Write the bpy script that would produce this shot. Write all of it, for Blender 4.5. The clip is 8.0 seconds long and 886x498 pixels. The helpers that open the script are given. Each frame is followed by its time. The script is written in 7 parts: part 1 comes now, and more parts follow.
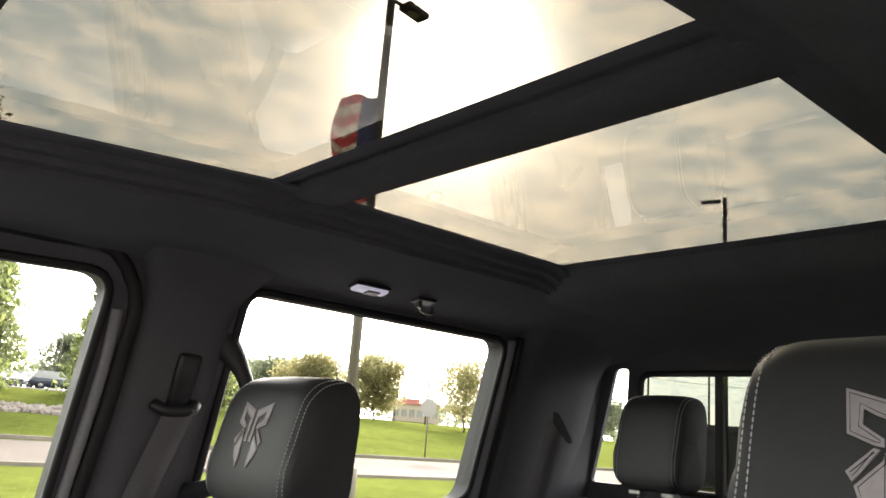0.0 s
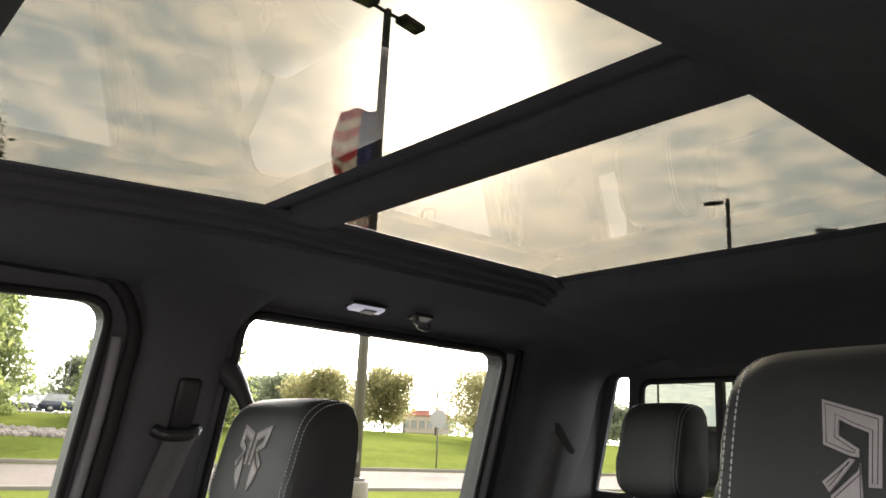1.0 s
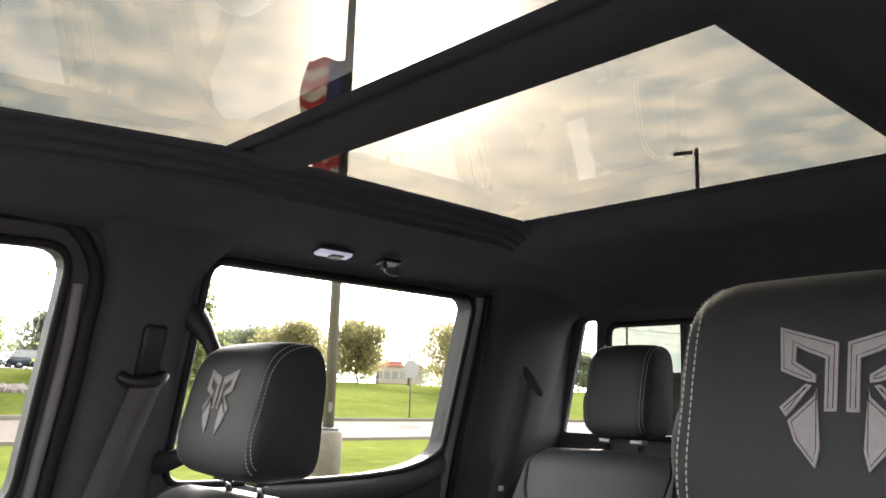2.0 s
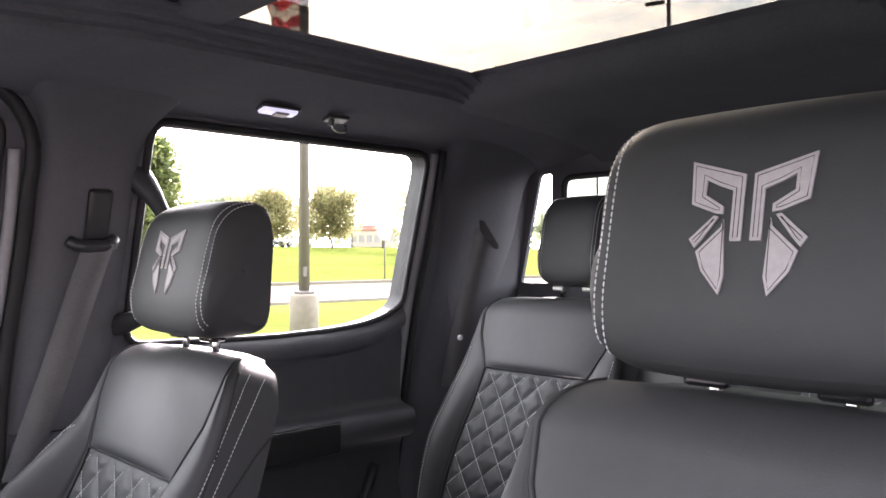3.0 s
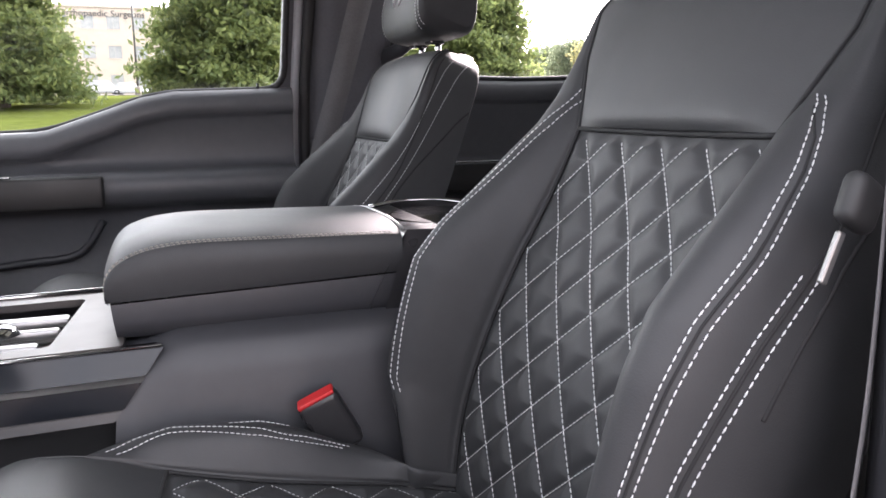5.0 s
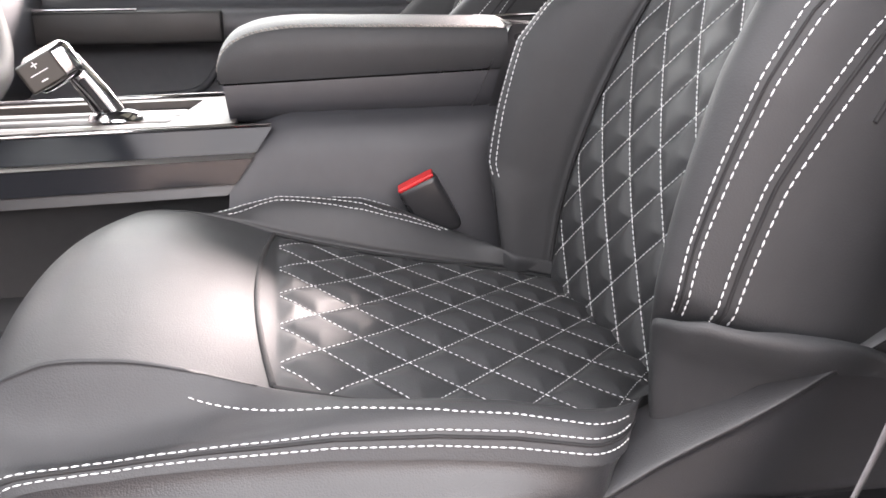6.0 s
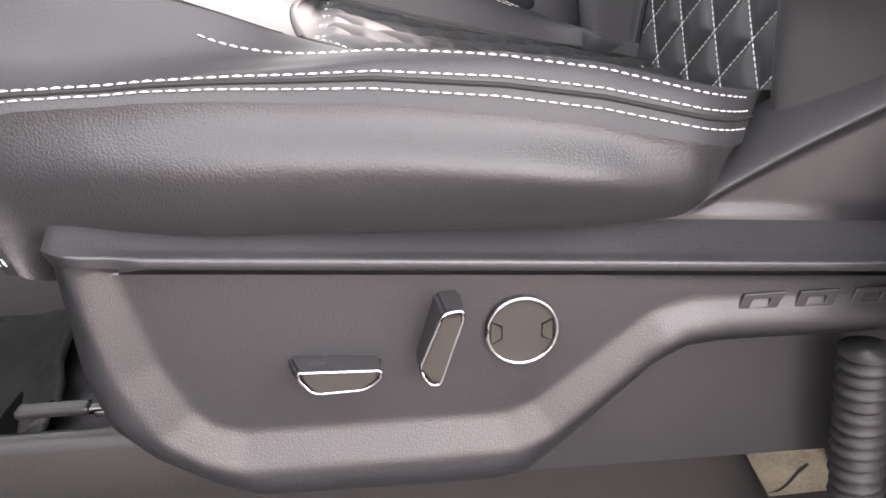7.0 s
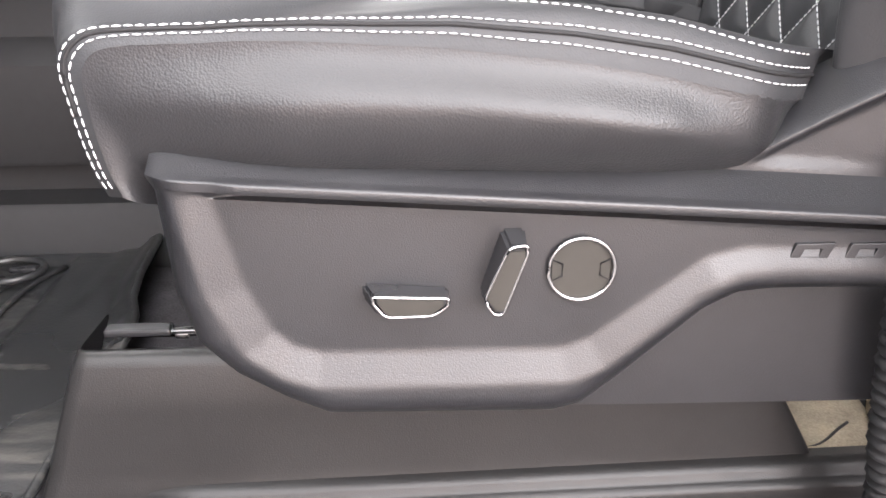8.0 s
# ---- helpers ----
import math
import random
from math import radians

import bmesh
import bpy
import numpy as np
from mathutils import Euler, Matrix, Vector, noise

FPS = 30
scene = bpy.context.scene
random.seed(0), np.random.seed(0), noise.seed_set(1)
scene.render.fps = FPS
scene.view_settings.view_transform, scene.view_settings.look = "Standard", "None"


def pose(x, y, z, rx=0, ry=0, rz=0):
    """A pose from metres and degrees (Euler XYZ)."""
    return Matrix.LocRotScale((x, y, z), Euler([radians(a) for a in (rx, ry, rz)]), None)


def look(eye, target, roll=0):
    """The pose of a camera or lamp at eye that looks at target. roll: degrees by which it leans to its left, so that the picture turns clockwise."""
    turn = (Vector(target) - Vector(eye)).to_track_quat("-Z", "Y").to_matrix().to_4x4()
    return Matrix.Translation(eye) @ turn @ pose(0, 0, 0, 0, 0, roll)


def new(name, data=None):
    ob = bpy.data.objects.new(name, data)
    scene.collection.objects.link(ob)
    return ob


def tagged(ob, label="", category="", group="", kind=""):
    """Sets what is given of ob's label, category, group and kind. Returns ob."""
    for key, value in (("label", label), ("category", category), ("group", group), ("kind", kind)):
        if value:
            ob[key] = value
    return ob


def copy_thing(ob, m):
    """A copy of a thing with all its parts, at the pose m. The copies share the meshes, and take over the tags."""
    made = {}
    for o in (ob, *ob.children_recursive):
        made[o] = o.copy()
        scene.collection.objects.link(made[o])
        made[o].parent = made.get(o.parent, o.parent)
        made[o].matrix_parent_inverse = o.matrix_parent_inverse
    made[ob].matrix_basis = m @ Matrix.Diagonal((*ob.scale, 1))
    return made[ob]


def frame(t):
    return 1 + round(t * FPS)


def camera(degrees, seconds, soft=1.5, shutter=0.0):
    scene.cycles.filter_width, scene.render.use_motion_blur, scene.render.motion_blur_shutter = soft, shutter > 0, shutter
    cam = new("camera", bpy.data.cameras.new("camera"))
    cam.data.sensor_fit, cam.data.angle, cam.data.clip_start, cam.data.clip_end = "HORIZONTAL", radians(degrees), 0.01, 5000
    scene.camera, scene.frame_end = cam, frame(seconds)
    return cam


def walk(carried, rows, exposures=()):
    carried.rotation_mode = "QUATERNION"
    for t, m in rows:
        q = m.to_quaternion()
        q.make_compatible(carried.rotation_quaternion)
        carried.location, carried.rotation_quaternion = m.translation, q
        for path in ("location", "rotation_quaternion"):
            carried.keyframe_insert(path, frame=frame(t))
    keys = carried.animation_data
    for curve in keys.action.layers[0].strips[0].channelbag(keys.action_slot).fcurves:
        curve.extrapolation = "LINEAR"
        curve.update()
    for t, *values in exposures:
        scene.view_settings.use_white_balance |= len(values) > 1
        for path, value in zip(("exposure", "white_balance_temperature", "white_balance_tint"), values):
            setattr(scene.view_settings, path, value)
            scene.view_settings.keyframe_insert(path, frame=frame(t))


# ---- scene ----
# ---- camera and its path: seconds, place, yaw, pitch, roll ----
cam = camera(58.5, 8.0, soft=1.6)
PATH = [
    (0, 0.0306, -0.6793, 1.0661, -40.34, 13.266, 4.619),
    (0.2, 0.0289, -0.6888, 1.0657, -40.1848, 15.1941, 4.2809),
    (0.5, 0.0335, -0.7035, 1.0739, -39.876, 15.609, 3.612),
    (0.7, 0.0384, -0.7086, 1.0804, -39.7271, 14.8717, 3.2057),
    (1, 0.0339, -0.7059, 1.0768, -39.949, 13.965, 2.805),
    (1.2, 0.0225, -0.702, 1.0671, -40.509, 13.603, 2.801),
    (2.3, 0.0654, -0.7029, 1.0637, -43.252, 7.556, 1.341),
    (2.5, 0.0754, -0.7111, 1.0704, -43.696, 4.706, 0.502),
    (2.7, 0.078, -0.7288, 1.0797, -44.134, 2.459, -0.1708),
    (3, 0.0805, -0.7323, 1.0499, -44.367, 0.646, -0.155),
    (3.2, 0.0787, -0.7424, 1.0101, -44.371, 0.6217, -0.1994),
    (3.4, 0.0742, -0.773, 0.9472, -43.4092, 3.2108, -0.6555),
    (3.5, 0.0808, -0.7926, 0.9147, -41.502, 3.256, -0.478),
    (3.7, 0.0891, -0.8378, 0.8681, -37.8718, 1.2878, -0.8379),
    (3.8, 0.0905, -0.8672, 0.8541, -35.6635, 0.1124, -0.992),
    (4, 0.1154, -0.9221, 0.8535, -31.78, -1.181, -1.728),
    (4.2, 0.1404, -0.9734, 0.8528, -28.7458, -1.7157, -1.8042),
    (4.5, 0.1753, -1.0263, 0.8383, -25.385, -3.602, -1.326),
    (4.7, 0.1778, -1.0498, 0.82, -23.306, -5.6806, -0.8468),
    (5, 0.1674, -1.0842, 0.7978, -19.724, -10.054, -0.66),
    (5.2, 0.1646, -1.0964, 0.781, -18.782, -13.473, -0.25),
    (6.3, 0.176, -1.1162, 0.6214, -8.753, -18.037, -1.32),
    (6.5, 0.175, -1.1032, 0.5832, -7.771, -18.935, -1.513),
    (6.7, 0.1775, -1.0869, 0.5403, -6.635, -19.7924, -1.0816),
    (7, 0.181, -1.0745, 0.4862, -5.996, -21.208, -1.296),
    (7.2, 0.1765, -1.0883, 0.475, -5.5065, -22.0845, -0.1285),
    (7.5, 0.1694, -1.1042, 0.4798, -4.106, -22.362, 0.24),
    (7.7, 0.1634, -1.1104, 0.4816, -3.408, -22.4636, 0.2176),
    (8, 0.1638, -1.1057, 0.48, -2.794, -23.255, -0.21),
]
LIGHT = [(0.0, 3.4, 6050, 22), (1.0, 3.3, 6050, 22), (2.5, 3.85, 5800, 28), (3.0, 4.36, 5750, 32), (3.5, 4.45, 5700, 32), (4.0, 4.15, 5600, 33), (4.5, 3.95, 5700, 31), (5.0, 3.95, 5700, 29), (5.2, 3.95, 5750, 29), (6.3, 4.65, 5980, 27), (7.0, 4.65, 5980, 29), (7.5, 5.0, 5970, 27), (8.0, 5.0, 5960, 27)]
walk(cam, [(r[0], pose(r[1], r[2], r[3]) @ pose(0, 0, 0, 0, 0, r[4]) @ pose(0, 0, 0, 90 + r[5]) @ pose(0, 0, 0, 0, 0, r[6]))
           for r in PATH], LIGHT)

# ---- sky and sun ----
SUN = Vector((0.566, 0.677, 0.43)).normalized()


def make_world():
    w = bpy.data.worlds.new("sky")
    scene.world = w
    w.use_nodes = True
    nt = w.node_tree
    nt.nodes.clear()
    n = nt.nodes.new
    out, bg = n("ShaderNodeOutputWorld"), n("ShaderNodeBackground")
    sky = n("ShaderNodeTexSky")
    sky.sky_type, sky.sun_disc = "NISHITA", False
    sky.sun_elevation, sky.sun_rotation = math.asin(SUN.z), math.atan2(SUN.x, SUN.y)
    sky.dust_density, sky.air_density = 4.0, 1.0
    co = n("ShaderNodeTexCoord")
    # cloud sheet: the direction spread onto a flat layer overhead
    sep = n("ShaderNodeSeparateXYZ")
    nt.links.new(co.outputs["Generated"], sep.inputs[0])
    zc = n("ShaderNodeMath"); zc.operation = "MAXIMUM"; zc.inputs[1].default_value = 0.06
    nt.links.new(sep.outputs["Z"], zc.inputs[0])
    comb = n("ShaderNodeCombineXYZ")
    for i, a in enumerate("XY"):
        dv = n("ShaderNodeMath"); dv.operation = "DIVIDE"
        nt.links.new(sep.outputs[a], dv.inputs[0]); nt.links.new(zc.outputs[0], dv.inputs[1])
        nt.links.new(dv.outputs[0], comb.inputs[i])
    no = n("ShaderNodeTexNoise")
    no.inputs["Scale"].default_value, no.inputs["Detail"].default_value = 4.6, 8.0
    no.inputs["Roughness"].default_value, no.inputs["Distortion"].default_value = 0.56, 0.35
    nt.links.new(comb.outputs[0], no.inputs["Vector"])
    ramp = n("ShaderNodeValToRGB")
    ramp.color_ramp.elements[0].position, ramp.color_ramp.elements[0].color = 0.40, (4.0, 4.6, 4.2, 1)
    ramp.color_ramp.elements[1].position, ramp.color_ramp.elements[1].color = 0.62, (8.8, 7.9, 5.9, 1)
    nt.links.new(no.outputs["Fac"], ramp.inputs[0])
    mix = n("ShaderNodeMix"); mix.data_type = "RGBA"
    mix.inputs[0].default_value = 0.85
    nt.links.new(sky.outputs[0], mix.inputs[6]); nt.links.new(ramp.outputs[0], mix.inputs[7])
    # haze round the veiled sun
    dot = n("ShaderNodeVectorMath"); dot.operation = "DOT_PRODUCT"
    dot.inputs[1].default_value = SUN
    nt.links.new(co.outputs["Generated"], dot.inputs[0])
    glow = n("ShaderNodeMapRange")
    glow.inputs[1].default_value, glow.inputs[2].default_value = 0.60, 1.0
    nt.links.new(dot.outputs["Value"], glow.inputs[0])
    pw = n("ShaderNodeMath"); pw.operation = "POWER"; pw.inputs[1].default_value = 110.0
    nt.links.new(glow.outputs[0], pw.inputs[0])
    mul = n("ShaderNodeMix"); mul.data_type, mul.blend_type = "RGBA", "ADD"
    mul.inputs[7].default_value = (80, 74, 60, 1)
    nt.links.new(pw.outputs[0], mul.inputs[0]); nt.links.new(mix.outputs[2], mul.inputs[6])
    # the whole veil is brighter on the sun's side
    side = n("ShaderNodeMapRange")
    side.inputs[1].default_value, side.inputs[2].default_value = -0.75, 0.9
    side.inputs[3].default_value, side.inputs[4].default_value = 0.30, 1.55
    nt.links.new(dot.outputs["Value"], side.inputs[0])
    veil = n("ShaderNodeMix"); veil.data_type, veil.blend_type = "RGBA", "MULTIPLY"
    veil.inputs[0].default_value = 1.0
    nt.links.new(mul.outputs[2], veil.inputs[6]); nt.links.new(side.outputs[0], veil.inputs[7])
    # thicker cloud overhead than towards the horizon
    high = n("ShaderNodeMapRange")
    high.inputs[3].default_value, high.inputs[4].default_value = 1.22, 0.34
    nt.links.new(sep.outputs["Z"], high.inputs[0])
    dome = n("ShaderNodeMix"); dome.data_type, dome.blend_type = "RGBA", "MULTIPLY"
    dome.inputs[0].default_value = 1.0
    nt.links.new(veil.outputs[2], dome.inputs[6]); nt.links.new(high.outputs[0], dome.inputs[7])
    nt.links.new(dome.outputs[2], bg.inputs[0])
    bg.inputs[1].default_value = 0.15
    nt.links.new(bg.outputs[0], out.inputs[0])


make_world()
sun_data = bpy.data.lights.new("sun", "SUN")
sun_data.energy, sun_data.angle, sun_data.color = 2.0, radians(11), (1, 0.88, 0.70)
sun = new("sun", sun_data)
sun.matrix_world = look(SUN * 60, (0, 0, 0))

# ---- materials ----


def material(name, base, rough=0.5, metal=0.0, scale=0.0, vary=0.25, bump=0.0, bump_scale=0.0, cells=False, spec=0.5, coat=0.0):
    """A surface with a base colour, broken up at two scales, with a fine relief."""
    m = bpy.data.materials.new(name)
    m.use_nodes = True
    nt = m.node_tree
    b = nt.nodes["Principled BSDF"]
    b.inputs["Base Color"].default_value = (*base, 1)
    b.inputs["Roughness"].default_value, b.inputs["Metallic"].default_value = rough, metal
    b.inputs["Specular IOR Level"].default_value = spec
    b.inputs["Coat Weight"].default_value = coat
    n = nt.nodes.new
    co = n("ShaderNodeTexCoord")
    if scale:
        fine, wide, info = n("ShaderNodeTexNoise"), n("ShaderNodeTexNoise"), n("ShaderNodeObjectInfo")
        fine.inputs["Scale"].default_value, fine.inputs["Detail"].default_value = scale, 5
        wide.inputs["Scale"].default_value, wide.inputs["Detail"].default_value = scale * 0.09, 3
        nt.links.new(co.outputs["Object"], fine.inputs["Vector"])
        nt.links.new(co.outputs["Object"], wide.inputs["Vector"])
        add = n("ShaderNodeMath"); add.operation = "ADD"
        nt.links.new(fine.outputs["Fac"], add.inputs[0]); nt.links.new(wide.outputs["Fac"], add.inputs[1])
        mr = n("ShaderNodeMapRange")
        mr.inputs[1].default_value, mr.inputs[2].default_value = 0.6, 1.4
        mr.inputs[3].default_value, mr.inputs[4].default_value = 1 - vary, 1 + vary
        nt.links.new(add.outputs[0], mr.inputs[0])
        mx = n("ShaderNodeMix"); mx.data_type, mx.blend_type = "RGBA", "MULTIPLY"
        mx.inputs[0].default_value = 1.0
        mx.inputs[6].default_value = (*base, 1)
        nt.links.new(mr.outputs[0], mx.inputs[7])
        nt.links.new(mx.outputs[2], b.inputs["Base Color"])
        rr = n("ShaderNodeMapRange")
        rr.inputs[1].default_value, rr.inputs[2].default_value = 0.3, 0.7
        rr.inputs[3].default_value, rr.inputs[4].default_value = max(0.02, rough - 0.07), min(1, rough + 0.07)
        nt.links.new(wide.outputs["Fac"], rr.inputs[0]); nt.links.new(rr.outputs[0], b.inputs["Roughness"])
    if bump:
        t = n("ShaderNodeTexVoronoi") if cells else n("ShaderNodeTexNoise")
        t.inputs["Scale"].default_value = bump_scale
        nt.links.new(co.outputs["Object"], t.inputs["Vector"])
        bp = n("ShaderNodeBump")
        bp.inputs["Strength"].default_value, bp.inputs["Distance"].default_value = bump, 0.6 / bump_scale
        bp.invert = cells
        nt.links.new(t.outputs["Distance" if cells else "Fac"], bp.inputs["Height"])
        nt.links.new(bp.outputs[0], b.inputs["Normal"])
    return m


def glass(name, tint, rough=0.0, face=0.035):
    m = bpy.data.materials.new(name)
    m.use_nodes = True
    nt = m.node_tree
    nt.nodes.clear()
    n = nt.nodes.new
    out, tr, gl, mx, lw = n("ShaderNodeOutputMaterial"), n("ShaderNodeBsdfTransparent"), n("ShaderNodeBsdfGlossy"), n("ShaderNodeMixShader"), n("ShaderNodeLayerWeight")
    tr.inputs[0].default_value = (*(c ** 0.5 for c in tint), 1)      # two faces to a pane
    gl.inputs["Roughness"].default_value = rough
    pw, ma = n("ShaderNodeMath"), n("ShaderNodeMath")
    pw.operation, pw.inputs[1].default_value = "POWER", 5.0
    ma.operation, ma.inputs[1].default_value, ma.inputs[2].default_value = "MULTIPLY_ADD", 0.9, face
    nt.links.new(lw.outputs["Facing"], pw.inputs[0]); nt.links.new(pw.outputs[0], ma.inputs[0])
    nt.links.new(ma.outputs[0], mx.inputs[0]); nt.links.new(tr.outputs[0], mx.inputs[1]); nt.links.new(gl.outputs[0], mx.inputs[2])
    nt.links.new(mx.outputs[0], out.inputs[0])
    return m


LEATHER = material("black_leather", (0.0256, 0.0265, 0.0288), 0.60, scale=60, vary=0.10, bump=0.15, bump_scale=800, cells=True)
LEATHER_SIDE = material("grained_vinyl", (0.019, 0.019, 0.0205), 0.38, scale=60, vary=0.12, bump=0.24, bump_scale=820, cells=True)
PLASTIC = material("grained_plastic", (0.015, 0.0152, 0.0172), 0.37, scale=90, vary=0.16, bump=0.45, bump_scale=1150, spec=0.75)
# darker than PLASTIC, the shade low by the sill put into its colour
COVER_PLASTIC = material("shade_darkened_plastic", (0.014, 0.0137, 0.0138), 0.42, spec=0.5, scale=90, vary=0.10, bump=0.35, bump_scale=1000)
TRIM = material("soft_door_trim", (0.032, 0.033, 0.038), 0.50, scale=50, vary=0.10, bump=0.18, bump_scale=900)
# TRIM with a paler base, making up for dim light on the doors
DOOR_TRIM = material("lightened_door_trim", (0.072, 0.074, 0.082), 0.50, scale=50, vary=0.10, bump=0.18, bump_scale=900)
HEADLINER = material("headliner_cloth", (0.118, 0.120, 0.134), 0.92, scale=160, vary=0.14, bump=0.2, bump_scale=1500, spec=0.15)
PILLAR = material("pillar_cloth", (0.105, 0.107, 0.120), 0.75, scale=160, vary=0.10, bump=0.15, bump_scale=1300, spec=0.25)
RUBBER = material("door_seal_rubber", (0.018, 0.018, 0.019), 0.6, scale=80, vary=0.15)
SEAL_GREY = material("satin_grey_seal", (0.34, 0.35, 0.37), 0.4, scale=80, vary=0.08)
GLOSS = material("gloss_black", (0.012, 0.012, 0.013), 0.08, scale=40, vary=0.1, coat=0.6)
SMOKE = material("smoked_gloss_trim", (0.010, 0.0115, 0.015), 0.14, 0.0, scale=40, vary=0.08, spec=0.32)
CHROME = material("chrome", (0.55, 0.545, 0.55), 0.14, 1.0, scale=60, vary=0.04)
SATIN = material("satin_silver", (0.29, 0.285, 0.28), 0.40, 0.9, scale=80, vary=0.05)
CHAMPAGNE = material("champagne_metal", (0.105, 0.098, 0.094), 0.50, 0.9, scale=80, vary=0.05)
THREAD = material("white_thread", (0.56, 0.57, 0.58), 0.8, scale=300, vary=0.1)
TAN_THREAD = material("tan_thread", (0.20, 0.185, 0.165), 0.8, scale=300, vary=0.1)
LOGO = material("silver_embroidery", (0.36, 0.33, 0.34), 0.55, scale=200, vary=0.12, bump=0.3, bump_scale=900)
WEBBING = material("belt_webbing", (0.105, 0.103, 0.108), 0.75, scale=300, vary=0.2, bump=0.3, bump_scale=700)
RED = material("red_button", (0.48, 0.018, 0.018), 0.35, scale=100, vary=0.05)
CARPET = material("loop_carpet", (0.065, 0.062, 0.066), 0.95, scale=420, vary=0.5, bump=0.7, bump_scale=500, spec=0.1)
MAT_RUBBER = material("rubber_mat", (0.026, 0.027, 0.028), 0.32, scale=40, vary=0.25, bump=0.1, bump_scale=300)


def dusty(m, dust, amount):
    """Dry dust and scuffs, brushed one way, over a material's own colour."""
    nt = m.node_tree
    n = nt.nodes.new
    b = nt.nodes["Principled BSDF"]
    old = b.inputs["Base Color"].links[0].from_socket
    co, mp, scuff, patch = n("ShaderNodeTexCoord"), n("ShaderNodeMapping"), n("ShaderNodeTexNoise"), n("ShaderNodeTexNoise")
    mp.inputs["Rotation"].default_value, mp.inputs["Scale"].default_value = (0, 0, 0.9), (16, 110, 40)
    scuff.inputs["Scale"].default_value, scuff.inputs["Detail"].default_value = 1.0, 6
    patch.inputs["Scale"].default_value, patch.inputs["Detail"].default_value = 9.0, 4
    nt.links.new(co.outputs["Object"], mp.inputs["Vector"])
    nt.links.new(mp.outputs[0], scuff.inputs["Vector"])
    nt.links.new(co.outputs["Object"], patch.inputs["Vector"])
    lo, hi, both, mx = n("ShaderNodeMapRange"), n("ShaderNodeMapRange"), n("ShaderNodeMath"), n("ShaderNodeMix")
    lo.inputs[1].default_value, lo.inputs[2].default_value = 0.44, 0.66
    hi.inputs[1].default_value, hi.inputs[2].default_value = 0.46, 0.70
    nt.links.new(scuff.outputs["Fac"], lo.inputs[0])
    nt.links.new(patch.outputs["Fac"], hi.inputs[0])
    both.operation = "MULTIPLY"
    nt.links.new(lo.outputs[0], both.inputs[0])
    nt.links.new(hi.outputs[0], both.inputs[1])
    mul = n("ShaderNodeMath")
    mul.operation, mul.inputs[1].default_value = "MULTIPLY", amount
    nt.links.new(both.outputs[0], mul.inputs[0])
    mx.data_type = "RGBA"
    mx.inputs[7].default_value = (*dust, 1)
    nt.links.new(mul.outputs[0], mx.inputs[0])
    nt.links.new(old, mx.inputs[6])
    nt.links.new(mx.outputs[2], b.inputs["Base Color"])


dusty(MAT_RUBBER, (0.16, 0.15, 0.135), 0.75)
WHITE_PLASTIC = material("lamp_lens", (0.72, 0.72, 0.74), 0.35, scale=60, vary=0.04)
# the same lens with a weak emission added
LAMP_LENS = material("glowing_lamp_lens", (0.72, 0.72, 0.74), 0.35, scale=60, vary=0.04)
LAMP_LENS.node_tree.nodes["Principled BSDF"].inputs["Emission Color"].default_value = (0.95, 0.92, 1.0, 1)
LAMP_LENS.node_tree.nodes["Principled BSDF"].inputs["Emission Strength"].default_value = 0.035
GLASS_SIDE = glass("side_glass", (0.74, 0.77, 0.74))
GLASS_SCREEN = glass("windscreen_glass", (0.38, 0.41, 0.39))
GLASS_ROOF = glass("tinted_roof_glass", (0.036, 0.0355, 0.0285), face=0.012)
GLASS_REAR = glass("privacy_glass", (0.040, 0.047, 0.042))

# ---- building blocks ----


def link(name, verts, faces, mat, parent=None, label="", smooth=True):
    me = bpy.data.meshes.new(name)
    me.from_pydata([tuple(map(float, v)) for v in verts], [], [tuple(int(i) for i in f) for f in faces])
    me.validate()
    me.materials.append(mat)
    if smooth:
        me.shade_smooth()
    ob = new(name, me)
    if parent:
        ob.parent = parent
    if label:
        ob["label"] = label
    return ob


def part(name, bm, mat, parent=None, label="", smooth=False):
    me = bpy.data.meshes.new(name)
    bm.normal_update()
    bm.to_mesh(me)
    bm.free()
    me.materials.append(mat)
    if smooth:
        me.shade_smooth()
        me.set_sharp_from_angle(angle=radians(38))
    ob = new(name, me)
    if parent:
        ob.parent = parent
    if label:
        ob["label"] = label
    return ob


def thing(name, label, category, place=(0, 0, 0), group="", kind=""):
    e = new(name)
    e.location = place
    return tagged(e, label, category, group, kind)


def grid(pts, closed=False):
    """Vertices and faces of a sheet of points (n, m, 3); closed joins the last row to the first."""
    pts = np.asarray(pts, float)
    n, m = pts.shape[:2]
    f = []
    for i in range(n if closed else n - 1):
        k = (i + 1) % n
        for j in range(m - 1):
            f.append((i * m + j, i * m + j + 1, k * m + j + 1, k * m + j))
    return pts.reshape(-1, 3), f


def spline(ts, pts, t):
    """Catmull-Rom through pts at knots ts."""
    ts, pts, t = np.asarray(ts, float), np.asarray(pts, float), np.asarray(t, float)
    if pts.ndim == 1:
        pts = pts[:, None]
    d = np.gradient(pts, ts, axis=0)
    i = np.clip(np.searchsorted(ts, t, side="right") - 1, 0, len(ts) - 2)
    h = (ts[i + 1] - ts[i])
    u = ((t - ts[i]) / h)[..., None]
    hh = h[..., None]
    r = (2 * u**3 - 3 * u**2 + 1) * pts[i] + (u**3 - 2 * u**2 + u) * hh * d[i] + (-2 * u**3 + 3 * u**2) * pts[i + 1] + (u**3 - u**2) * hh * d[i + 1]
    return r


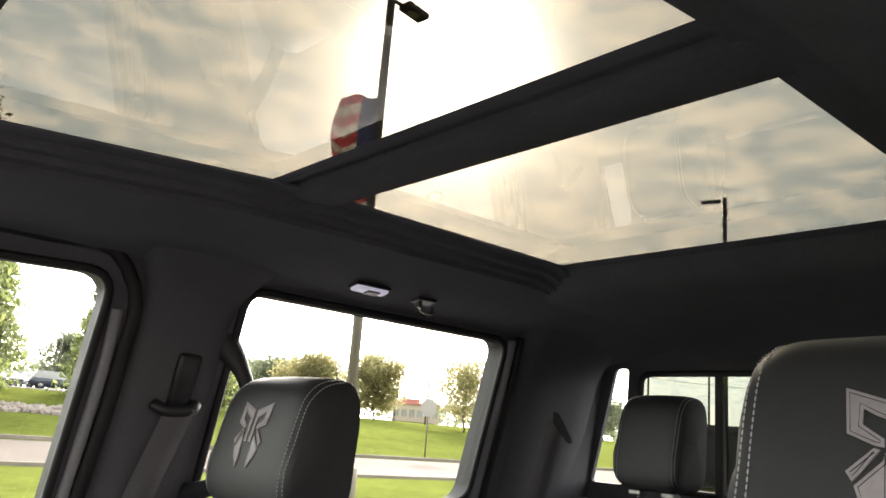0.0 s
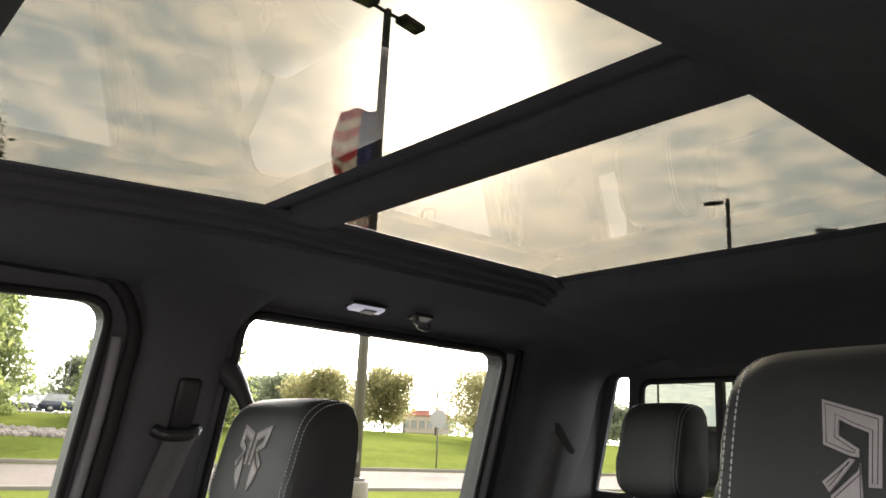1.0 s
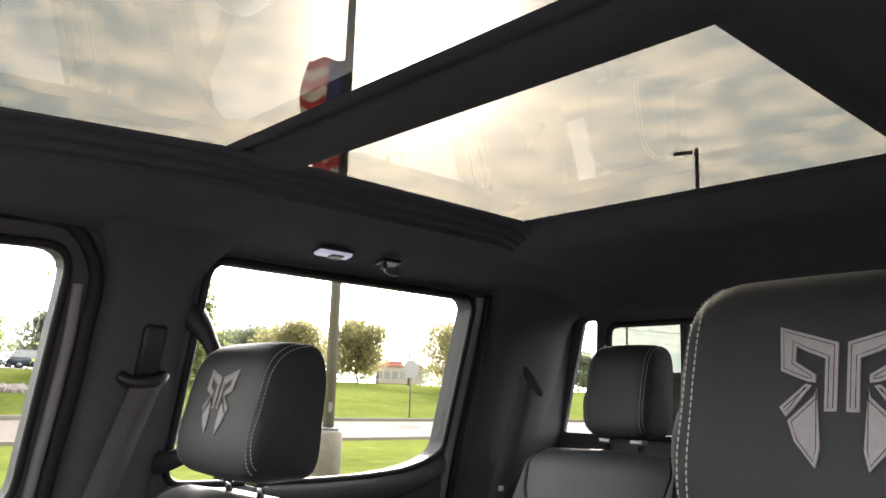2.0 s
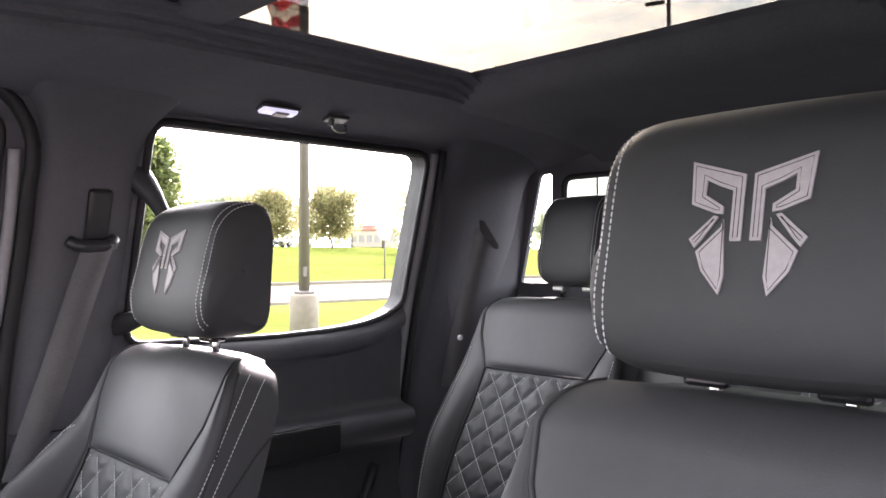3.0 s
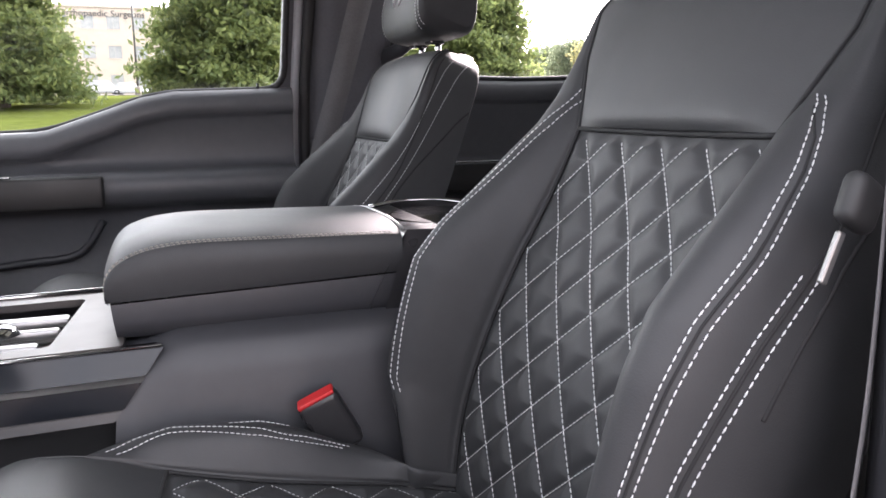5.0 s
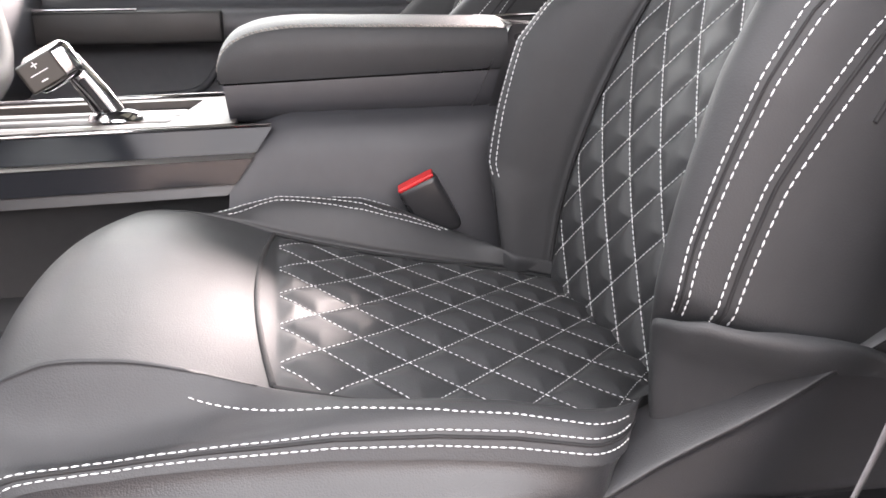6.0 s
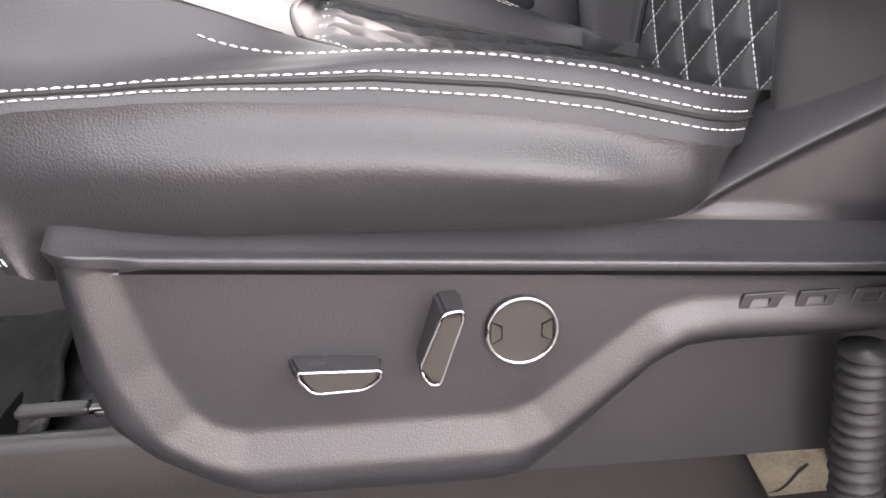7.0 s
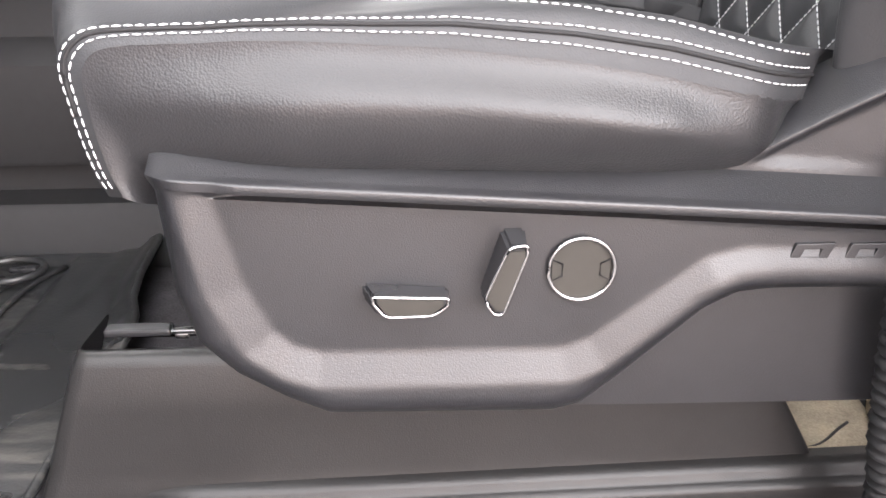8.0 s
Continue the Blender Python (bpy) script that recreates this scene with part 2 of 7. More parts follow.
def curve_pts(pts, n):
    """n points evenly along a smooth line through pts."""
    pts = np.asarray(pts, float)
    s = np.r_[0, np.cumsum(np.linalg.norm(np.diff(pts, axis=0), axis=1))]
    return spline(s, pts, np.linspace(0, s[-1], n))


def tube(pts, radius, sides=8, flat=1.0, up=(0, 0, 1), caps=True):
    """A tube along points; radius a number or one per point; flat squeezes it along up."""
    pts = np.asarray(pts, float)
    n = len(pts)
    rad = np.full(n, radius) if np.isscalar(radius) else np.asarray(radius, float)
    tan = np.gradient(pts, axis=0)
    tan /= np.linalg.norm(tan, axis=1)[:, None] + 1e-12
    v, f = [], []
    upv = np.asarray(up, float)
    for i in range(n):
        s = np.cross(tan[i], upv)
        if np.linalg.norm(s) < 1e-3:
            s = np.cross(tan[i], (1, 0, 0.01))
        s /= np.linalg.norm(s)
        w = np.cross(s, tan[i])
        for k in range(sides):
            a = 2 * math.pi * (k + 0.5) / sides
            v.append(pts[i] + rad[i] * (math.cos(a) * s + flat * math.sin(a) * w))
    for i in range(n - 1):
        for k in range(sides):
            f.append((i * sides + k, i * sides + (k + 1) % sides, (i + 1) * sides + (k + 1) % sides, (i + 1) * sides + k))
    if caps:
        f.append(tuple(range(sides))[::-1])
        f.append(tuple((n - 1) * sides + k for k in range(sides)))
    return v, f


def rbox(size, at=(0, 0, 0), r=0.005, seg=2, m=None, bm=None):
    """A box with rounded edges, added to bm."""
    own = bmesh.new()
    bmesh.ops.create_cube(own, size=1, matrix=Matrix.Diagonal((*size, 1)))
    if r > 0:
        bmesh.ops.bevel(own, geom=own.edges[:], offset=min(r, min(size) * 0.49), segments=seg, affect="EDGES", profile=0.5)
    own.transform(Matrix.Translation(at) @ (m or Matrix.Identity(4)))
    if bm is None:
        return own
    tmp = bpy.data.meshes.new("tmp")
    own.to_mesh(tmp)
    own.free()
    bm.from_mesh(tmp)
    bpy.data.meshes.remove(tmp)
    return bm


def smooth_loop(pts, per=6, r=0.03):
    """A closed outline with its corners rounded by r."""
    out = []
    k = len(pts)
    for i in range(k):
        a, b, c = (np.array(pts[(i + j) % k], float) for j in (-1, 0, 1))
        la, lc = np.linalg.norm(a - b), np.linalg.norm(c - b)
        rr = min(r, la * 0.45, lc * 0.45)
        p, q = b + (a - b) / la * rr, b + (c - b) / lc * rr
        for j in range(per):
            u = j / (per - 1)
            out.append(((1 - u) ** 2 * p + 2 * u * (1 - u) * b + u * u * q))
    return out


def plate(outer, holes, place, depth, bevel=0.0):
    """A flat piece with holes through it: outlines in (a, b), place(a, b, d) gives the point at depth 0 .. depth."""
    from mathutils.geometry import tessellate_polygon
    bm = bmesh.new()
    loops = [[Vector((p[0], p[1], 0)) for p in loop] for loop in (outer, *holes)]
    vs = [bm.verts.new(p) for loop in loops for p in loop]
    for tri in tessellate_polygon(loops):
        try:
            bm.faces.new([vs[i] for i in tri])
        except ValueError:
            pass
    bm.normal_update()
    for f in bm.faces:
        if f.normal.z < 0:
            f.normal_flip()
    top = bm.faces[:]
    ext = bmesh.ops.extrude_face_region(bm, geom=top)
    for v in (g for g in ext["geom"] if isinstance(g, bmesh.types.BMVert)):
        v.co.z = 1.0
    bmesh.ops.recalc_face_normals(bm, faces=bm.faces[:])
    for v in bm.verts:
        v.co = place(v.co.x, v.co.y, v.co.z * depth)
    bmesh.ops.recalc_face_normals(bm, faces=bm.faces[:])
    if bevel:
        sharp = [e for e in bm.edges if len(e.link_faces) == 2 and e.calc_face_angle(0) > 0.6]
        bmesh.ops.bevel(bm, geom=sharp, offset=bevel, segments=2, affect="EDGES", profile=0.5)
    return bm


def stitches(lines, surf, step=0.0062, length=0.0042, radius=0.00085, lift=0.0006):
    """Thread along lines of surface parameters: short raised stitches; surf(a, b) gives point and normal."""
    V, F = [], []
    for line in lines:
        line = np.asarray(line, float)
        fine = np.concatenate([np.linspace(line[i], line[i + 1], 24, endpoint=False) for i in range(len(line) - 1)] + [line[-1:]])
        P, N = surf(fine[:, 0], fine[:, 1])
        s = np.r_[0, np.cumsum(np.linalg.norm(np.diff(P, axis=0), axis=1))]
        if s[-1] < step:
            continue
        for k in range(int(s[-1] / step)):
            a, b = k * step, k * step + length
            pa, pb, nn = (np.array([np.interp(q, s, A[:, i]) for i in range(3)]) for q, A in ((a, P), (b, P), ((a + b) / 2, N)))
            nn /= np.linalg.norm(nn) + 1e-9
            d = pb - pa
            d /= np.linalg.norm(d) + 1e-9
            w = np.cross(d, nn)
            o = len(V)
            for e, sc in ((pa, 0.45), ((pa + pb) / 2, 1.0), (pb, 0.45)):
                c = e + nn * (lift if sc < 1 else lift + radius * 0.35)
                for x, y in ((-1, -0.6), (1, -0.6), (0.6, 1), (-0.6, 1)):
                    V.append(c + w * x * radius * sc + nn * y * radius * sc)
            for r in (0, 4):
                F += [(o + r + i, o + r + (i + 1) % 4, o + r + 4 + (i + 1) % 4, o + r + 4 + i) for i in range(4)]
            F += [(o, o + 3, o + 2, o + 1), (o + 8, o + 9, o + 10, o + 11)]
    return V, F

# ---- the cab ----
# x runs to the truck's rear, y to the passenger side, z up; the cab floor lies at 0.09


def side_y(z):
    """The inside of the cab's flank: it leans in above the window sill."""
    return 0.845 - 0.31 * (z - 0.845) if z > 0.845 else 0.845 + 0.16 * (0.845 - z)


def flank(sign):
    return lambda x, z, d: Vector((x, sign * (side_y(z) + d), z))


FRONT_WINDOW = smooth_loop([(-0.52, 0.80), (-0.20, 0.753), (-0.06, 0.757), (0.06, 0.797), (0.14, 0.828), (0.21, 0.841), (0.461, 0.848), (0.474, 1.295), (0.10, 1.283), (-0.12, 1.235)], 6, 0.05)
REAR_WINDOW = smooth_loop([(0.725, 0.878), (1.06, 0.870), (1.22, 0.874), (1.33, 0.884), (1.40, 0.903), (1.445, 0.932), (1.432, 1.309), (0.722, 1.309)], 6, 0.042)


def lip(loop, sign, r=0.009, inset=0.0, lift=-0.004):
    pts = [flank(sign)(p[0], p[1], lift) for p in loop]
    pts = [np.array(p) for p in pts]
    return tube(pts + pts[:2], r, 8, caps=False, up=(0, 1, 0))


def wall_side(sign, name, with_front):
    """One flank of the cab, from the dash to the back, with the window openings through it."""
    outer = [(-0.75, 0.80), (-0.75, 0.06), (0.47, 0.06), (1.962, 0.06), (1.834, 1.34), (0.0, 1.34), (-0.15, 1.31), (-0.55, 1.02)]
    if not with_front:
        # the driver's door stands open: the flank begins at the pillar behind it
        outer = [(0.60, 0.06), (1.962, 0.06), (1.834, 1.34), (0.52, 1.34), (0.545, 0.90), (0.565, 0.70)]
    holes = [REAR_WINDOW] + ([FRONT_WINDOW] if with_front else [])
    ob = part(name, plate(outer, holes, flank(sign), 0.05), PILLAR)
    return tagged(ob, "dark cloth-covered cab side with pillars and window openings", "wall", kind="structure")


wall_side(1, "wall_passenger", True)
wall_side(-1, "wall_driver", False)


def window(sign, loop, name, label, mat=None):
    w = thing(name, label, "window", kind="structure")
    v, f = lip(loop, sign, 0.008)
    link("window_seal", v, f, RUBBER, w, "black rubber window seal")
    mid = np.mean(loop, 0)
    inset = [mid + (np.array(p) - mid) * 0.995 for p in loop]
    link("reveal", *grid([[tuple(flank(sign)(p[0], p[1], d)) for d in (-0.003, 0.018, 0.052)] for p in inset + inset[:1]]), RUBBER, w, "black lining of the window opening")
    outer = [np.array(p) for p in loop]
    bm = plate(outer, [], lambda x, z, d: flank(sign)(x, z, 0.02 + d), 0.004)
    pane = part("pane", bm, mat or GLASS_SIDE, w, "clear side glass")
    pane.visible_shadow = False
    return w


window(1, FRONT_WINDOW, "window_1", "clear front passenger window in a black rubber seal")
window(1, REAR_WINDOW, "window_2", "clear rear passenger window in a black rubber seal")
window(-1, REAR_WINDOW, "window_3", "clear rear window on the driver's side", GLASS_REAR)


# headliner: two long side pieces, a cross bar, the front header and the rear part, all in one mesh
def ceiling():
    V, F = [], []

    def add(pts, closed=False):
        v, f = grid(pts, closed)
        o = len(V)
        V.extend(v)
        F.extend(tuple(i + o for i in q) for q in f)

    prof = [(0.715, 1.300), (0.700, 1.322), (0.655, 1.334), (0.577, 1.345), (0.500, 1.360), (0.445, 1.378), (0.430, 1.380), (0.428, 1.390), (0.408, 1.392), (0.404, 1.402), (0.384, 1.404), (0.380, 1.414), (0.356, 1.417), (0.354, 1.421), (0.405, 1.435)]
    xs = np.r_[np.linspace(-0.30, 1.22, 24), np.linspace(1.30, 1.86, 8)]
    for sg in (1, -1):
        rows = []
        for x in xs:
            k = min(1, max(0, (x - 1.22) / 0.10))          # behind the roof glass the steps run out
            drop = max(0, x - 1.45) ** 2 * 0.25 + max(0, 0.05 - x) ** 2 * 0.5
            tilt = 0.075 * max(0, 0.58 - x)
            rows.append([(x, sg * y, (z if y > 0.45 else z * (1 - k) + k * min(z, 1.372)) - drop - tilt * min(1, max(0, (0.60 - y) / 0.15))) for y, z in prof])
        add(rows if sg < 0 else [r[::-1] for r in rows])
    # behind the glass
    px = [(1.275, 1.435), (1.222, 1.420), (1.245, 1.414), (1.262, 1.392), (1.285, 1.374), (1.32, 1.366), (1.45, 1.360), (1.60, 1.350), (1.74, 1.330), (1.82, 1.305), (1.85, 1.285)]
    add([[(x, y, z) for x, z in px] for y in np.linspace(-0.46, 0.46, 14)])
    # cross bar between the two panes, with its lip and channel
    bar = [(0.600, 1.435), (0.566, 1.421), (0.572, 1.419), (0.586, 1.418), (0.590, 1.426), (0.610, 1.427), (0.614, 1.414), (0.636, 1.409), (0.688, 1.411), (0.698, 1.418), (0.700, 1.434)]
    add([[(x, y, z) for x, z in bar] for y in np.linspace(-0.38, 0.38, 8)])
    head = [(-0.32, 1.27), (-0.20, 1.335), (-0.05, 1.375), (0.06, 1.395), (0.12, 1.412), (0.13, 1.420), (0.10, 1.434)]
    head = [(x, z - 0.075 * (0.58 - x) * min(1, max(0, (x + 0.25) / 0.3))) for x, z in head]
    add([[(x, y, z) for x, z in head] for y in np.linspace(-0.46, 0.46, 10)])
    ob = link("ceiling", V, F, HEADLINER)
    ob.data.set_sharp_from_angle(angle=radians(35))
    return tagged(ob, "black cloth headliner framing two roof glass panels", "ceiling", kind="structure")


ceiling()
# outer roof skin over the headliner keeps daylight out beside the glass
ROOF_SKIN = material("roof_paint", (0.10, 0.10, 0.11), 0.3, scale=30, vary=0.05)
roof = part("roof", plate([(-0.40, -0.74), (1.95, -0.74), (1.95, 0.74), (-0.40, 0.74)],
                          [[(-0.12, -0.60), (1.50, -0.60), (1.50, 0.60), (-0.12, 0.60)]],
                          lambda a, b, d: Vector((a, b, 1.440 - 0.06 * (b / 0.74) ** 4 + d)), 0.03), ROOF_SKIN)
tagged(roof, "painted steel roof skin of the cab", "roof", kind="structure")
for nm, x0, x1 in (("window_4", 0.04, 0.630), ("window_5", 0.640, 1.36)):
    w = thing(nm, "tinted roof glass panel", "window", kind="structure")
    pane = part("pane", plate([(x0, -0.48), (x1, -0.48), (x1, 0.48), (x0, 0.48)], [], lambda a, b, d: Vector((a, b, 1.4375 + d - 0.075 * max(0, 0.60 - a))), 0.005), GLASS_ROOF, w, "bronze tinted roof glass")

# rear wall with the sliding window
def back_place(y, z, d):
    return Vector((1.86 - 0.10 * (z - 0.98) + d, y, z))


PANE_Z0, PANE_Z1 = 0.977, 1.283
quarter = lambda s: smooth_loop([(s * 0.762, PANE_Z0), (s * 0.655, PANE_Z0), (s * 0.622, PANE_Z1), (s * 0.664, PANE_Z1)], 5, 0.012)
centre = smooth_loop([(-0.605, PANE_Z0), (0.605, PANE_Z0), (0.580, 1.268), (-0.580, 1.268)], 6, 0.03)
rw = part("wall_rear", plate([(-0.95, 0.05), (0.95, 0.05), (0.80, 0.9), (0.70, 1.36), (-0.70, 1.36), (-0.80, 0.9)], [quarter(1), quarter(-1), centre], back_place, 0.012), PILLAR)
tagged(rw, "dark rear cab wall with window openings", "wall", kind="structure")
w6 = thing("window_6", "sliding rear cab window with privacy glass", "window", kind="structure")
for nm, lp, mt in (("pane", quarter(1), GLASS_SIDE), ("pane", quarter(-1), GLASS_SIDE), ("pane", centre, GLASS_REAR)):
    pane = part(nm, plate(lp, [], lambda a, b, d: back_place(a, b, 0.004 + d), 0.004), mt, w6)
    pane.visible_shadow = False
pts = [np.array(back_place(p[0], p[1], -0.003)) for p in centre]
link("window_frame", *tube(pts + pts[:2], 0.008, 8, up=(1, 0, 0), caps=False), RUBBER, w6)
for y in (0.36, -0.36):
    part("window_frame", rbox((0.02, 0.022, 0.29), (1.845, y, 1.12), 0.004), RUBBER, w6)

# floor and the ground under the cab
fl = part("floor", rbox((2.75, 1.50, 0.06), (0.58, 0.04, 0.06), 0.004), CARPET)
tagged(fl, "dark loop carpet on the cab floor", "floor", kind="structure")

# front of the cab: dash, windscreen and pillars close the place ahead of the seats
dash = thing("dashboard", "dark moulded dashboard under the windscreen", "dashboard", kind="structure")
dp = [(-0.46, 0.10), (-0.46, 0.42), (-0.36, 0.56), (-0.36, 0.74), (-0.40, 0.83), (-0.52, 0.87), (-0.80, 0.86), (-0.90, 0.80), (-0.90, 0.10)]
link("panel", *grid([[(x + 0.03 * (y / 0.8) ** 2, y, z) for x, z in dp] for y in np.linspace(-0.86, 0.86, 24)]), TRIM, dash)
ws = thing("window_7", "laminated windscreen", "window", kind="structure")
pane = link("pane", *grid([[(-0.80 + 0.52 * t + 0.05 * (y / 0.7) ** 2, y * (1 - 0.12 * t), 0.86 + 0.44 * t) for t in np.linspace(0, 1, 5)] for y in np.linspace(-0.78, 0.78, 12)]), GLASS_SCREEN, ws)
for sg in (1, -1):
    p = link("pillar", *tube([(-0.86, sg * 0.80, 0.82), (-0.55, sg * 0.77, 1.06), (-0.28, sg * 0.71, 1.29), (-0.1, sg * 0.70, 1.335)], 0.045, 10), PILLAR)
    tagged(p, "dark cloth-covered windscreen pillar", "pillar", kind="structure")

# ---- seats ----
SEAT_Y = -0.466
ZK = [0.34, 0.44, 0.47, 0.60, 0.64, 0.69, 0.735, 0.775, 0.81, 0.85, 0.90, 0.955]
W_IN = [0.168, 0.176, 0.175, 0.163, 0.159, 0.154, 0.149, 0.146, 0.162, 0.182, 0.190, 0.188]
W_OUT = [0.200, 0.212, 0.238, 0.247, 0.246, 0.242, 0.236, 0.228, 0.222, 0.216, 0.207, 0.188]
BOL = [0.043, 0.073, 0.086, 0.097, 0.094, 0.076, 0.053, 0.031, 0.013, 0.004, 0.0, 0.0]
BOL_IN = [0.043, 0.073, 0.086, 0.094, 0.082, 0.060, 0.040, 0.020, 0.009, 0.003, 0.0, 0.0]
SPINE_Z = [0.30, 0.394, 0.424, 0.512, 0.60, 0.646, 0.678, 0.710, 0.745, 0.775, 0.85, 0.96]
SPINE_X = [0.452, 0.463, 0.468, 0.488, 0.520, 0.541, 0.558, 0.573, 0.588, 0.600, 0.630, 0.673]
TOP, ROLL = 0.955, 0.060


def back_raw(z, s, bol=1.0):
    """The front of a backrest: z up the spine, s across it (0 middle, +-0.30 insert seam, +-0.85 side edge, +-1 rear edge)."""
    z, s = np.broadcast_arrays(np.asarray(z, float), np.asarray(s, float))
    a = np.abs(s)
    wi, wo, b = (np.interp(z, ZK, k) for k in (W_IN, W_OUT, BOL))
    b = np.where(s > 0, np.interp(z, ZK, BOL_IN), b)
    b = b * bol
    kn = [0, 0.30, 0.35, 0.50, 0.63, 0.76, 0.86, 1.0]
    zero = np.zeros_like(z)
    vs = [zero, wi, wi + 0.006, wi + 0.36 * (wo - wi), wi + 0.66 * (wo - wi), wo - 0.006, wo, wo - 0.012]
    ds = [zero, zero, 0.14 * b, 0.80 * b, b, 0.78 * b - 0.004, 0.22 * b - 0.018, zero - 0.10]
    v, d = np.zeros_like(z), np.zeros_like(z)
    for i in range(len(kn) - 1):
        m = (a >= kn[i]) & (a <= kn[i + 1])
        u = np.clip((a - kn[i]) / (kn[i + 1] - kn[i]), 0, 1)
        def tang(q, j):
            lo, hi = max(j - 1, 0), min(j + 1, len(kn) - 1)
            if j == 1 or j == 0:
                return (q[1] - q[0]) / (kn[1] - kn[0])
            return (q[hi] - q[lo]) / (kn[hi] - kn[lo])
        h = kn[i + 1] - kn[i]
        h00, h10, h01, h11 = 2 * u**3 - 3 * u**2 + 1, u**3 - 2 * u**2 + u, -2 * u**3 + 3 * u**2, u**3 - u**2
        v = np.where(m, h00 * vs[i] + h10 * h * tang(vs, i) + h01 * vs[i + 1] + h11 * h * tang(vs, i + 1), v)
        d = np.where(m, h00 * ds[i] + h10 * h * tang(ds, i) + h01 * ds[i + 1] + h11 * h * tang(ds, i + 1), d)
    up = np.sqrt(np.clip((z - 0.7765) / 0.022, 0, 1))
    up = up * (2 - up)
    cross = np.clip(a / 0.30, 0, 1)
    # the top panel is a full cushion, the insert dips slightly
    d = d + up * 0.009 * (1 - cross**4) - (1 - up) * 0.004 * (1 - cross**2)
    t = np.clip((z - (TOP - ROLL)) / ROLL, 0, 1)
    ins = ROLL * (1 - np.sqrt(np.maximum(0, 1 - t * t)))
    v = v * (1 - 1.05 * ins / 0.2)
    d = np.maximum(d - ins * 1.0, -0.10)
    x = spline(SPINE_Z, SPINE_X, z)[..., 0]
    return np.stack([x - 0.932 * d, np.sign(s) * v, z + 0.363 * d], -1)


# stitched diamonds: steps of the two families of lines, across and up
QA, QB, QO = (-0.0360, 0.0330), (-0.0282, -0.0326), (0.1070, 0.7434)
QDET = QA[0] * QB[1] - QA[1] * QB[0]


def lattice(v, z):
    dv, dz = v - QO[0], z - QO[1]
    return (QB[1] * dv - QB[0] * dz) / QDET, (-QA[1] * dv + QA[0] * dz) / QDET



def puff(a, b):
    """Height of the padding between two families of stitched lines: round valleys, full middles."""
    t = np.minimum(np.abs(np.sin(np.pi * a)), np.abs(np.sin(np.pi * b)))
    return (np.sqrt(t * t + 0.16**2) - 0.16) * (1.9 - 0.9 * t)


def back_quilt(z, s, bol=1.0):
    """Quilted relief of the insert."""
    p = back_raw(z, s, bol)
    v = p[..., 1]
    a, b = lattice(v, z)
    k = puff(a, b)
    edge = np.clip((0.30 - np.abs(s)) / 0.03, 0, 1) * np.clip((0.772 - z) / 0.012, 0, 1)
    d = 0.0060 * k * edge - 0.002 * (1 - edge)
    return p + np.stack([-0.932 * d, 0 * d, 0.363 * d], -1)


def with_normal(fn, e1=0.002, e2=0.004, flip=1.0):
    def g(a, b):
        p = fn(a, b)
        n = np.cross(fn(a + e1, b) - fn(a - e1, b), fn(a, b + e2) - fn(a, b - e2)) * flip
        return p, n / (np.linalg.norm(n, axis=-1)[..., None] + 1e-12)
    return g


back_surf = with_normal(back_raw, flip=1.0)
quilt_surf = with_normal(back_quilt, flip=1.0)


def sheet(fn, a0, a1, na, b0, b1, nb):
    A, B = np.meshgrid(np.linspace(a0, a1, na), np.linspace(b0, b1, nb), indexing="ij")
    return grid(fn(A, B))


def clip_lines(fam, inside):
    """Cut sampled lines to the runs whose points lie inside."""
    out = []
    for ln in fam:
        run = []
        for q in ln:
            if inside(*q):
                run.append(q)
            elif len(run) > 1:
                out.append(run); run = []
            else:
                run = []
        if len(run) > 1:
            out.append(run)
    return out


def s_of_v(z, v):
    """The parameter s of the insert at lateral place v."""
    return 0.30 * v / np.interp(z, ZK, W_IN)


def quilt_lines():
    lines = []
    for along, over in ((QA, QB), (QB, QA)):
        for k in range(-18, 20):
            ln = []
            for z in np.linspace(0.35, 0.772, 70):
                n = (z - QO[1] - k * over[1]) / along[1]
                ln.append((z, s_of_v(z, QO[0] + k * over[0] + n * along[0])))
            lines.append(ln)
    return clip_lines(lines, lambda z, s: abs(s) < 0.297 and 0.352 < z < 0.772)


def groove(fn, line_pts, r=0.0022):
    """A thin dark tube along parameters, marking a seam."""
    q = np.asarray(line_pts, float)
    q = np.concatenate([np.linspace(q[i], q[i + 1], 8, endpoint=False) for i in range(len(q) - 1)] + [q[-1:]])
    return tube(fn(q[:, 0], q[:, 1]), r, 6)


SEAM = material("dark_seam", (0.010, 0.010, 0.011), 0.8, scale=80, vary=0.2)

# cushion: a middle line in (x, z), from the front's foot over the thigh roll to the bite
CU_T = [0, 0.06, 0.12, 0.18, 0.24, 0.34, 0.44, 0.52, 0.66, 0.82, 1.0]
CU_X = [-0.007, -0.023, -0.022, -0.008, 0.020, 0.065, 0.110, 0.155, 0.25, 0.36, 0.485]
CU_Z = [0.335, 0.382, 0.420, 0.448, 0.462, 0.464, 0.455, 0.440, 0.413, 0.390, 0.366]


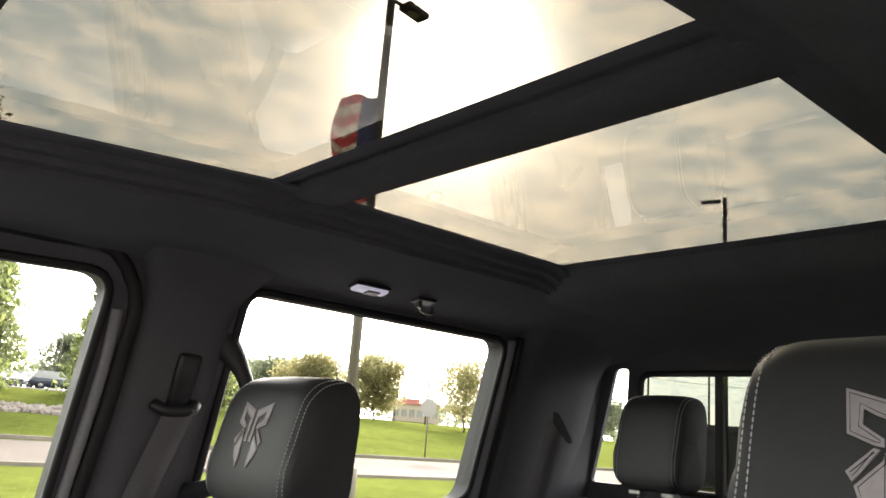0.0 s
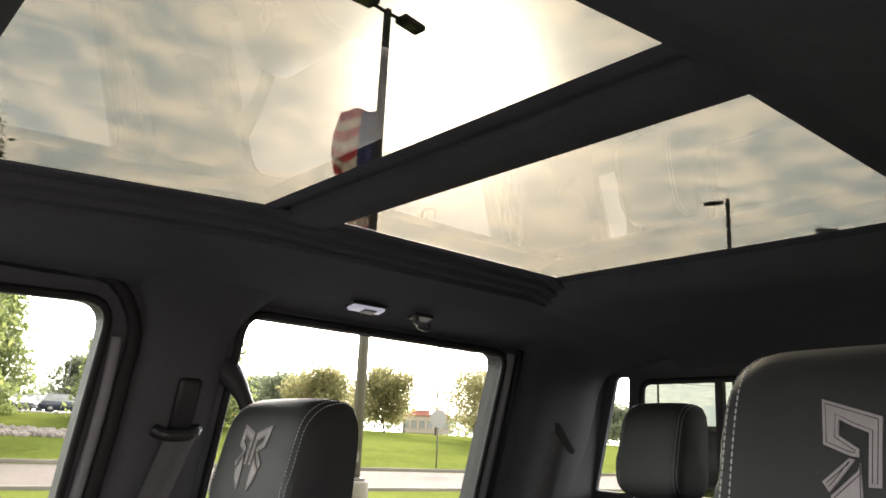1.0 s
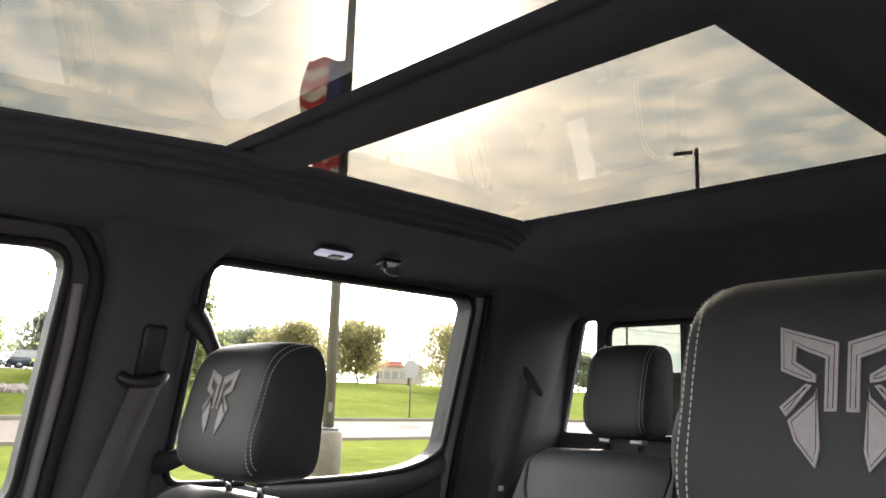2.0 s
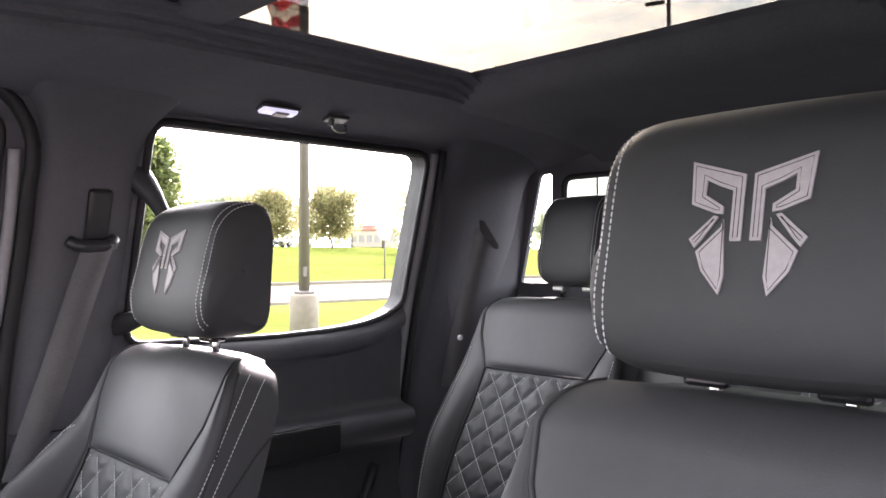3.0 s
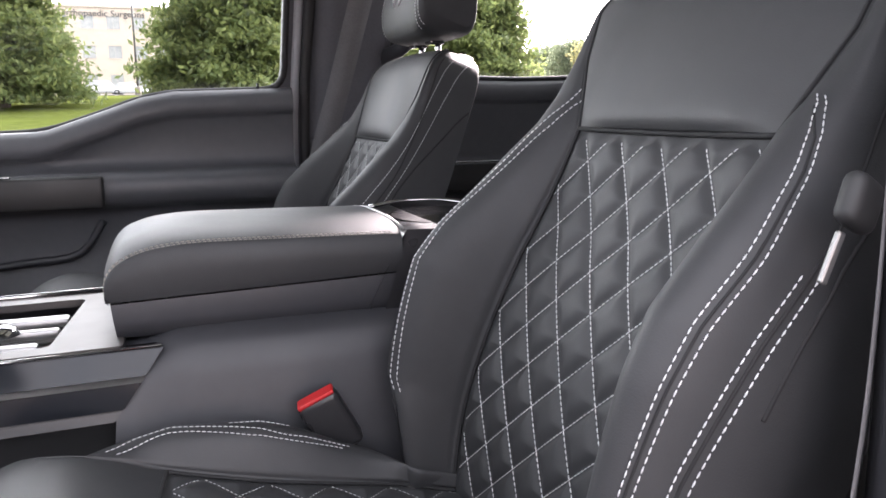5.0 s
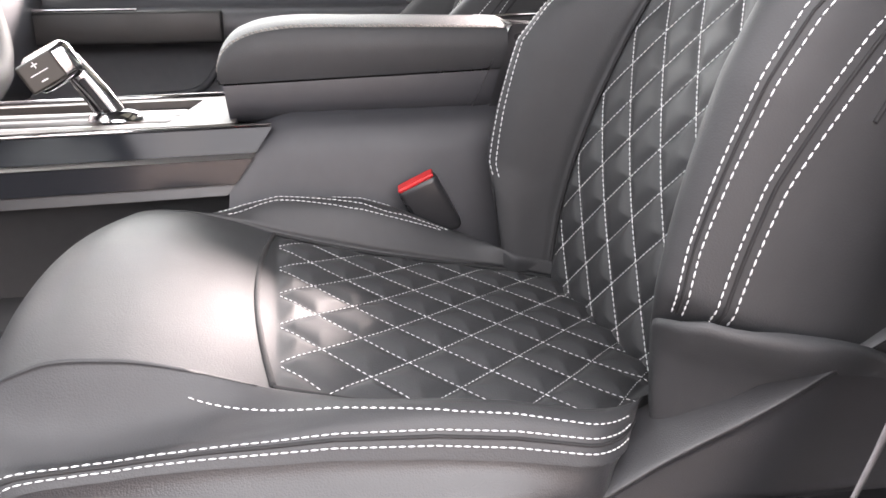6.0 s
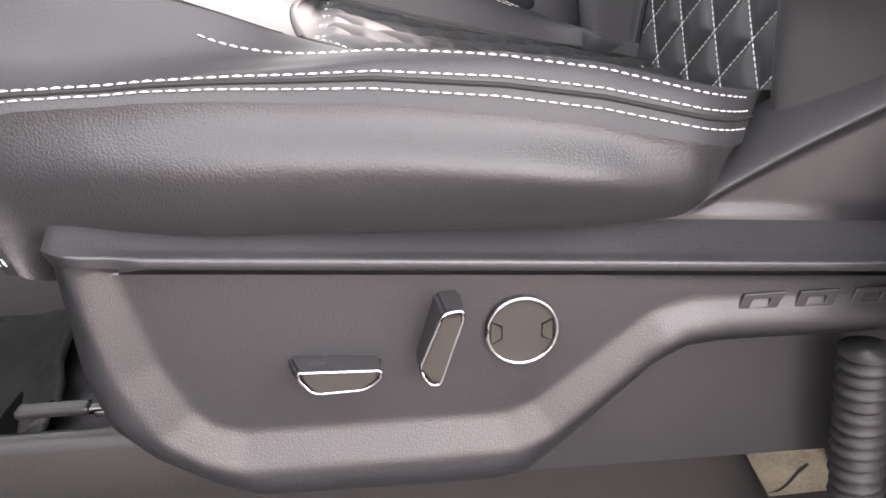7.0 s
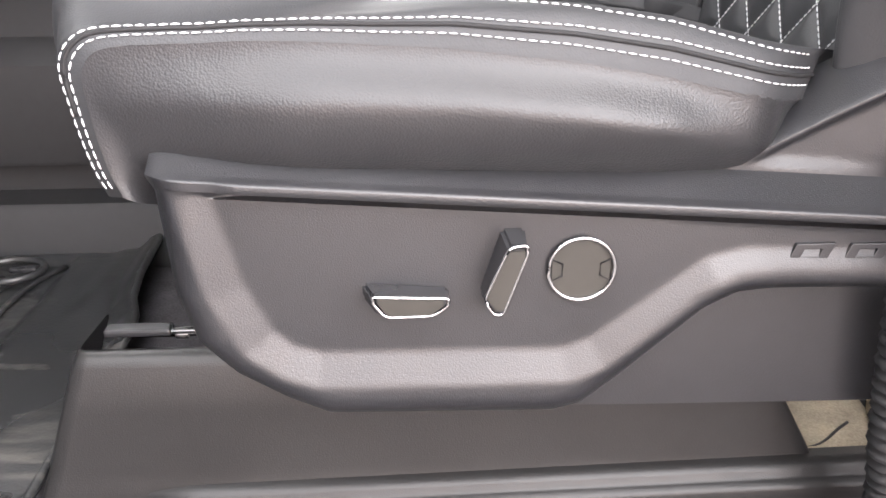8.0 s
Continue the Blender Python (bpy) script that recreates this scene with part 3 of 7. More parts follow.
def cushion_form(t, s):
    t, s = np.broadcast_arrays(np.asarray(t, float), np.asarray(s, float))
    a = np.abs(s)
    c = spline(CU_T, np.stack([CU_X, CU_Z], -1), t)
    e = 0.004
    dc = spline(CU_T, np.stack([CU_X, CU_Z], -1), np.clip(t + e, 0, 1)) - spline(CU_T, np.stack([CU_X, CU_Z], -1), np.clip(t - e, 0, 1))
    dc /= np.linalg.norm(dc, axis=-1)[..., None]
    nx, nz = -dc[..., 1], dc[..., 0]
    # the outer seam keeps its own height; the lift is what carries the bolster up to it
    seam = np.interp(c[..., 0], [0.0, 0.05, 0.19, 0.25, 0.30, 0.355, 0.42, 0.50], [0.428, 0.4295, 0.4295, 0.424, 0.416, 0.403, 0.390, 0.372])
    inner = np.interp(c[..., 0], [0.0, 0.06, 0.10, 0.15, 0.21, 0.24, 0.29, 0.34, 0.42, 0.50], [0.428, 0.440, 0.453, 0.466, 0.461, 0.457, 0.441, 0.418, 0.392, 0.372])
    seam = np.where(s > 0, inner, seam)
    blend = np.clip((t - 0.085) / 0.13, 0, 1)
    blend = blend * blend * (3 - 2 * blend)
    k76 = np.where(s > 0, 0.94, 0.75)
    lift = np.where(t > 0.085, blend * (seam + 0.006 - c[..., 1]) / k76, 0.0) - 0.016 * (1 - blend) * np.clip((t - 0.02) / 0.1, 0, 1)
    kn = [0, 0.30, 0.35, 0.50, 0.63, 0.76, 0.86, 1.0]
    z0 = np.zeros_like(t)
    wi = 0.180 - 0.02 * np.clip((c[..., 0] - 0.40) / 0.08, 0, 1)
    wo = 0.233 - 0.060 * np.clip((c[..., 0] - 0.345) / 0.065, 0, 1) ** 2
    low = np.interp(t, [0, 0.12, 0.3, 1.0], [0.050, 0.090, 0.095, 0.090])
    vs = [z0, wi, wi + 0.08 * (wo - wi), wi + 0.38 * (wo - wi), wi + 0.72 * (wo - wi), wo - 0.002, wo + 0.008, wo - 0.004]
    ds = [z0, z0, 0.1 * lift + 0.002, 0.8 * lift + 0.001, lift - 0.001, k76 * lift - 0.010, 0.4 * lift - 0.5 * low, -low]
    v, d = np.zeros_like(t), np.zeros_like(t)
    for i in range(len(kn) - 1):
        m = (a >= kn[i]) & (a <= kn[i + 1])
        u = np.clip((a - kn[i]) / (kn[i + 1] - kn[i]), 0, 1)
        def tang(q, j):
            lo, hi = max(j - 1, 0), min(j + 1, len(kn) - 1)
            if j <= 1:
                return (q[1] - q[0]) / (kn[1] - kn[0])
            return (q[hi] - q[lo]) / (kn[hi] - kn[lo])
        h = kn[i + 1] - kn[i]
        h00, h10, h01, h11 = 2 * u**3 - 3 * u**2 + 1, u**3 - 2 * u**2 + u, -2 * u**3 + 3 * u**2, u**3 - u**2
        v = np.where(m, h00 * vs[i] + h10 * h * tang(vs, i) + h01 * vs[i + 1] + h11 * h * tang(vs, i + 1), v)
        d = np.where(m, h00 * ds[i] + h10 * h * tang(ds, i) + h01 * ds[i + 1] + h11 * h * tang(ds, i + 1), d)
    cross = np.clip(v / 0.25, 0, 1)
    frontness = np.clip((0.40 - t) / 0.40, 0, 1)
    crown = np.interp(t, [0, 0.08, 0.16, 0.26, 0.36, 0.52, 1], [0.1, 0.7, 1, 1, 0.75, 0, 0]) * np.clip(1 - (v / 0.235) ** 2, 0, 1)
    x = c[..., 0] + nx * d + 0.006 * cross**3 * frontness - 0.016 * crown
    z = c[..., 1] + nz * d - 0.004 * cross**2 * frontness + 0.022 * crown
    # the side panel narrows towards the hinge
    taper = np.clip((a - 0.80) / 0.2, 0, 1) * np.clip((t - 0.75) / 0.25, 0, 1)
    z = z + 0.035 * taper
    return np.stack([x, np.sign(s) * v, z], -1)


# the outer front corner turns in a wide bend down to the foot
BEND_T = [0, 0.05, 0.09, 0.115, 0.135, 0.155, 0.175, 0.20, 0.23, 0.27]
BEND = [(0.011, 0.339), (0.0045, 0.354), (0.000, 0.376), (-0.002, 0.392), (-0.003, 0.403), (-0.001, 0.411), (0.004, 0.4175), (0.012, 0.4215), (0.024, 0.423), (0.036, 0.4235)]
BEND_AT = np.linspace(0, 0.27, 109)
BEND_BY = spline(BEND_T, BEND, BEND_AT) - cushion_form(BEND_AT, np.full(109, -0.772))[:, [0, 2]]


def cushion_raw(t, s):
    t, s = np.broadcast_arrays(np.asarray(t, float), np.asarray(s, float))
    p = cushion_form(t, s)
    w = np.clip((-s - 0.36) / 0.40, 0, 1)
    w = w * w * (3 - 2 * w) * np.clip((0.34 - t) / 0.07, 0, 1)
    p[..., 0] += w * np.interp(t, BEND_AT, BEND_BY[:, 0])
    p[..., 2] += w * np.interp(t, BEND_AT, BEND_BY[:, 1])
    # gathered leather where the seam runs under the hinge cover
    g = np.exp(-((t - 0.915) / 0.030) ** 2 - ((-s - 0.735) / 0.060) ** 2)
    p[..., 2] += 0.005 * g * np.sin((-s - 0.74) * 70 + (t - 0.93) * 60)
    return p


CW, CQ = 0.070, 0.065


def cushion_quilt(t, s):
    p = cushion_raw(t, s)
    x, v = p[..., 0], p[..., 1]
    a, b = (v + 0.106) / CW + (x - 0.189) / CQ, (v + 0.106) / CW - (x - 0.189) / CQ
    k = puff(a, b)
    edge = np.clip((0.30 - np.abs(s)) / 0.03, 0, 1) * np.clip((t - 0.525) / 0.02, 0, 1)
    d = 0.0065 * k * edge - 0.002 * (1 - edge)
    p = p.copy()
    p[..., 2] += d
    return p


cushion_surf = with_normal(cushion_raw, 0.004, 0.004)
cquilt_surf = with_normal(cushion_quilt, 0.004, 0.004)


def cushion_lines():
    xs = spline(CU_T, np.stack([CU_X, CU_Z], -1), np.linspace(0.522, 0.985, 80))[:, 0]
    tt = np.linspace(0.522, 0.985, 80)
    lines = []
    for sg in (1, -1):
        for k in range(-14, 18):
            lines.append([(t, 0.30 * ((k - sg * (x - 0.189) / CQ) * CW - 0.106) / 0.18) for t, x in zip(tt, xs)])
    return clip_lines(lines, lambda t, s: abs(s) < 0.292 and 0.522 < t < 0.98)


# headrest profile in (x, z), closed, seen from the side
HR = [(0.660, 0.962), (0.652, 1.000), (0.658, 1.050), (0.668, 1.100), (0.684, 1.148), (0.708, 1.170), (0.742, 1.175), (0.770, 1.164), (0.780, 1.110), (0.777, 1.020), (0.767, 0.962), (0.735, 0.950), (0.690, 0.948)]


def headrest_raw(p, v, half=0.145, prof=HR, rnd=0.056):
    """p along the closed profile (0..1), v across (-1..1)."""
    p, v = np.broadcast_arrays(np.asarray(p, float), np.asarray(v, float))
    k = np.asarray(prof + prof[:1], float)
    ext = np.concatenate([k[-3:-1], k, k[1:3]])
    ts = np.arange(-2, len(k) + 2) / (len(k) - 1)
    q = spline(ts, ext, np.mod(p, 1.0))
    cen = np.asarray(prof).mean(0)
    y = np.abs(v) * half
    u = np.clip((y - (half - rnd)) / rnd, 0, 1)
    ins = 0.040 * (1 - np.sqrt(np.maximum(0, 1 - u**2.6)))
    ins = ins + 0.006 * (y / half) ** 2
    ins = ins * (1 - 0.6 * np.clip((q[..., 0] - 0.69) / 0.06, 0, 1))
    dirc = q - cen
    L = np.linalg.norm(dirc, axis=-1)[..., None]
    q = q - dirc / L * ins[..., None] * np.array((0.42, 1.0))
    return np.stack([q[..., 0], np.sign(v) * y, q[..., 1]], -1)


head_surf = with_normal(headrest_raw, 0.004, 0.004, 1.0)


def emblem(parent, fn):
    """The silver embroidered mark on the headrest: angular pieces, mirrored about the middle."""
    # closed pieces, across and up from the middle: post with brow and hook, cheek, fang
    half = [
        [(0.0035, 0.038), (0.0035, -0.013), (0.0125, -0.013), (0.0125, 0.026), (0.0255, 0.031), (0.0355, 0.036), (0.0355, 0.024), (0.0195, 0.014), (0.0195, 0.008), (0.0265, 0.009), (0.0465, 0.017), (0.0495, 0.052)],
        [(0.0225, 0.006), (0.0265, 0.007), (0.0465, -0.011), (0.0415, -0.018), (0.0360, -0.012)],
        [(0.0185, 0.004), (0.0200, -0.002), (0.0400, -0.021), (0.0345, -0.036), (0.0190, -0.054), (0.0155, -0.040)],
    ]
    cz = 1.075
    zs = np.array([headrest_raw(np.array([p]), np.array([0.0]))[0, 2] for p in np.linspace(0.09, 0.31, 60)])
    ps = np.linspace(0.09, 0.31, 60)
    bm = bmesh.new()
    for sg in (1, -1):
        for poly in half:
            vs = []
            for a, b in poly:
                p = float(np.interp(cz + b, zs, ps))
                vs.append((p, sg * a / 0.147))
            pts = [head_surf(np.array([p]), np.array([v])) for p, v in vs]
            lo = [bm.verts.new(P[0][0] - P[1][0] * 0.0005) for P in pts]
            hi = [bm.verts.new(P[0][0] + P[1][0] * 0.0022) for P in pts]
            n = len(lo)
            try:
                bm.faces.new(hi)
            except ValueError:
                pass
            for i in range(n):
                bm.faces.new((lo[i], lo[(i + 1) % n], hi[(i + 1) % n], hi[i]))
    bmesh.ops.recalc_face_normals(bm, faces=bm.faces[:])
    bmesh.ops.triangulate(bm, faces=[f for f in bm.faces if len(f.verts) > 4])
    part("emblem", bm, LOGO, parent, "raised silver embroidered emblem")
    # the sewn border is set off by a fine dark line
    V, F = [], []
    for sg in (1, -1):
        for poly in half:
            q = np.array(poly)
            area = 0.5 * np.sum(q[:, 0] * np.roll(q[:, 1], -1) - np.roll(q[:, 0], -1) * q[:, 1])
            e0 = q - np.roll(q, 1, 0)
            e1 = np.roll(q, -1, 0) - q
            n0, n1 = (np.stack([-e[:, 1], e[:, 0]], -1) / np.linalg.norm(e, axis=1)[:, None] * np.sign(area) for e in (e0, e1))
            bis = n0 + n1
            w = 0.0026 * bis / np.maximum(np.sum(bis * n0, 1), 0.55)[:, None]
            loop = []
            for a, b in q + w:
                P = head_surf(np.array([float(np.interp(cz + b, zs, ps))]), np.array([sg * a / 0.147]))
                loop.append(P[0][0] + P[1][0] * 0.0021)
            v, f = tube(loop + loop[:1], 0.0004, 4, caps=False)
            o = len(V)
            V.extend(v)
            F.extend(tuple(i + o for i in k) for k in f)
    link("emblem_outline", V, F, SEAM, parent, "fine dark outline of the emblem")


def stitch_part(name, parent, lines, surf, mat=None, **kw):
    V, F = stitches(lines, surf, **kw)
    if V:
        ob = link(name, V, F, mat or THREAD, parent, "contrast white stitching" if mat is None else "tan stitching", smooth=False)
        ob["kind"] = "stuff"


def cushion_side(sg):
    """The upright side of the cushion: it swells out below the seam and tucks in behind the shield."""
    t = np.linspace(0, 1, 110)
    u = np.linspace(0, 1, 22)
    top = cushion_raw(t, np.full(110, sg * 0.790))
    foot = np.stack([np.interp(t, [0, 0.10, 0.22, 0.40, 0.72, 0.87, 1.0], [0.036, 0.044, 0.070, 0.130, 0.318, 0.376, 0.45]), sg * np.full(110, 0.205), np.interp(t, [0, 0.22, 0.62, 0.76, 0.84, 0.88, 1.0], [0.326, 0.328, 0.328, 0.338, 0.360, 0.376, 0.378])], -1)
    uu = u[None, :, None]
    p = top[:, None] * (1 - uu) + foot[:, None] * uu
    x, z = p[..., 0], p[..., 2]
    smooth = lambda q: np.clip(q, 0, 1) ** 2 * (3 - 2 * np.clip(q, 0, 1))
    swell = 0.017 * np.sin(np.pi * np.clip((z - 0.330) / 0.098, 0, 1) ** 0.9) * smooth((x + 0.01) / 0.13) * (1 - 0.9 * smooth((x - 0.27) / 0.13))
    skin = np.interp(z, [0.326, 0.340, 0.360, 0.390, 0.425], [0.205, 0.219, 0.229, 0.236, 0.238]) + swell - 0.060 * np.clip((x - 0.345) / 0.065, 0, 1) ** 2
    # the panel leaves the seam gently
    near = smooth((top[:, None, 2] - z + np.abs(x - top[:, None, 0])) / 0.045)
    p[..., 1] = sg * (np.abs(top[:, None, 1]) * (1 - near) + skin * near)
    return grid(p)


def front_seat(name, label, place):
    seat = thing(name, label, "seat", place, "front bucket seats")
    # backrest
    link("insert", *sheet(back_quilt, 0.345, 0.773, 190, -0.30, 0.30, 150), LEATHER, seat, "diamond quilted black leather insert")
    link("top_panel", *sheet(back_raw, 0.777, TOP, 40, -0.30, 0.30, 50), LEATHER, seat, "smooth black leather top panel")
    for sg in (1, -1):
        link("bolster", *sheet(back_raw, 0.345, TOP, 90, sg * 0.302, sg * 0.86, 40), LEATHER, seat, "padded side bolster")
        link("side_panel", *sheet(back_raw, 0.345, TOP, 60, sg * 0.86, sg * 1.0, 8), LEATHER, seat)
    # rear shell and the closing strip over the top
    zz = np.linspace(0.345, TOP, 40)
    L, R = back_raw(zz, -1.0), back_raw(zz, 1.0)
    u = np.linspace(0, 1, 14)[None, :, None]
    rear = L[:, None] * (1 - u) + R[:, None] * u
    rear[..., 0] += 0.030 * np.sin(np.pi * u[..., 0]) ** 0.6
    link("back_shell", *grid(rear), PLASTIC, seat, "moulded plastic back shell")
    ss = np.linspace(-1, 1, 60)
    topf = back_raw(np.full(60, TOP), ss)
    rr = np.linspace(0, 1, 60)[:, None]
    topb = L[-1] * (1 - rr) + R[-1] * rr
    topb[:, 0] += 0.030 * np.sin(np.pi * rr[:, 0]) ** 0.6
    link("top_cap", *grid([topf, topf * 0.6 + topb * 0.4 + np.array((0, 0, 0.006)), topb]), LEATHER, seat)
    # seams
    V, F = [], []

    def add(vf):
        o = len(V)
        V.extend(vf[0])
        F.extend(tuple(i + o for i in q) for q in vf[1])

    add(groove(back_raw, [(0.775, -0.30), (0.775, -0.15), (0.775, 0), (0.775, 0.15), (0.775, 0.30)], 0.0026))
    for sg in (1, -1):
        add(groove(back_raw, [(z, sg * 0.301) for z in np.linspace(0.35, 0.95, 24)]))
        add(groove(back_raw, [(z, sg * np.interp(z, [0.456, 0.55, 0.68, 0.72, 0.93], [0.793, 0.797, 0.830, 0.842, 0.850])) for z in np.linspace(0.35, 0.93, 30)], 0.0015))
        add(groove(back_raw, [(z, sg * np.interp(z, [0.60, 0.70, 0.74, 0.80, 0.84, 0.86], [0.850, 0.868, 0.890, 0.940, 0.972, 0.997])) for z in np.linspace(0.60, 0.86, 20)], 0.0018))
    for sg in (1, -1):
        if sg < 0:
            add(groove(back_raw, [(z, sg * (0.0135 + np.interp(z, [0.456, 0.50, 0.60, 0.69, 0.745, 0.770, 0.788], [0.712, 0.706, 0.722, 0.744, 0.724, 0.690, 0.60]))) for z in np.linspace(0.458, 0.788, 30)], 0.0011))
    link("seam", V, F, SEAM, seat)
    V, F = [], []
    for sg in (1, -1):
        add(groove(cushion_raw, [(t, sg * 0.301) for t in np.linspace(0.52, 0.98, 18)]))
        add(groove(cushion_raw, [(t, sg * 0.7535) for t in np.linspace(0.10, 0.88, 24)], 0.0014))
    add(groove(cushion_raw, [(0.52 - 0.02 * (1 - (s / 0.30) ** 2), s) for s in np.linspace(-0.30, 0.30, 12)], 0.0026))
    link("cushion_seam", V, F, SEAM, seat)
    stitch_part("stitching", seat, quilt_lines(), quilt_surf, step=0.0056, length=0.0044, radius=0.00055)
    rows = []
    for sg in (1, -1):
        for top, off, drawn in ((0.540, 0.0, 0.010), (0.585, 0.027, 0.0)) if sg < 0 else ():
            rows.append([(z, sg * (off + np.interp(z, [0.456, 0.50, 0.60, 0.69, 0.745, 0.770, 0.789, 0.801], [0.712, 0.706, 0.722, 0.744 - 0.4 * drawn, 0.724 - drawn, 0.694 - 1.5 * drawn, 0.645 - 1.6 * drawn, top - off]))) for z in np.linspace(0.458, 0.801, 34)])
        for off in (-0.010, 0.010) if sg < 0 else (-0.014, 0.034):
            rows.append([(z, sg * (off + np.interp(z, [0.456, 0.55, 0.68, 0.72, 0.85, 0.93], [0.793, 0.797, 0.812, 0.825, 0.870, 0.905] if sg > 0 else [0.793, 0.797, 0.830, 0.842, 0.846, 0.850]))) for z in np.linspace(0.458, 0.935 if sg > 0 else 0.690, 30)])
    stitch_part("stitching", seat, rows, back_surf, step=0.0064, length=0.0048, radius=0.00064)
    rows = [[(z, np.interp(z, [0.458, 0.53, 0.60, 0.66, 0.73, 0.757, 0.778, 0.795, top - 0.003, top], sr)) for z in np.linspace(0.458, top, 40)]
            for top, sr in ((0.806, [0.535, 0.560, 0.575, 0.590, 0.548, 0.535, 0.500, 0.42, 0.345, 0.305]), (0.820, [0.575, 0.600, 0.615, 0.632, 0.596, 0.604, 0.590, 0.50, 0.36, 0.305]))]
    stitch_part("bolster_stitching", seat, rows, back_surf, step=0.0064, length=0.0048, radius=0.00064)
    # cushion
    link("cushion_insert", *sheet(cushion_quilt, 0.515, 1.0, 150, -0.30, 0.30, 130), LEATHER, seat, "diamond quilted cushion insert")
    link("thigh_panel", *sheet(cushion_raw, 0.0, 0.517, 60, -0.302, 0.302, 40), LEATHER, seat, "smooth front cushion panel")
    for sg in (1, -1):
        link("cushion_bolster", *sheet(cushion_raw, 0.0, 1.0, 80, sg * 0.302, sg * 0.792, 28), LEATHER, seat)
        link("cushion_side", *cushion_side(sg), LEATHER_SIDE, seat, "grained cushion side")
    stitch_part("cushion_stitching", seat, cushion_lines(), cquilt_surf, step=0.0056, length=0.0034, radius=0.00034)
    fine_rows = []
    rows = []
    for sg in (1, -1):
        if sg > 0:
            rows.append([(t, np.interp(t, [0.42, 0.47, 0.52, 0.60, 0.69, 0.75, 0.80], [0.47, 0.61, 0.62, 0.57, 0.53, 0.55, 0.57])) for t in np.linspace(0.42, 0.80, 26)])
            rows.append([(t, np.interp(t, [0.44, 0.49, 0.54, 0.63, 0.72, 0.78], [0.40, 0.54, 0.55, 0.505, 0.50, 0.53])) for t in np.linspace(0.44, 0.79, 26)])
            rows.append([(t, np.interp(t, [0.60, 0.70], [0.625, 0.70])) for t in np.linspace(0.60, 0.70, 10)])
            continue
        rows += [[(t, sg * s) for t in np.linspace(0.02, 0.862, 60)] for s in (0.735, 0.772)]
        fine_rows.append([(t, sg * np.interp(t, [0.44, 0.565, 0.674, 0.80, 0.88], [0.44, 0.573, 0.655, 0.674, 0.68])) for t in np.linspace(0.44, 0.862, 24)])
    stitch_part("cushion_stitching", seat, fine_rows, cushion_surf, step=0.0056, length=0.0038, radius=0.0005)
    stitch_part("cushion_stitching", seat, rows, cushion_surf, step=0.0058, length=0.0044, radius=0.00050)
    under = rbox((0.36, 0.43, 0.10), (0.250, 0, 0.318), 0.03, 3)
    part("cushion_base", under, LEATHER_SIDE, seat, smooth=True)
    # lower skirt of the backrest, folded over at the bolsters' feet
    for sg in (1, -1):
        q = np.linspace(0.64, 0.99, 26)
        rows_ = []
        for k, (off, z0) in enumerate(((0.001, 0.455), (0.008, 0.462), (0.013, 0.456), (0.013, 0.440), (0.009, 0.415), (0.006, 0.385), (0.002, 0.355))):
            zz_ = z0 + np.interp(q, [0.64, 0.70, 0.78, 0.99], [-0.020, -0.008, 0.010, 0.014]) + 0.004 * np.sin(q * 22) * (k < 4) + (0.003 * np.sin(q * 40 + k) if k > 3 else 0)
            pt, nrm = back_surf(zz_, q * sg)
            way = np.sign(nrm @ np.array((-1.0, sg * 0.6, 0.0)))[:, None]
            rows_.append(pt + nrm * way * (off * np.clip((q - 0.63) / 0.12, 0, 1))[:, None])
        link("fold", *grid(rows_), LEATHER, seat, "folded leather flap at the bolster's foot")
    # headrest
    hr = thing_child("headrest", seat)
    P, Vv = np.meshgrid(np.linspace(0, 1, 73), np.linspace(-1, 1, 49), indexing="ij")
    link("cover", *grid(headrest_raw(P, Vv)), LEATHER, hr, "smooth black leather cover")
    for sg in (1, -1):
        ring = headrest_raw(np.linspace(0, 1, 73), np.full(73, sg * 1.0))
        c = ring.mean(0)
        sc = [1.0, 0.96, 0.85, 0.55, 0.02]
        link("side_panel", *grid([c + (ring - c) * k + np.array((0, sg * 0.009 * (1 - k * k), 0)) for k in sc]), LEATHER, hr)
    rows = [[(p, sg * s) for p in np.linspace(-0.02, 0.48, 24)] for sg in (1, -1) for s in (0.86, 0.93)]
    stitch_part("stitching", hr, rows, head_surf, step=0.0062, length=0.0047, radius=0.00072)
    emblem(hr, headrest_raw)
    for y in (-0.055, 0.055):
        link("post", *tube([(0.722, y, 0.90), (0.720, y, 0.965)], 0.0065, 12), CHROME, hr, "chrome headrest post")
        part("collar", rbox((0.030, 0.040, 0.014), (0.714, y, 0.948), 0.004), GLOSS, hr)
    return seat


def thing_child(name, parent):
    e = new(name)
    e.parent = parent
    return e


driver = front_seat("driver_seat", "black leather driver's seat with white diamond quilting and silver emblem", (0, SEAT_Y, 0))
passenger = copy_thing(driver, pose(-0.022, SEAT_Y + 0.93, -0.034) @ Matrix.Diagonal((1, -1, 1, 1)))
passenger.name = "passenger_seat"
for ob in list(passenger.children):
    if ob.name.startswith("bolster_stitching"):
        bpy.data.objects.remove(ob)
for ob in passenger.children:
    if ob.name.startswith(("cushion", "thigh")):      # its cushion is set higher
        ob.location.z += 0.040
        ob.location.x -= 0.020
for ob in passenger.children:
    if ob.name.startswith("headrest"):
        ob.scale = (1.0, 0.91, 0.945)
        ob.location.z += 1.174 * 0.055
tagged(passenger, "black leather passenger seat with white diamond quilting beside the console")

# ---- cab fittings ----


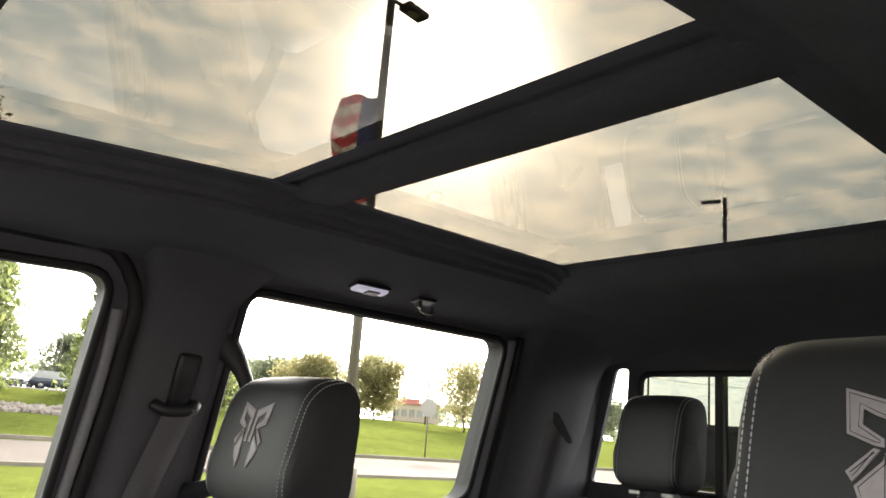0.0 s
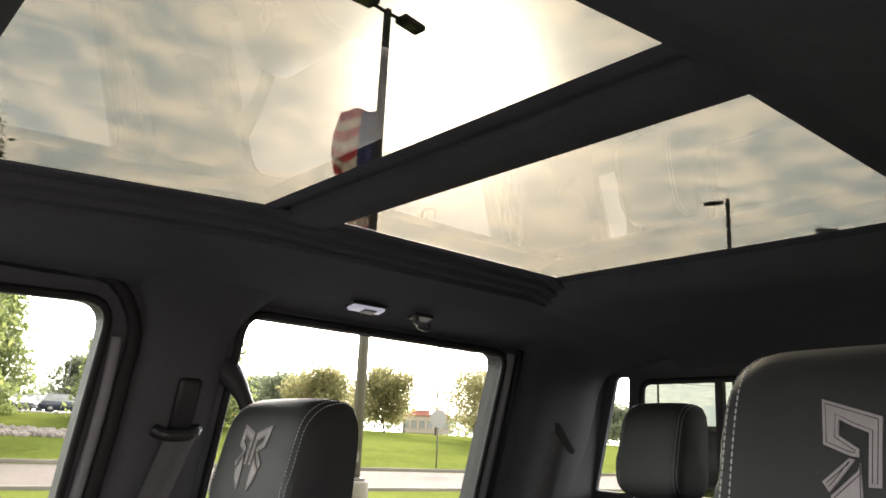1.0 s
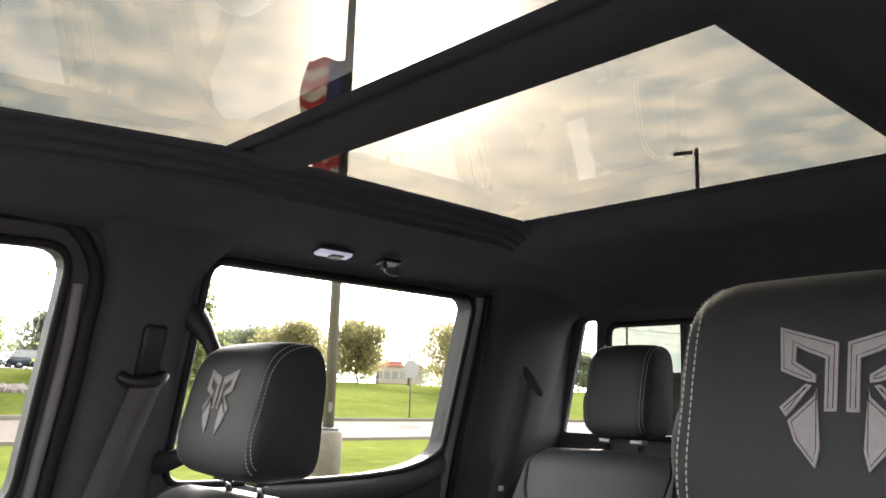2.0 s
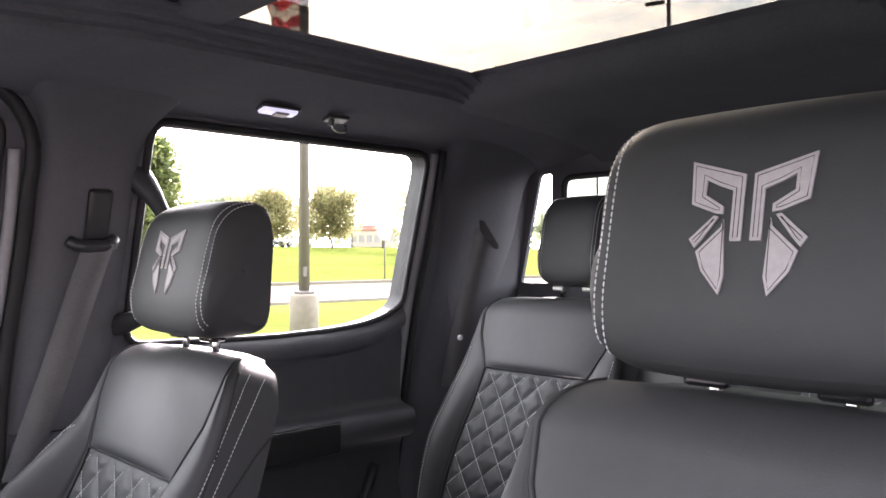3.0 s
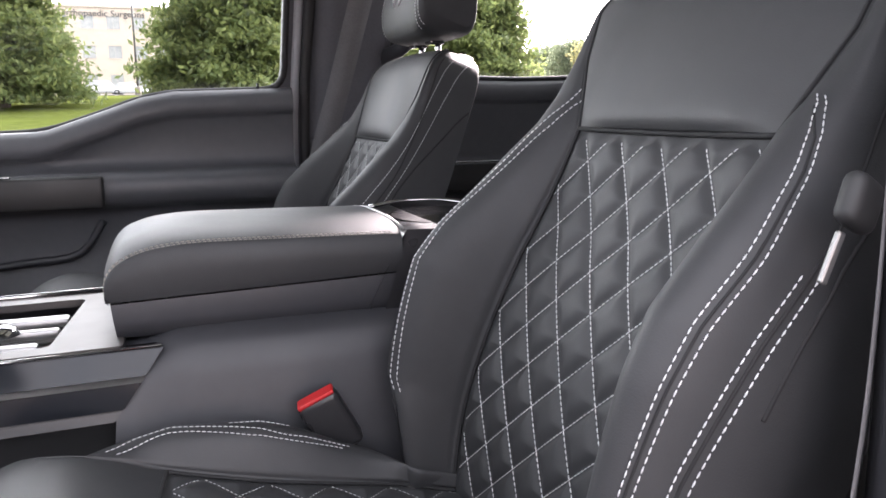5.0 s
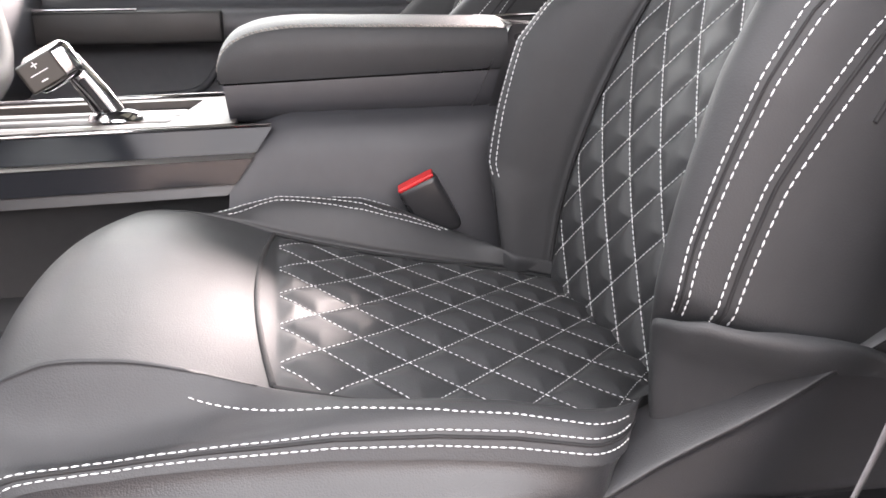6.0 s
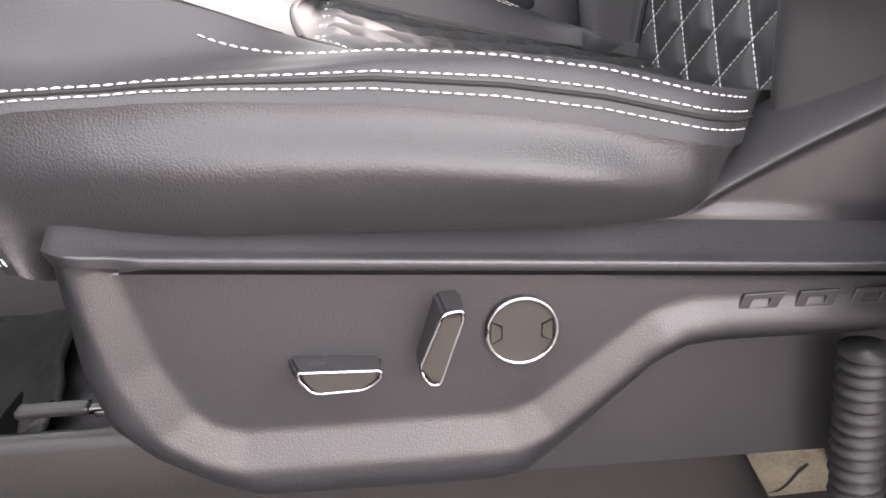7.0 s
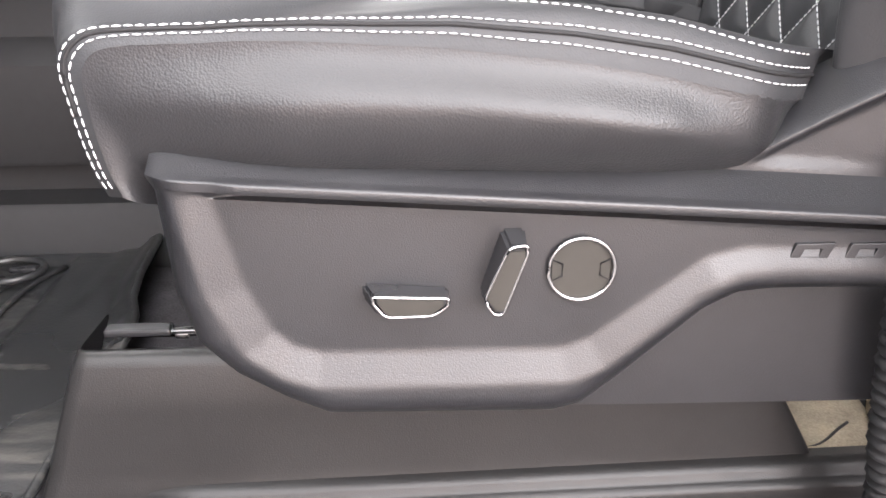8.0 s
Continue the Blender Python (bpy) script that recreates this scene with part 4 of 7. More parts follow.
def poly_dist(poly, X, Z):
    """Signed distance to a closed outline, positive inside."""
    P = np.asarray(poly, float)
    Q = np.roll(P, -1, 0)
    best = np.full(X.shape, 1e9)
    ins = np.zeros(X.shape, bool)
    for a, b in zip(P, Q):
        d = b - a
        t = np.clip(((X - a[0]) * d[0] + (Z - a[1]) * d[1]) / (d @ d + 1e-12), 0, 1)
        best = np.minimum(best, np.hypot(X - a[0] - t * d[0], Z - a[1] - t * d[1]))
        cross = ((a[1] > Z) != (b[1] > Z)) & (X < (b[0] - a[0]) * (Z - a[1]) / (b[1] - a[1] + 1e-12) + a[0])
        ins ^= cross
    return np.where(ins, best, -best)


def step(x, w):
    t = np.clip(x / w, 0, 1)
    return t * t * (3 - 2 * t)


# seat side shield with its switches
def side_shield(seat):
    cols = np.r_[np.linspace(0.030, 0.06, 14), np.linspace(0.0625, 0.62, 240)]
    zb = np.interp(cols, [0.030, 0.0335, 0.040, 0.050, 0.064, 0.084, 0.112, 0.30, 0.66], [0.335, 0.283, 0.255, 0.240, 0.227, 0.214, 0.1995, 0.194, 0.188])

    def crest_z(x):
        return 0.3535 - 0.070 * (x - 0.05)

    def diag_z(x):
        return 0.347 + 0.53 * (x - 0.339)

    def rim_z(x):
        """The back of the ledge, and from the hinge cover on its slanting ridge."""
        return 0.003 * np.logaddexp((crest_z(x) + 0.014) / 0.003, diag_z(x) / 0.003)

    cz, rz = crest_z(cols), rim_z(cols)
    led = cz + 0.014
    under = np.maximum(led + 0.001, rz - 0.004)
    levels = [zb, cz - 0.011, cz + 0.004, led, under, under + 0.007, under + np.interp(cols, [0.30, 0.36], [0.016, 0.013])]
    Z = np.concatenate([lo[:, None] + (hi - lo)[:, None] * np.linspace(0, 1, n, endpoint=False) for lo, hi, n in zip(levels[:-1], levels[1:], (52, 26, 14, 16, 16, 10))] + [levels[-1][:, None]], 1)
    X = np.repeat(cols[:, None], Z.shape[1], 1)
    raised = [(0.0, 0.40), (0.030, 0.345), (0.0335, 0.285), (0.042, 0.254), (0.062, 0.232), (0.090, 0.214), (0.115, 0.202), (0.248, 0.199), (0.267, 0.204), (0.289, 0.223), (0.335, 0.266), (0.352, 0.275), (0.372, 0.277), (0.72, 0.271), (0.72, 0.60)]
    face = [(0.058, 0.345), (0.072, 0.292), (0.086, 0.262), (0.098, 0.251), (0.114, 0.246), (0.252, 0.245), (0.268, 0.251), (0.330, 0.300), (0.350, 0.305), (0.72, 0.294), (0.72, 0.300), (0.40, 0.320), (0.20, 0.337), (0.07, 0.347)]
    d1 = poly_dist(raised, X, Z)
    d2 = poly_dist(face, X, Z)
    crest, rim, diag = crest_z(X), rim_z(X), diag_z(X)
    u1 = np.clip(d1 / 0.022, 0, 1)
    h = 0.027 * np.sqrt(1 - (1 - u1) ** 2)
    h -= 0.008 * np.clip((d2 + 0.017) / 0.020, 0, 1) * (Z < crest - 0.0045)
    # a bead along the crest, with a groove under it
    h += 0.0022 * np.sqrt(np.clip(1 - ((Z - crest + 0.0012) / 0.0040) ** 2, 0, 1)) * step(X - 0.060, 0.02)
    h -= 0.006 * ((Z < crest - 0.0045) & (Z > crest - 0.0102)) * step(X - 0.060, 0.02)
    # the ledge slopes in above the bead; the hinge cover's three-cornered face stands at its back, with a sharp ridge
    h -= 0.027 * np.clip((Z - crest - 0.001) / 0.013, 0, 1) ** 0.9
    h -= 0.003 * step(Z - crest - 0.014, 0.010) * step(X - 0.345, 0.03) * (1 - step(Z - diag + 0.008, 0.006))
    h -= 0.024 * np.clip((Z - rim + 0.001) / 0.010, 0, 1) ** 1.2
    h += 0.009 * step(X - 0.39, 0.10) * step(Z - crest - 0.014, 0.012)
    h -= 0.022 * step(X - 0.44, 0.22) * (1 - step(Z - crest - 0.012, 0.006))
    Y = -0.694 - h
    pts = np.stack([X, Y - SEAT_Y, Z], -1)
    inner = pts[:, :1].copy()
    inner[..., 1] += 0.055
    top = pts[:, -1:].copy()
    inward = np.interp(cols, [0.30, 0.36], [0.06, 0.022])[:, None]
    top[..., 1] += inward
    top[..., 2] += 0.004
    pts = np.concatenate([inner, pts, top], 1)
    left = pts[:1].copy()
    left[..., 1] += 0.05
    left[..., 0] += 0.004
    ob = link("side_shield", *grid(np.concatenate([left, pts])), PLASTIC, seat, "moulded grey plastic seat shield")
    ob.data.set_sharp_from_angle(angle=radians(42))
    y = -0.7115 - SEAT_Y

    def on(a, b, d):
        return Vector((a, y - d, b))

    # lumbar dial: recess, face, chrome ring
    c = (0.259, 0.298)
    ring = [(c[0] + 0.0185 * math.cos(k), y - 0.004, c[1] + 0.0185 * math.sin(k)) for k in np.linspace(0, 2 * math.pi, 49)]
    dial = part("lumbar_dial", plate([(c[0] + 0.018 * math.cos(k), c[1] + 0.018 * math.sin(k)) for k in np.linspace(0, 2 * math.pi, 40, endpoint=False)], [], lambda a, b, d: on(a, b, d - 0.002), 0.005), SWITCH, ob, "round lumbar switch with chrome ring")
    link("ring", *tube(ring, 0.0012, 8, caps=False), CHROME, ob, "chrome ring")
    for sg in (1, -1):
        mark = [(c[0] + sg * u, c[1] + w) for u, w in ((0.0165, 0.006), (0.0105, 0.003), (0.0105, -0.004), (0.0165, -0.007))]
        loop = [np.array(on(a, b, 0.0033)) for a, b in mark]
        link("mark", *tube(loop + loop[:2], 0.00055, 6, caps=False), SEAM, ob, "wedge-shaped mark on the dial")

    def paddle(name, face_pts, back_pts, label):
        """A switch paddle: dark body that tapers out to a chrome-edged face."""
        depth = 0.020
        face_pts = [(0.164 + (a - 0.164) * 0.955, 0.48 - (0.48 - b) * 0.955) for a, b in face_pts]
        bm = bmesh.new()
        A = [bm.verts.new(on(a, b, 0.0)) for a, b in back_pts]
        B = [bm.verts.new(on(a, b, depth)) for a, b in face_pts]
        n = len(A)
        for i in range(n):
            bm.faces.new((A[i], A[(i + 1) % n], B[(i + 1) % n], B[i]))
        bm.faces.new(B)
        bm.faces.new(A[::-1])
        bmesh.ops.recalc_face_normals(bm, faces=bm.faces[:])
        bmesh.ops.bevel(bm, geom=bm.edges[:], offset=0.0018, segments=2, affect="EDGES")
        sw = part(name, bm, GLOSS_TRIM, ob, label, smooth=True)
        loop = [np.array(on(a, b, depth + 0.0006)) for a, b in smooth_loop(face_pts, 4, 0.004)]
        link("edge", *tube(loop + loop[:2], 0.00095, 8, caps=False), CHROME, ob, "chrome edge")
        m = np.mean(face_pts, 0)
        part("cap", plate([m + (np.array(q) - m) * 0.86 for q in face_pts], [], lambda a, b, d: on(a, b, depth + d), 0.0012), SWITCH, ob)

    # places are given for the wall plane; the faces stand proud of it
    paddle("seat_switch", [(0.1435, 0.2835), (0.1440, 0.2795), (0.1505, 0.2705), (0.1780, 0.2710), (0.1860, 0.2775), (0.1862, 0.2815)],
           [(0.138, 0.292), (0.138, 0.283), (0.146, 0.271), (0.178, 0.2715), (0.186, 0.280), (0.186, 0.288)], "low seat adjuster with chrome edge")
    paddle("recliner_switch", [(0.2190, 0.3115), (0.2290, 0.3125), (0.2292, 0.3080), (0.2165, 0.2705), (0.2115, 0.2705), (0.2055, 0.2795)],
           [(0.214, 0.3225), (0.2270, 0.323), (0.2275, 0.311), (0.2150, 0.274), (0.210, 0.274), (0.203, 0.285)], "upright recliner switch with chrome edge")
    # embossed mark: plain slanted bars
    for i in range(4):
        x0 = 0.374 + 0.0315 * i
        zz = 0.3045 - 0.0006 * i
        bar = [(x0, zz - 0.0055), (x0 + 0.022, zz - 0.0055), (x0 + 0.0265, zz + 0.0055), (x0 + 0.004, zz + 0.0055)]
        gap = [(x0 + 0.0075, zz - 0.0022), (x0 + 0.0175, zz - 0.0022), (x0 + 0.0190, zz + 0.0022), (x0 + 0.0090, zz + 0.0022)]
        part("embossed_bar", plate(bar, [gap], lambda a, b, d: on(a, b, d - 0.0095 - 0.022 * float(step(np.array(a - 0.44), 0.22)) + 0.0102), 0.003, 0.0005), PLASTIC, ob)
    return ob


SWITCH = material("switch_face", (0.030, 0.028, 0.024), 0.42, scale=200, vary=0.06)
GLOSS_TRIM = material("satin_black_plastic", (0.022, 0.022, 0.024), 0.3, scale=80, vary=0.1)
side_shield(driver)

# track cover under the seat, with its rail
cover = thing("seat_track_cover", "grey plastic cover over the seat rails on the carpet", "trim cover")
prof = [(-0.622, 0.150), (-0.624, 0.201), (-0.628, 0.206), (-0.634, 0.2075), (-0.640, 0.205), (-0.643, 0.199), (-0.646, 0.165), (-0.650, 0.120), (-0.652, 0.110), (-0.655, 0.098), (-0.656, 0.088)]


def cover_pt(u, y, z):
    """u from the upright, slightly raked front end to the slanted rear end."""
    x0, x1 = -0.057 - 0.34 * (0.207 - z), 0.449 - 0.56 * (z - 0.118)
    return (x0 + (x1 - x0) * u, y, z)


rows = [[cover_pt(u, y, z) for y, z in prof] for u in np.linspace(0, 1, 60)]
front = [[(x - dx, y + dy, z - dz * (z > 0.19)) for x, y, z in rows[0]] for dx, dy, dz in ((0.004, 0.060, 0.004), (0.005, 0.014, 0.003), (0.0035, 0.004, 0.001))]
end = [[(x + dx, y + dy, z - dz * (z > 0.19)) for x, y, z in rows[-1]] for dx, dy, dz in ((0.003, 0.002, 0.001), (0.004, 0.010, 0.002), (0.004, 0.040, 0.003))]
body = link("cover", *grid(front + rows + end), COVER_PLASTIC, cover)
body.data.set_sharp_from_angle(angle=radians(50))
# rounded lip along its foot, running on past the rear end
lip_x = np.r_[np.linspace(-0.046, 0.02, 12), np.linspace(0.05, 0.70, 30)]
lip_rows = []
for x in lip_x:
    k = float(step(np.array(x + 0.048), 0.06))
    rise = 0.008 * (x / 0.5)
    lip_rows.append([(x, -0.650 + dy * k, 0.100 + rise + dz * (0.3 + 0.7 * k)) for dy, dz in ((0.004, 0.010), (-0.003, 0.0085), (-0.008, 0.007), (-0.0115, 0.0035), (-0.012, -0.001), (-0.014, -0.0025), (-0.0175, -0.0035), (-0.0195, -0.0075), (-0.019, -0.022))])
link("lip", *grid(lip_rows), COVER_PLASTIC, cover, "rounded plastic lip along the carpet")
rail = thing("seat_rail", "bright steel seat rail above the track cover", "seat rail")
part("rail", rbox((0.40, 0.006, 0.0035), (0.19, -0.612, 0.2105), 0.001), CHROME, rail)
part("rail", rbox((0.40, 0.008, 0.0035), (0.165, -0.604, 0.2045), 0.001), CHROME, rail)
part("end_cap", rbox((0.046, 0.012, 0.006), (-0.024, -0.612, 0.2115), 0.002), GLOSS_TRIM, rail)
part("bolt", rbox((0.010, 0.010, 0.006), (0.004, -0.606, 0.205), 0.002), SATIN, rail)

# sill carpet, and the carpet flap behind the seat, its pale colour standing for sunlight
sill = part("sill_carpet", rbox((1.9, 0.20, 0.03), (0.3, -0.765, 0.0745), 0.008), CARPET)
tagged(sill, "dark loop carpet along the door sill", "carpet", kind="structure")
PALE = material("sunlit_beige_carpet", (0.42, 0.36, 0.27), 0.9, scale=500, vary=0.35, bump=0.5, bump_scale=600)
flap = thing("carpet_flap", "beige carpet flap in the rear footwell, paled as if sunlit", "carpet")
link("flap", *grid([[(0.385 + 0.150 * u + 0.014 * v, -0.655 + 0.22 * v, 0.096 + 0.014 * v + 0.003 * math.sin(3 * u + 4 * v)) for u in np.linspace(0, 1, 12)] for v in np.linspace(0, 1, 12)]), PALE, flap)
link("edge", *tube(curve_pts([(0.452, -0.622, 0.099), (0.470, -0.622, 0.0995), (0.505, -0.600, 0.101), (0.512, -0.596, 0.102)], 14), 0.0012, 6), RUBBER, flap)
link("fold", *tube(curve_pts([(0.545, -0.62, 0.10), (0.555, -0.58, 0.11), (0.58, -0.56, 0.13)], 10), [0.012, 0.016, 0.018, 0.018, 0.018, 0.018, 0.018, 0.018, 0.016, 0.01], 10), PALE, flap)

# rubber floor mat in the driver's footwell
mat = thing("floor_mat", "ridged black rubber floor mat in the driver's footwell", "floor mat")
mx, my = np.meshgrid(np.linspace(-0.62, -0.080, 120), np.linspace(-0.685, -0.10, 130), indexing="ij")
edge = np.interp(my, [-0.685, -0.60, -0.50, -0.46, -0.42, -0.386, -0.33, -0.255, -0.10], [-0.104, -0.106, -0.094, -0.090, -0.098, -0.110, -0.118, -0.124, -0.14])
mx2 = np.minimum(mx, edge)
lip_ = step(mx2 - edge + 0.030, 0.028)
mz = 0.108 + 0.045 * step(my + 0.20, 0.10) + 0.018 * lip_ * step(my + 0.52, 0.05) + 0.006 * step(mx2 + 0.19, 0.03) * step(my + 0.42, 0.08) + 0.014 * step(-0.655 - my, 0.03)
# sunk tray with slanting drain grooves
tray = step(-0.215 - mx2, 0.014) * step(my + 0.62, 0.02) * step(-0.235 - my, 0.02)
mz = mz - 0.006 * tray
mz = mz - 0.003 * tray * (np.abs(((mx2 * 0.8 + my * 0.6) * 22) % 1.0 - 0.5) < 0.10)
mz = mz + 0.0015 * np.sin(mx2 * 31 + my * 17)
link("sheet", *grid(np.stack([mx2, my, mz], -1)), MAT_RUBBER, mat)
link("border", *tube(np.stack([mx2[-1], my[-1], mz[-1] - 0.003], -1), 0.004, 8), MAT_RUBBER, mat)
for k in range(5):
    x0, y0 = -0.245 - 0.030 * k, -0.335 - 0.012 * k
    link("ridge", *tube(curve_pts([(x0 + 0.018, y0 + 0.075, 0.1045), (x0 + 0.006, y0 + 0.05, 0.105), (x0 - 0.006, y0 - 0.08, 0.105), (x0 + 0.004, y0 - 0.20, 0.1045)], 14), 0.0032, 6), MAT_RUBBER, mat)
link("rim", *tube([(-0.278 + 0.036 * math.cos(a), -0.285 + 0.030 * math.sin(a), 0.113) for a in np.linspace(0, 2 * math.pi, 40)], 0.0042, 8, caps=False), MAT_RUBBER, mat, "raised retainer ring")
part("retainer", rbox((0.030, 0.010, 0.006), (-0.262, -0.285, 0.114), 0.002), GLOSS_TRIM, mat)

# ---- centre console ----
console = thing("center_console", "dark centre console with stitched armrest and smoked trim", "console")
# lower body: side walls lean out to the floor
sec = [(-0.215, 0.09), (-0.205, 0.30), (-0.192, 0.42), (-0.178, 0.500), (-0.168, 0.532), (-0.150, 0.546), (-0.115, 0.551), (0.0, 0.553)]
sec = sec + [(0.006 - y, z) for y, z in sec[::-1][1:]]
xs_ = np.linspace(0.105, 0.66, 30)
rows = []
for x in xs_:
    k = float(step(np.array((x - 0.42) / 0.08), 1.0))
    front = float(step(np.array((0.19 - x) / 0.085), 1.0))
    rows.append([(x + 0.10 * (z - 0.46) * front, y, z - (0.02 * front if z > 0.5 else 0)) for y, z in sec])
link("body", *grid(rows), TRIM, console, "soft-grained console side")
link("rear_face", *grid([rows[-1], [(x, -0.016 + (y + 0.016) * 0.4, z) for x, y, z in rows[-1]]]), TRIM, console)
# front wall under the trim, running to the dash
rows = [[(x, y, z) for y, z in [(-0.235, 0.09), (-0.225, 0.158), (-0.218, 0.166), (-0.168, 0.168), (-0.165, 0.206), (-0.202, 0.208), (-0.205, 0.214), (-0.200, 0.322), (-0.190, 0.333), (-0.172, 0.346), (-0.160, 0.348), (-0.158, 0.44), (-0.178, 0.47)]] for x in np.linspace(-0.62, 0.16, 14)]
link("front_wall", *grid(rows), RUBBER, console, "stepped side panel with shadow gaps").data.set_sharp_from_angle(angle=radians(35))
rows = [[(x, -0.032 - y, z) for y, z in [(-0.250, 0.09), (-0.235, 0.32), (-0.222, 0.45), (-0.215, 0.54)]] for x in np.linspace(-0.62, 0.16, 14)]
link("front_wall", *grid(rows), PLASTIC, console)


# smoked metal side trim: two facets and a lower strip, cut at a slant at the rear
def finisher(z0, z1, y0, y1, mat, name, label=""):
    def end(z):
        return 0.160 - 0.74 * (0.538 - z)
    bm = bmesh.new()
    prev = None
    for x in (-0.60, -0.30, -0.10, 0.0, None):
        ring = []
        for (yy, zz) in ((y0, z0), (y1, z1), (y1 + 0.03, z1 - 0.002), (y0 + 0.03, z0)):
            ring.append(bm.verts.new(((end(zz) if x is None else x), yy, zz - (0.0 if x is None else 0.009 * ((0.16 - x) / 0.76)))))
        if prev:
            for i in range(4):
                bm.faces.new((prev[i], prev[(i + 1) % 4], ring[(i + 1) % 4], ring[i]))
        prev = ring
    bm.faces.new(prev)
    bmesh.ops.recalc_face_normals(bm, faces=bm.faces[:])
    bmesh.ops.bevel(bm, geom=[e for e in bm.edges if e.calc_face_angle(0) > 0.3], offset=0.0012, segments=2, affect="EDGES")
    part(name, bm, mat, console, label, smooth=True)


finisher(0.5095, 0.5385, -0.181, -0.172, SMOKE, "upper_trim", "smoked metal trim, upper facet")
finisher(0.476, 0.5040, -0.1895, -0.1865, SMOKE, "lower_trim", "smoked metal trim, lower facet")
# silver colour stands for the reflection on this upturned bevel
finisher(0.5045, 0.5100, -0.1885, -0.1800, SATIN, "trim_edge", "silvered bevel between the facets, standing for a reflection")
finisher(0.462, 0.4745, -0.187, -0.184, PLASTIC, "trim_foot")
# gear plate with its slots
plate_bm = plate(smooth_loop([(-0.30, -0.168), (0.118, -0.168), (0.118, 0.136), (-0.30, 0.136)], 4, 0.01),
                 [smooth_loop([(-0.26, -0.140), (0.040, -0.140), (0.062, 0.098), (-0.26, 0.098)], 5, 0.014)],
                 lambda a, b, d: Vector((a, b, 0.5395 + 0.004 - 0.009 * max(0, (0.16 - a) / 0.76) - d)), 0.010)
part("gear_plate", plate_bm, CHAMPAGNE, console, "satin silver gear plate round a dark recess")
link("tray", *grid([[(x, y, 0.512) for y in (-0.165, 0.133)] for x in (-0.30, 0.118)]), GLOSS, console)
for y0, w0, x1 in ((-0.098, 0.020, 0.024), (-0.030, 0.016, 0.040), (0.030, 0.026, 0.046)):
    part("slot_bar", rbox((0.27, w0, 0.012), (x1 - 0.135, y0, 0.530), 0.004, 2), SATIN, console, "satin silver bar in the recess", smooth=True)
link("shifter_boot", *grid([[(-0.036 + r * math.cos(a), -0.042 + 0.8 * r * math.sin(a), z) for r, z in ((0.034, 0.536), (0.030, 0.544), (0.022, 0.548), (0.0, 0.549))] for a in np.linspace(0, 2 * math.pi, 28)]), CHROME, console, "bright collar round the gear lever")
link("plate_rim", *tube([(-0.30, 0.139, 0.540), (-0.1, 0.139, 0.5425), (0.12, 0.139, 0.545)], 0.004, 8), CHROME, console)
link("plate_rim", *tube([(-0.60, -0.172, 0.5315), (-0.2, -0.172, 0.5363), (0.158, -0.172, 0.5405)], 0.0022, 8), CHROME, console, "bright trim edge")

# armrest: lid over box
lid = thing_child("armrest", console)


def arm_pt(u, q):
    """u from the front's foot over the top to the rear, q across -1..1."""
    px = spline([0, 0.1, 0.2, 0.32, 0.45, 0.7, 1.0], np.array([(0.104, 0.588), (0.101, 0.610), (0.112, 0.630), (0.140, 0.645), (0.180, 0.652), (0.300, 0.652), (0.452, 0.649)]), u)
    y = 0.004 + 0.137 * q
    crown = 0.013 * (1 - np.abs(q) ** 4)
    return np.stack([px[..., 0] - 0.35 * crown * np.clip(1 - u / 0.3, 0, 1), y, px[..., 1] + crown * np.clip(u / 0.25, 0, 1) - 0.006], -1)


U, Q = np.meshgrid(np.linspace(0, 1, 60), np.linspace(-1, 1, 30), indexing="ij")
link("top", *grid(arm_pt(U, Q)), LEATHER, lid, "padded armrest top")
for sg in (1, -1):
    edge_ = arm_pt(np.linspace(0, 1, 60), np.full(60, sg * 1.0))
    low = edge_.copy()
    low[:, 2] = 0.584 + 0.030 * (low[:, 0] - 0.10)
    mid = (edge_ + low) / 2
    mid[:, 1] += sg * 0.008
    top2 = edge_ * 0.93 + low * 0.07
    top2[:, 1] += sg * 0.004
    link("side", *grid([edge_, top2, mid, low]), LEATHER, lid, "padded armrest side")
    arm_surf = with_normal(arm_pt, 0.004, 0.004)
    stitch_part("stitching", lid, [[(u, sg * s) for u in np.linspace(0.02, 0.99, 24)] for s in (0.965, 0.995)], arm_surf, TAN_THREAD, step=0.0058, length=0.0044, radius=0.0006)
box_rows = []
for x in np.linspace(0.106, 0.450, 20):
    zt_ = 0.582 + 0.030 * (x - 0.10)
    fr = float(step(np.array((0.13 - x) / 0.024), 1.0))
    box_rows.append([(x + 0.06 * (1 - fr) * 0 + (0.582 - z) * 0.10 * fr, y, z) for y, z in [(-0.134, zt_), (-0.136, 0.562), (-0.128, 0.542), (-0.110, 0.536), (0.118, 0.536), (0.136, 0.545), (0.142, 0.562), (0.140, zt_)]])
    if x < 0.107:
        front_ring = box_rows[0]
link("storage_box", *grid(box_rows), TRIM, lid, "lower armrest box")
link("box_front", *grid([[p for p in front_ring[:4]], [p for p in front_ring[:3:-1]]]), TRIM, lid)
# piece behind the lid: curved end and open cup well with a bright hoop
link("end_panel", *grid([[(0.455 + 0.055 * u - 0.05 * w, y, 0.648 - 0.012 * u * 0 - 0.105 * w) for u, w in ((0, 1.0), (0.0, 0.25), (0.06, 0.03), (1, 0), (1.05, 0.05))] for y in np.linspace(-0.137, 0.144, 8)]), GLOSS_TRIM, console)
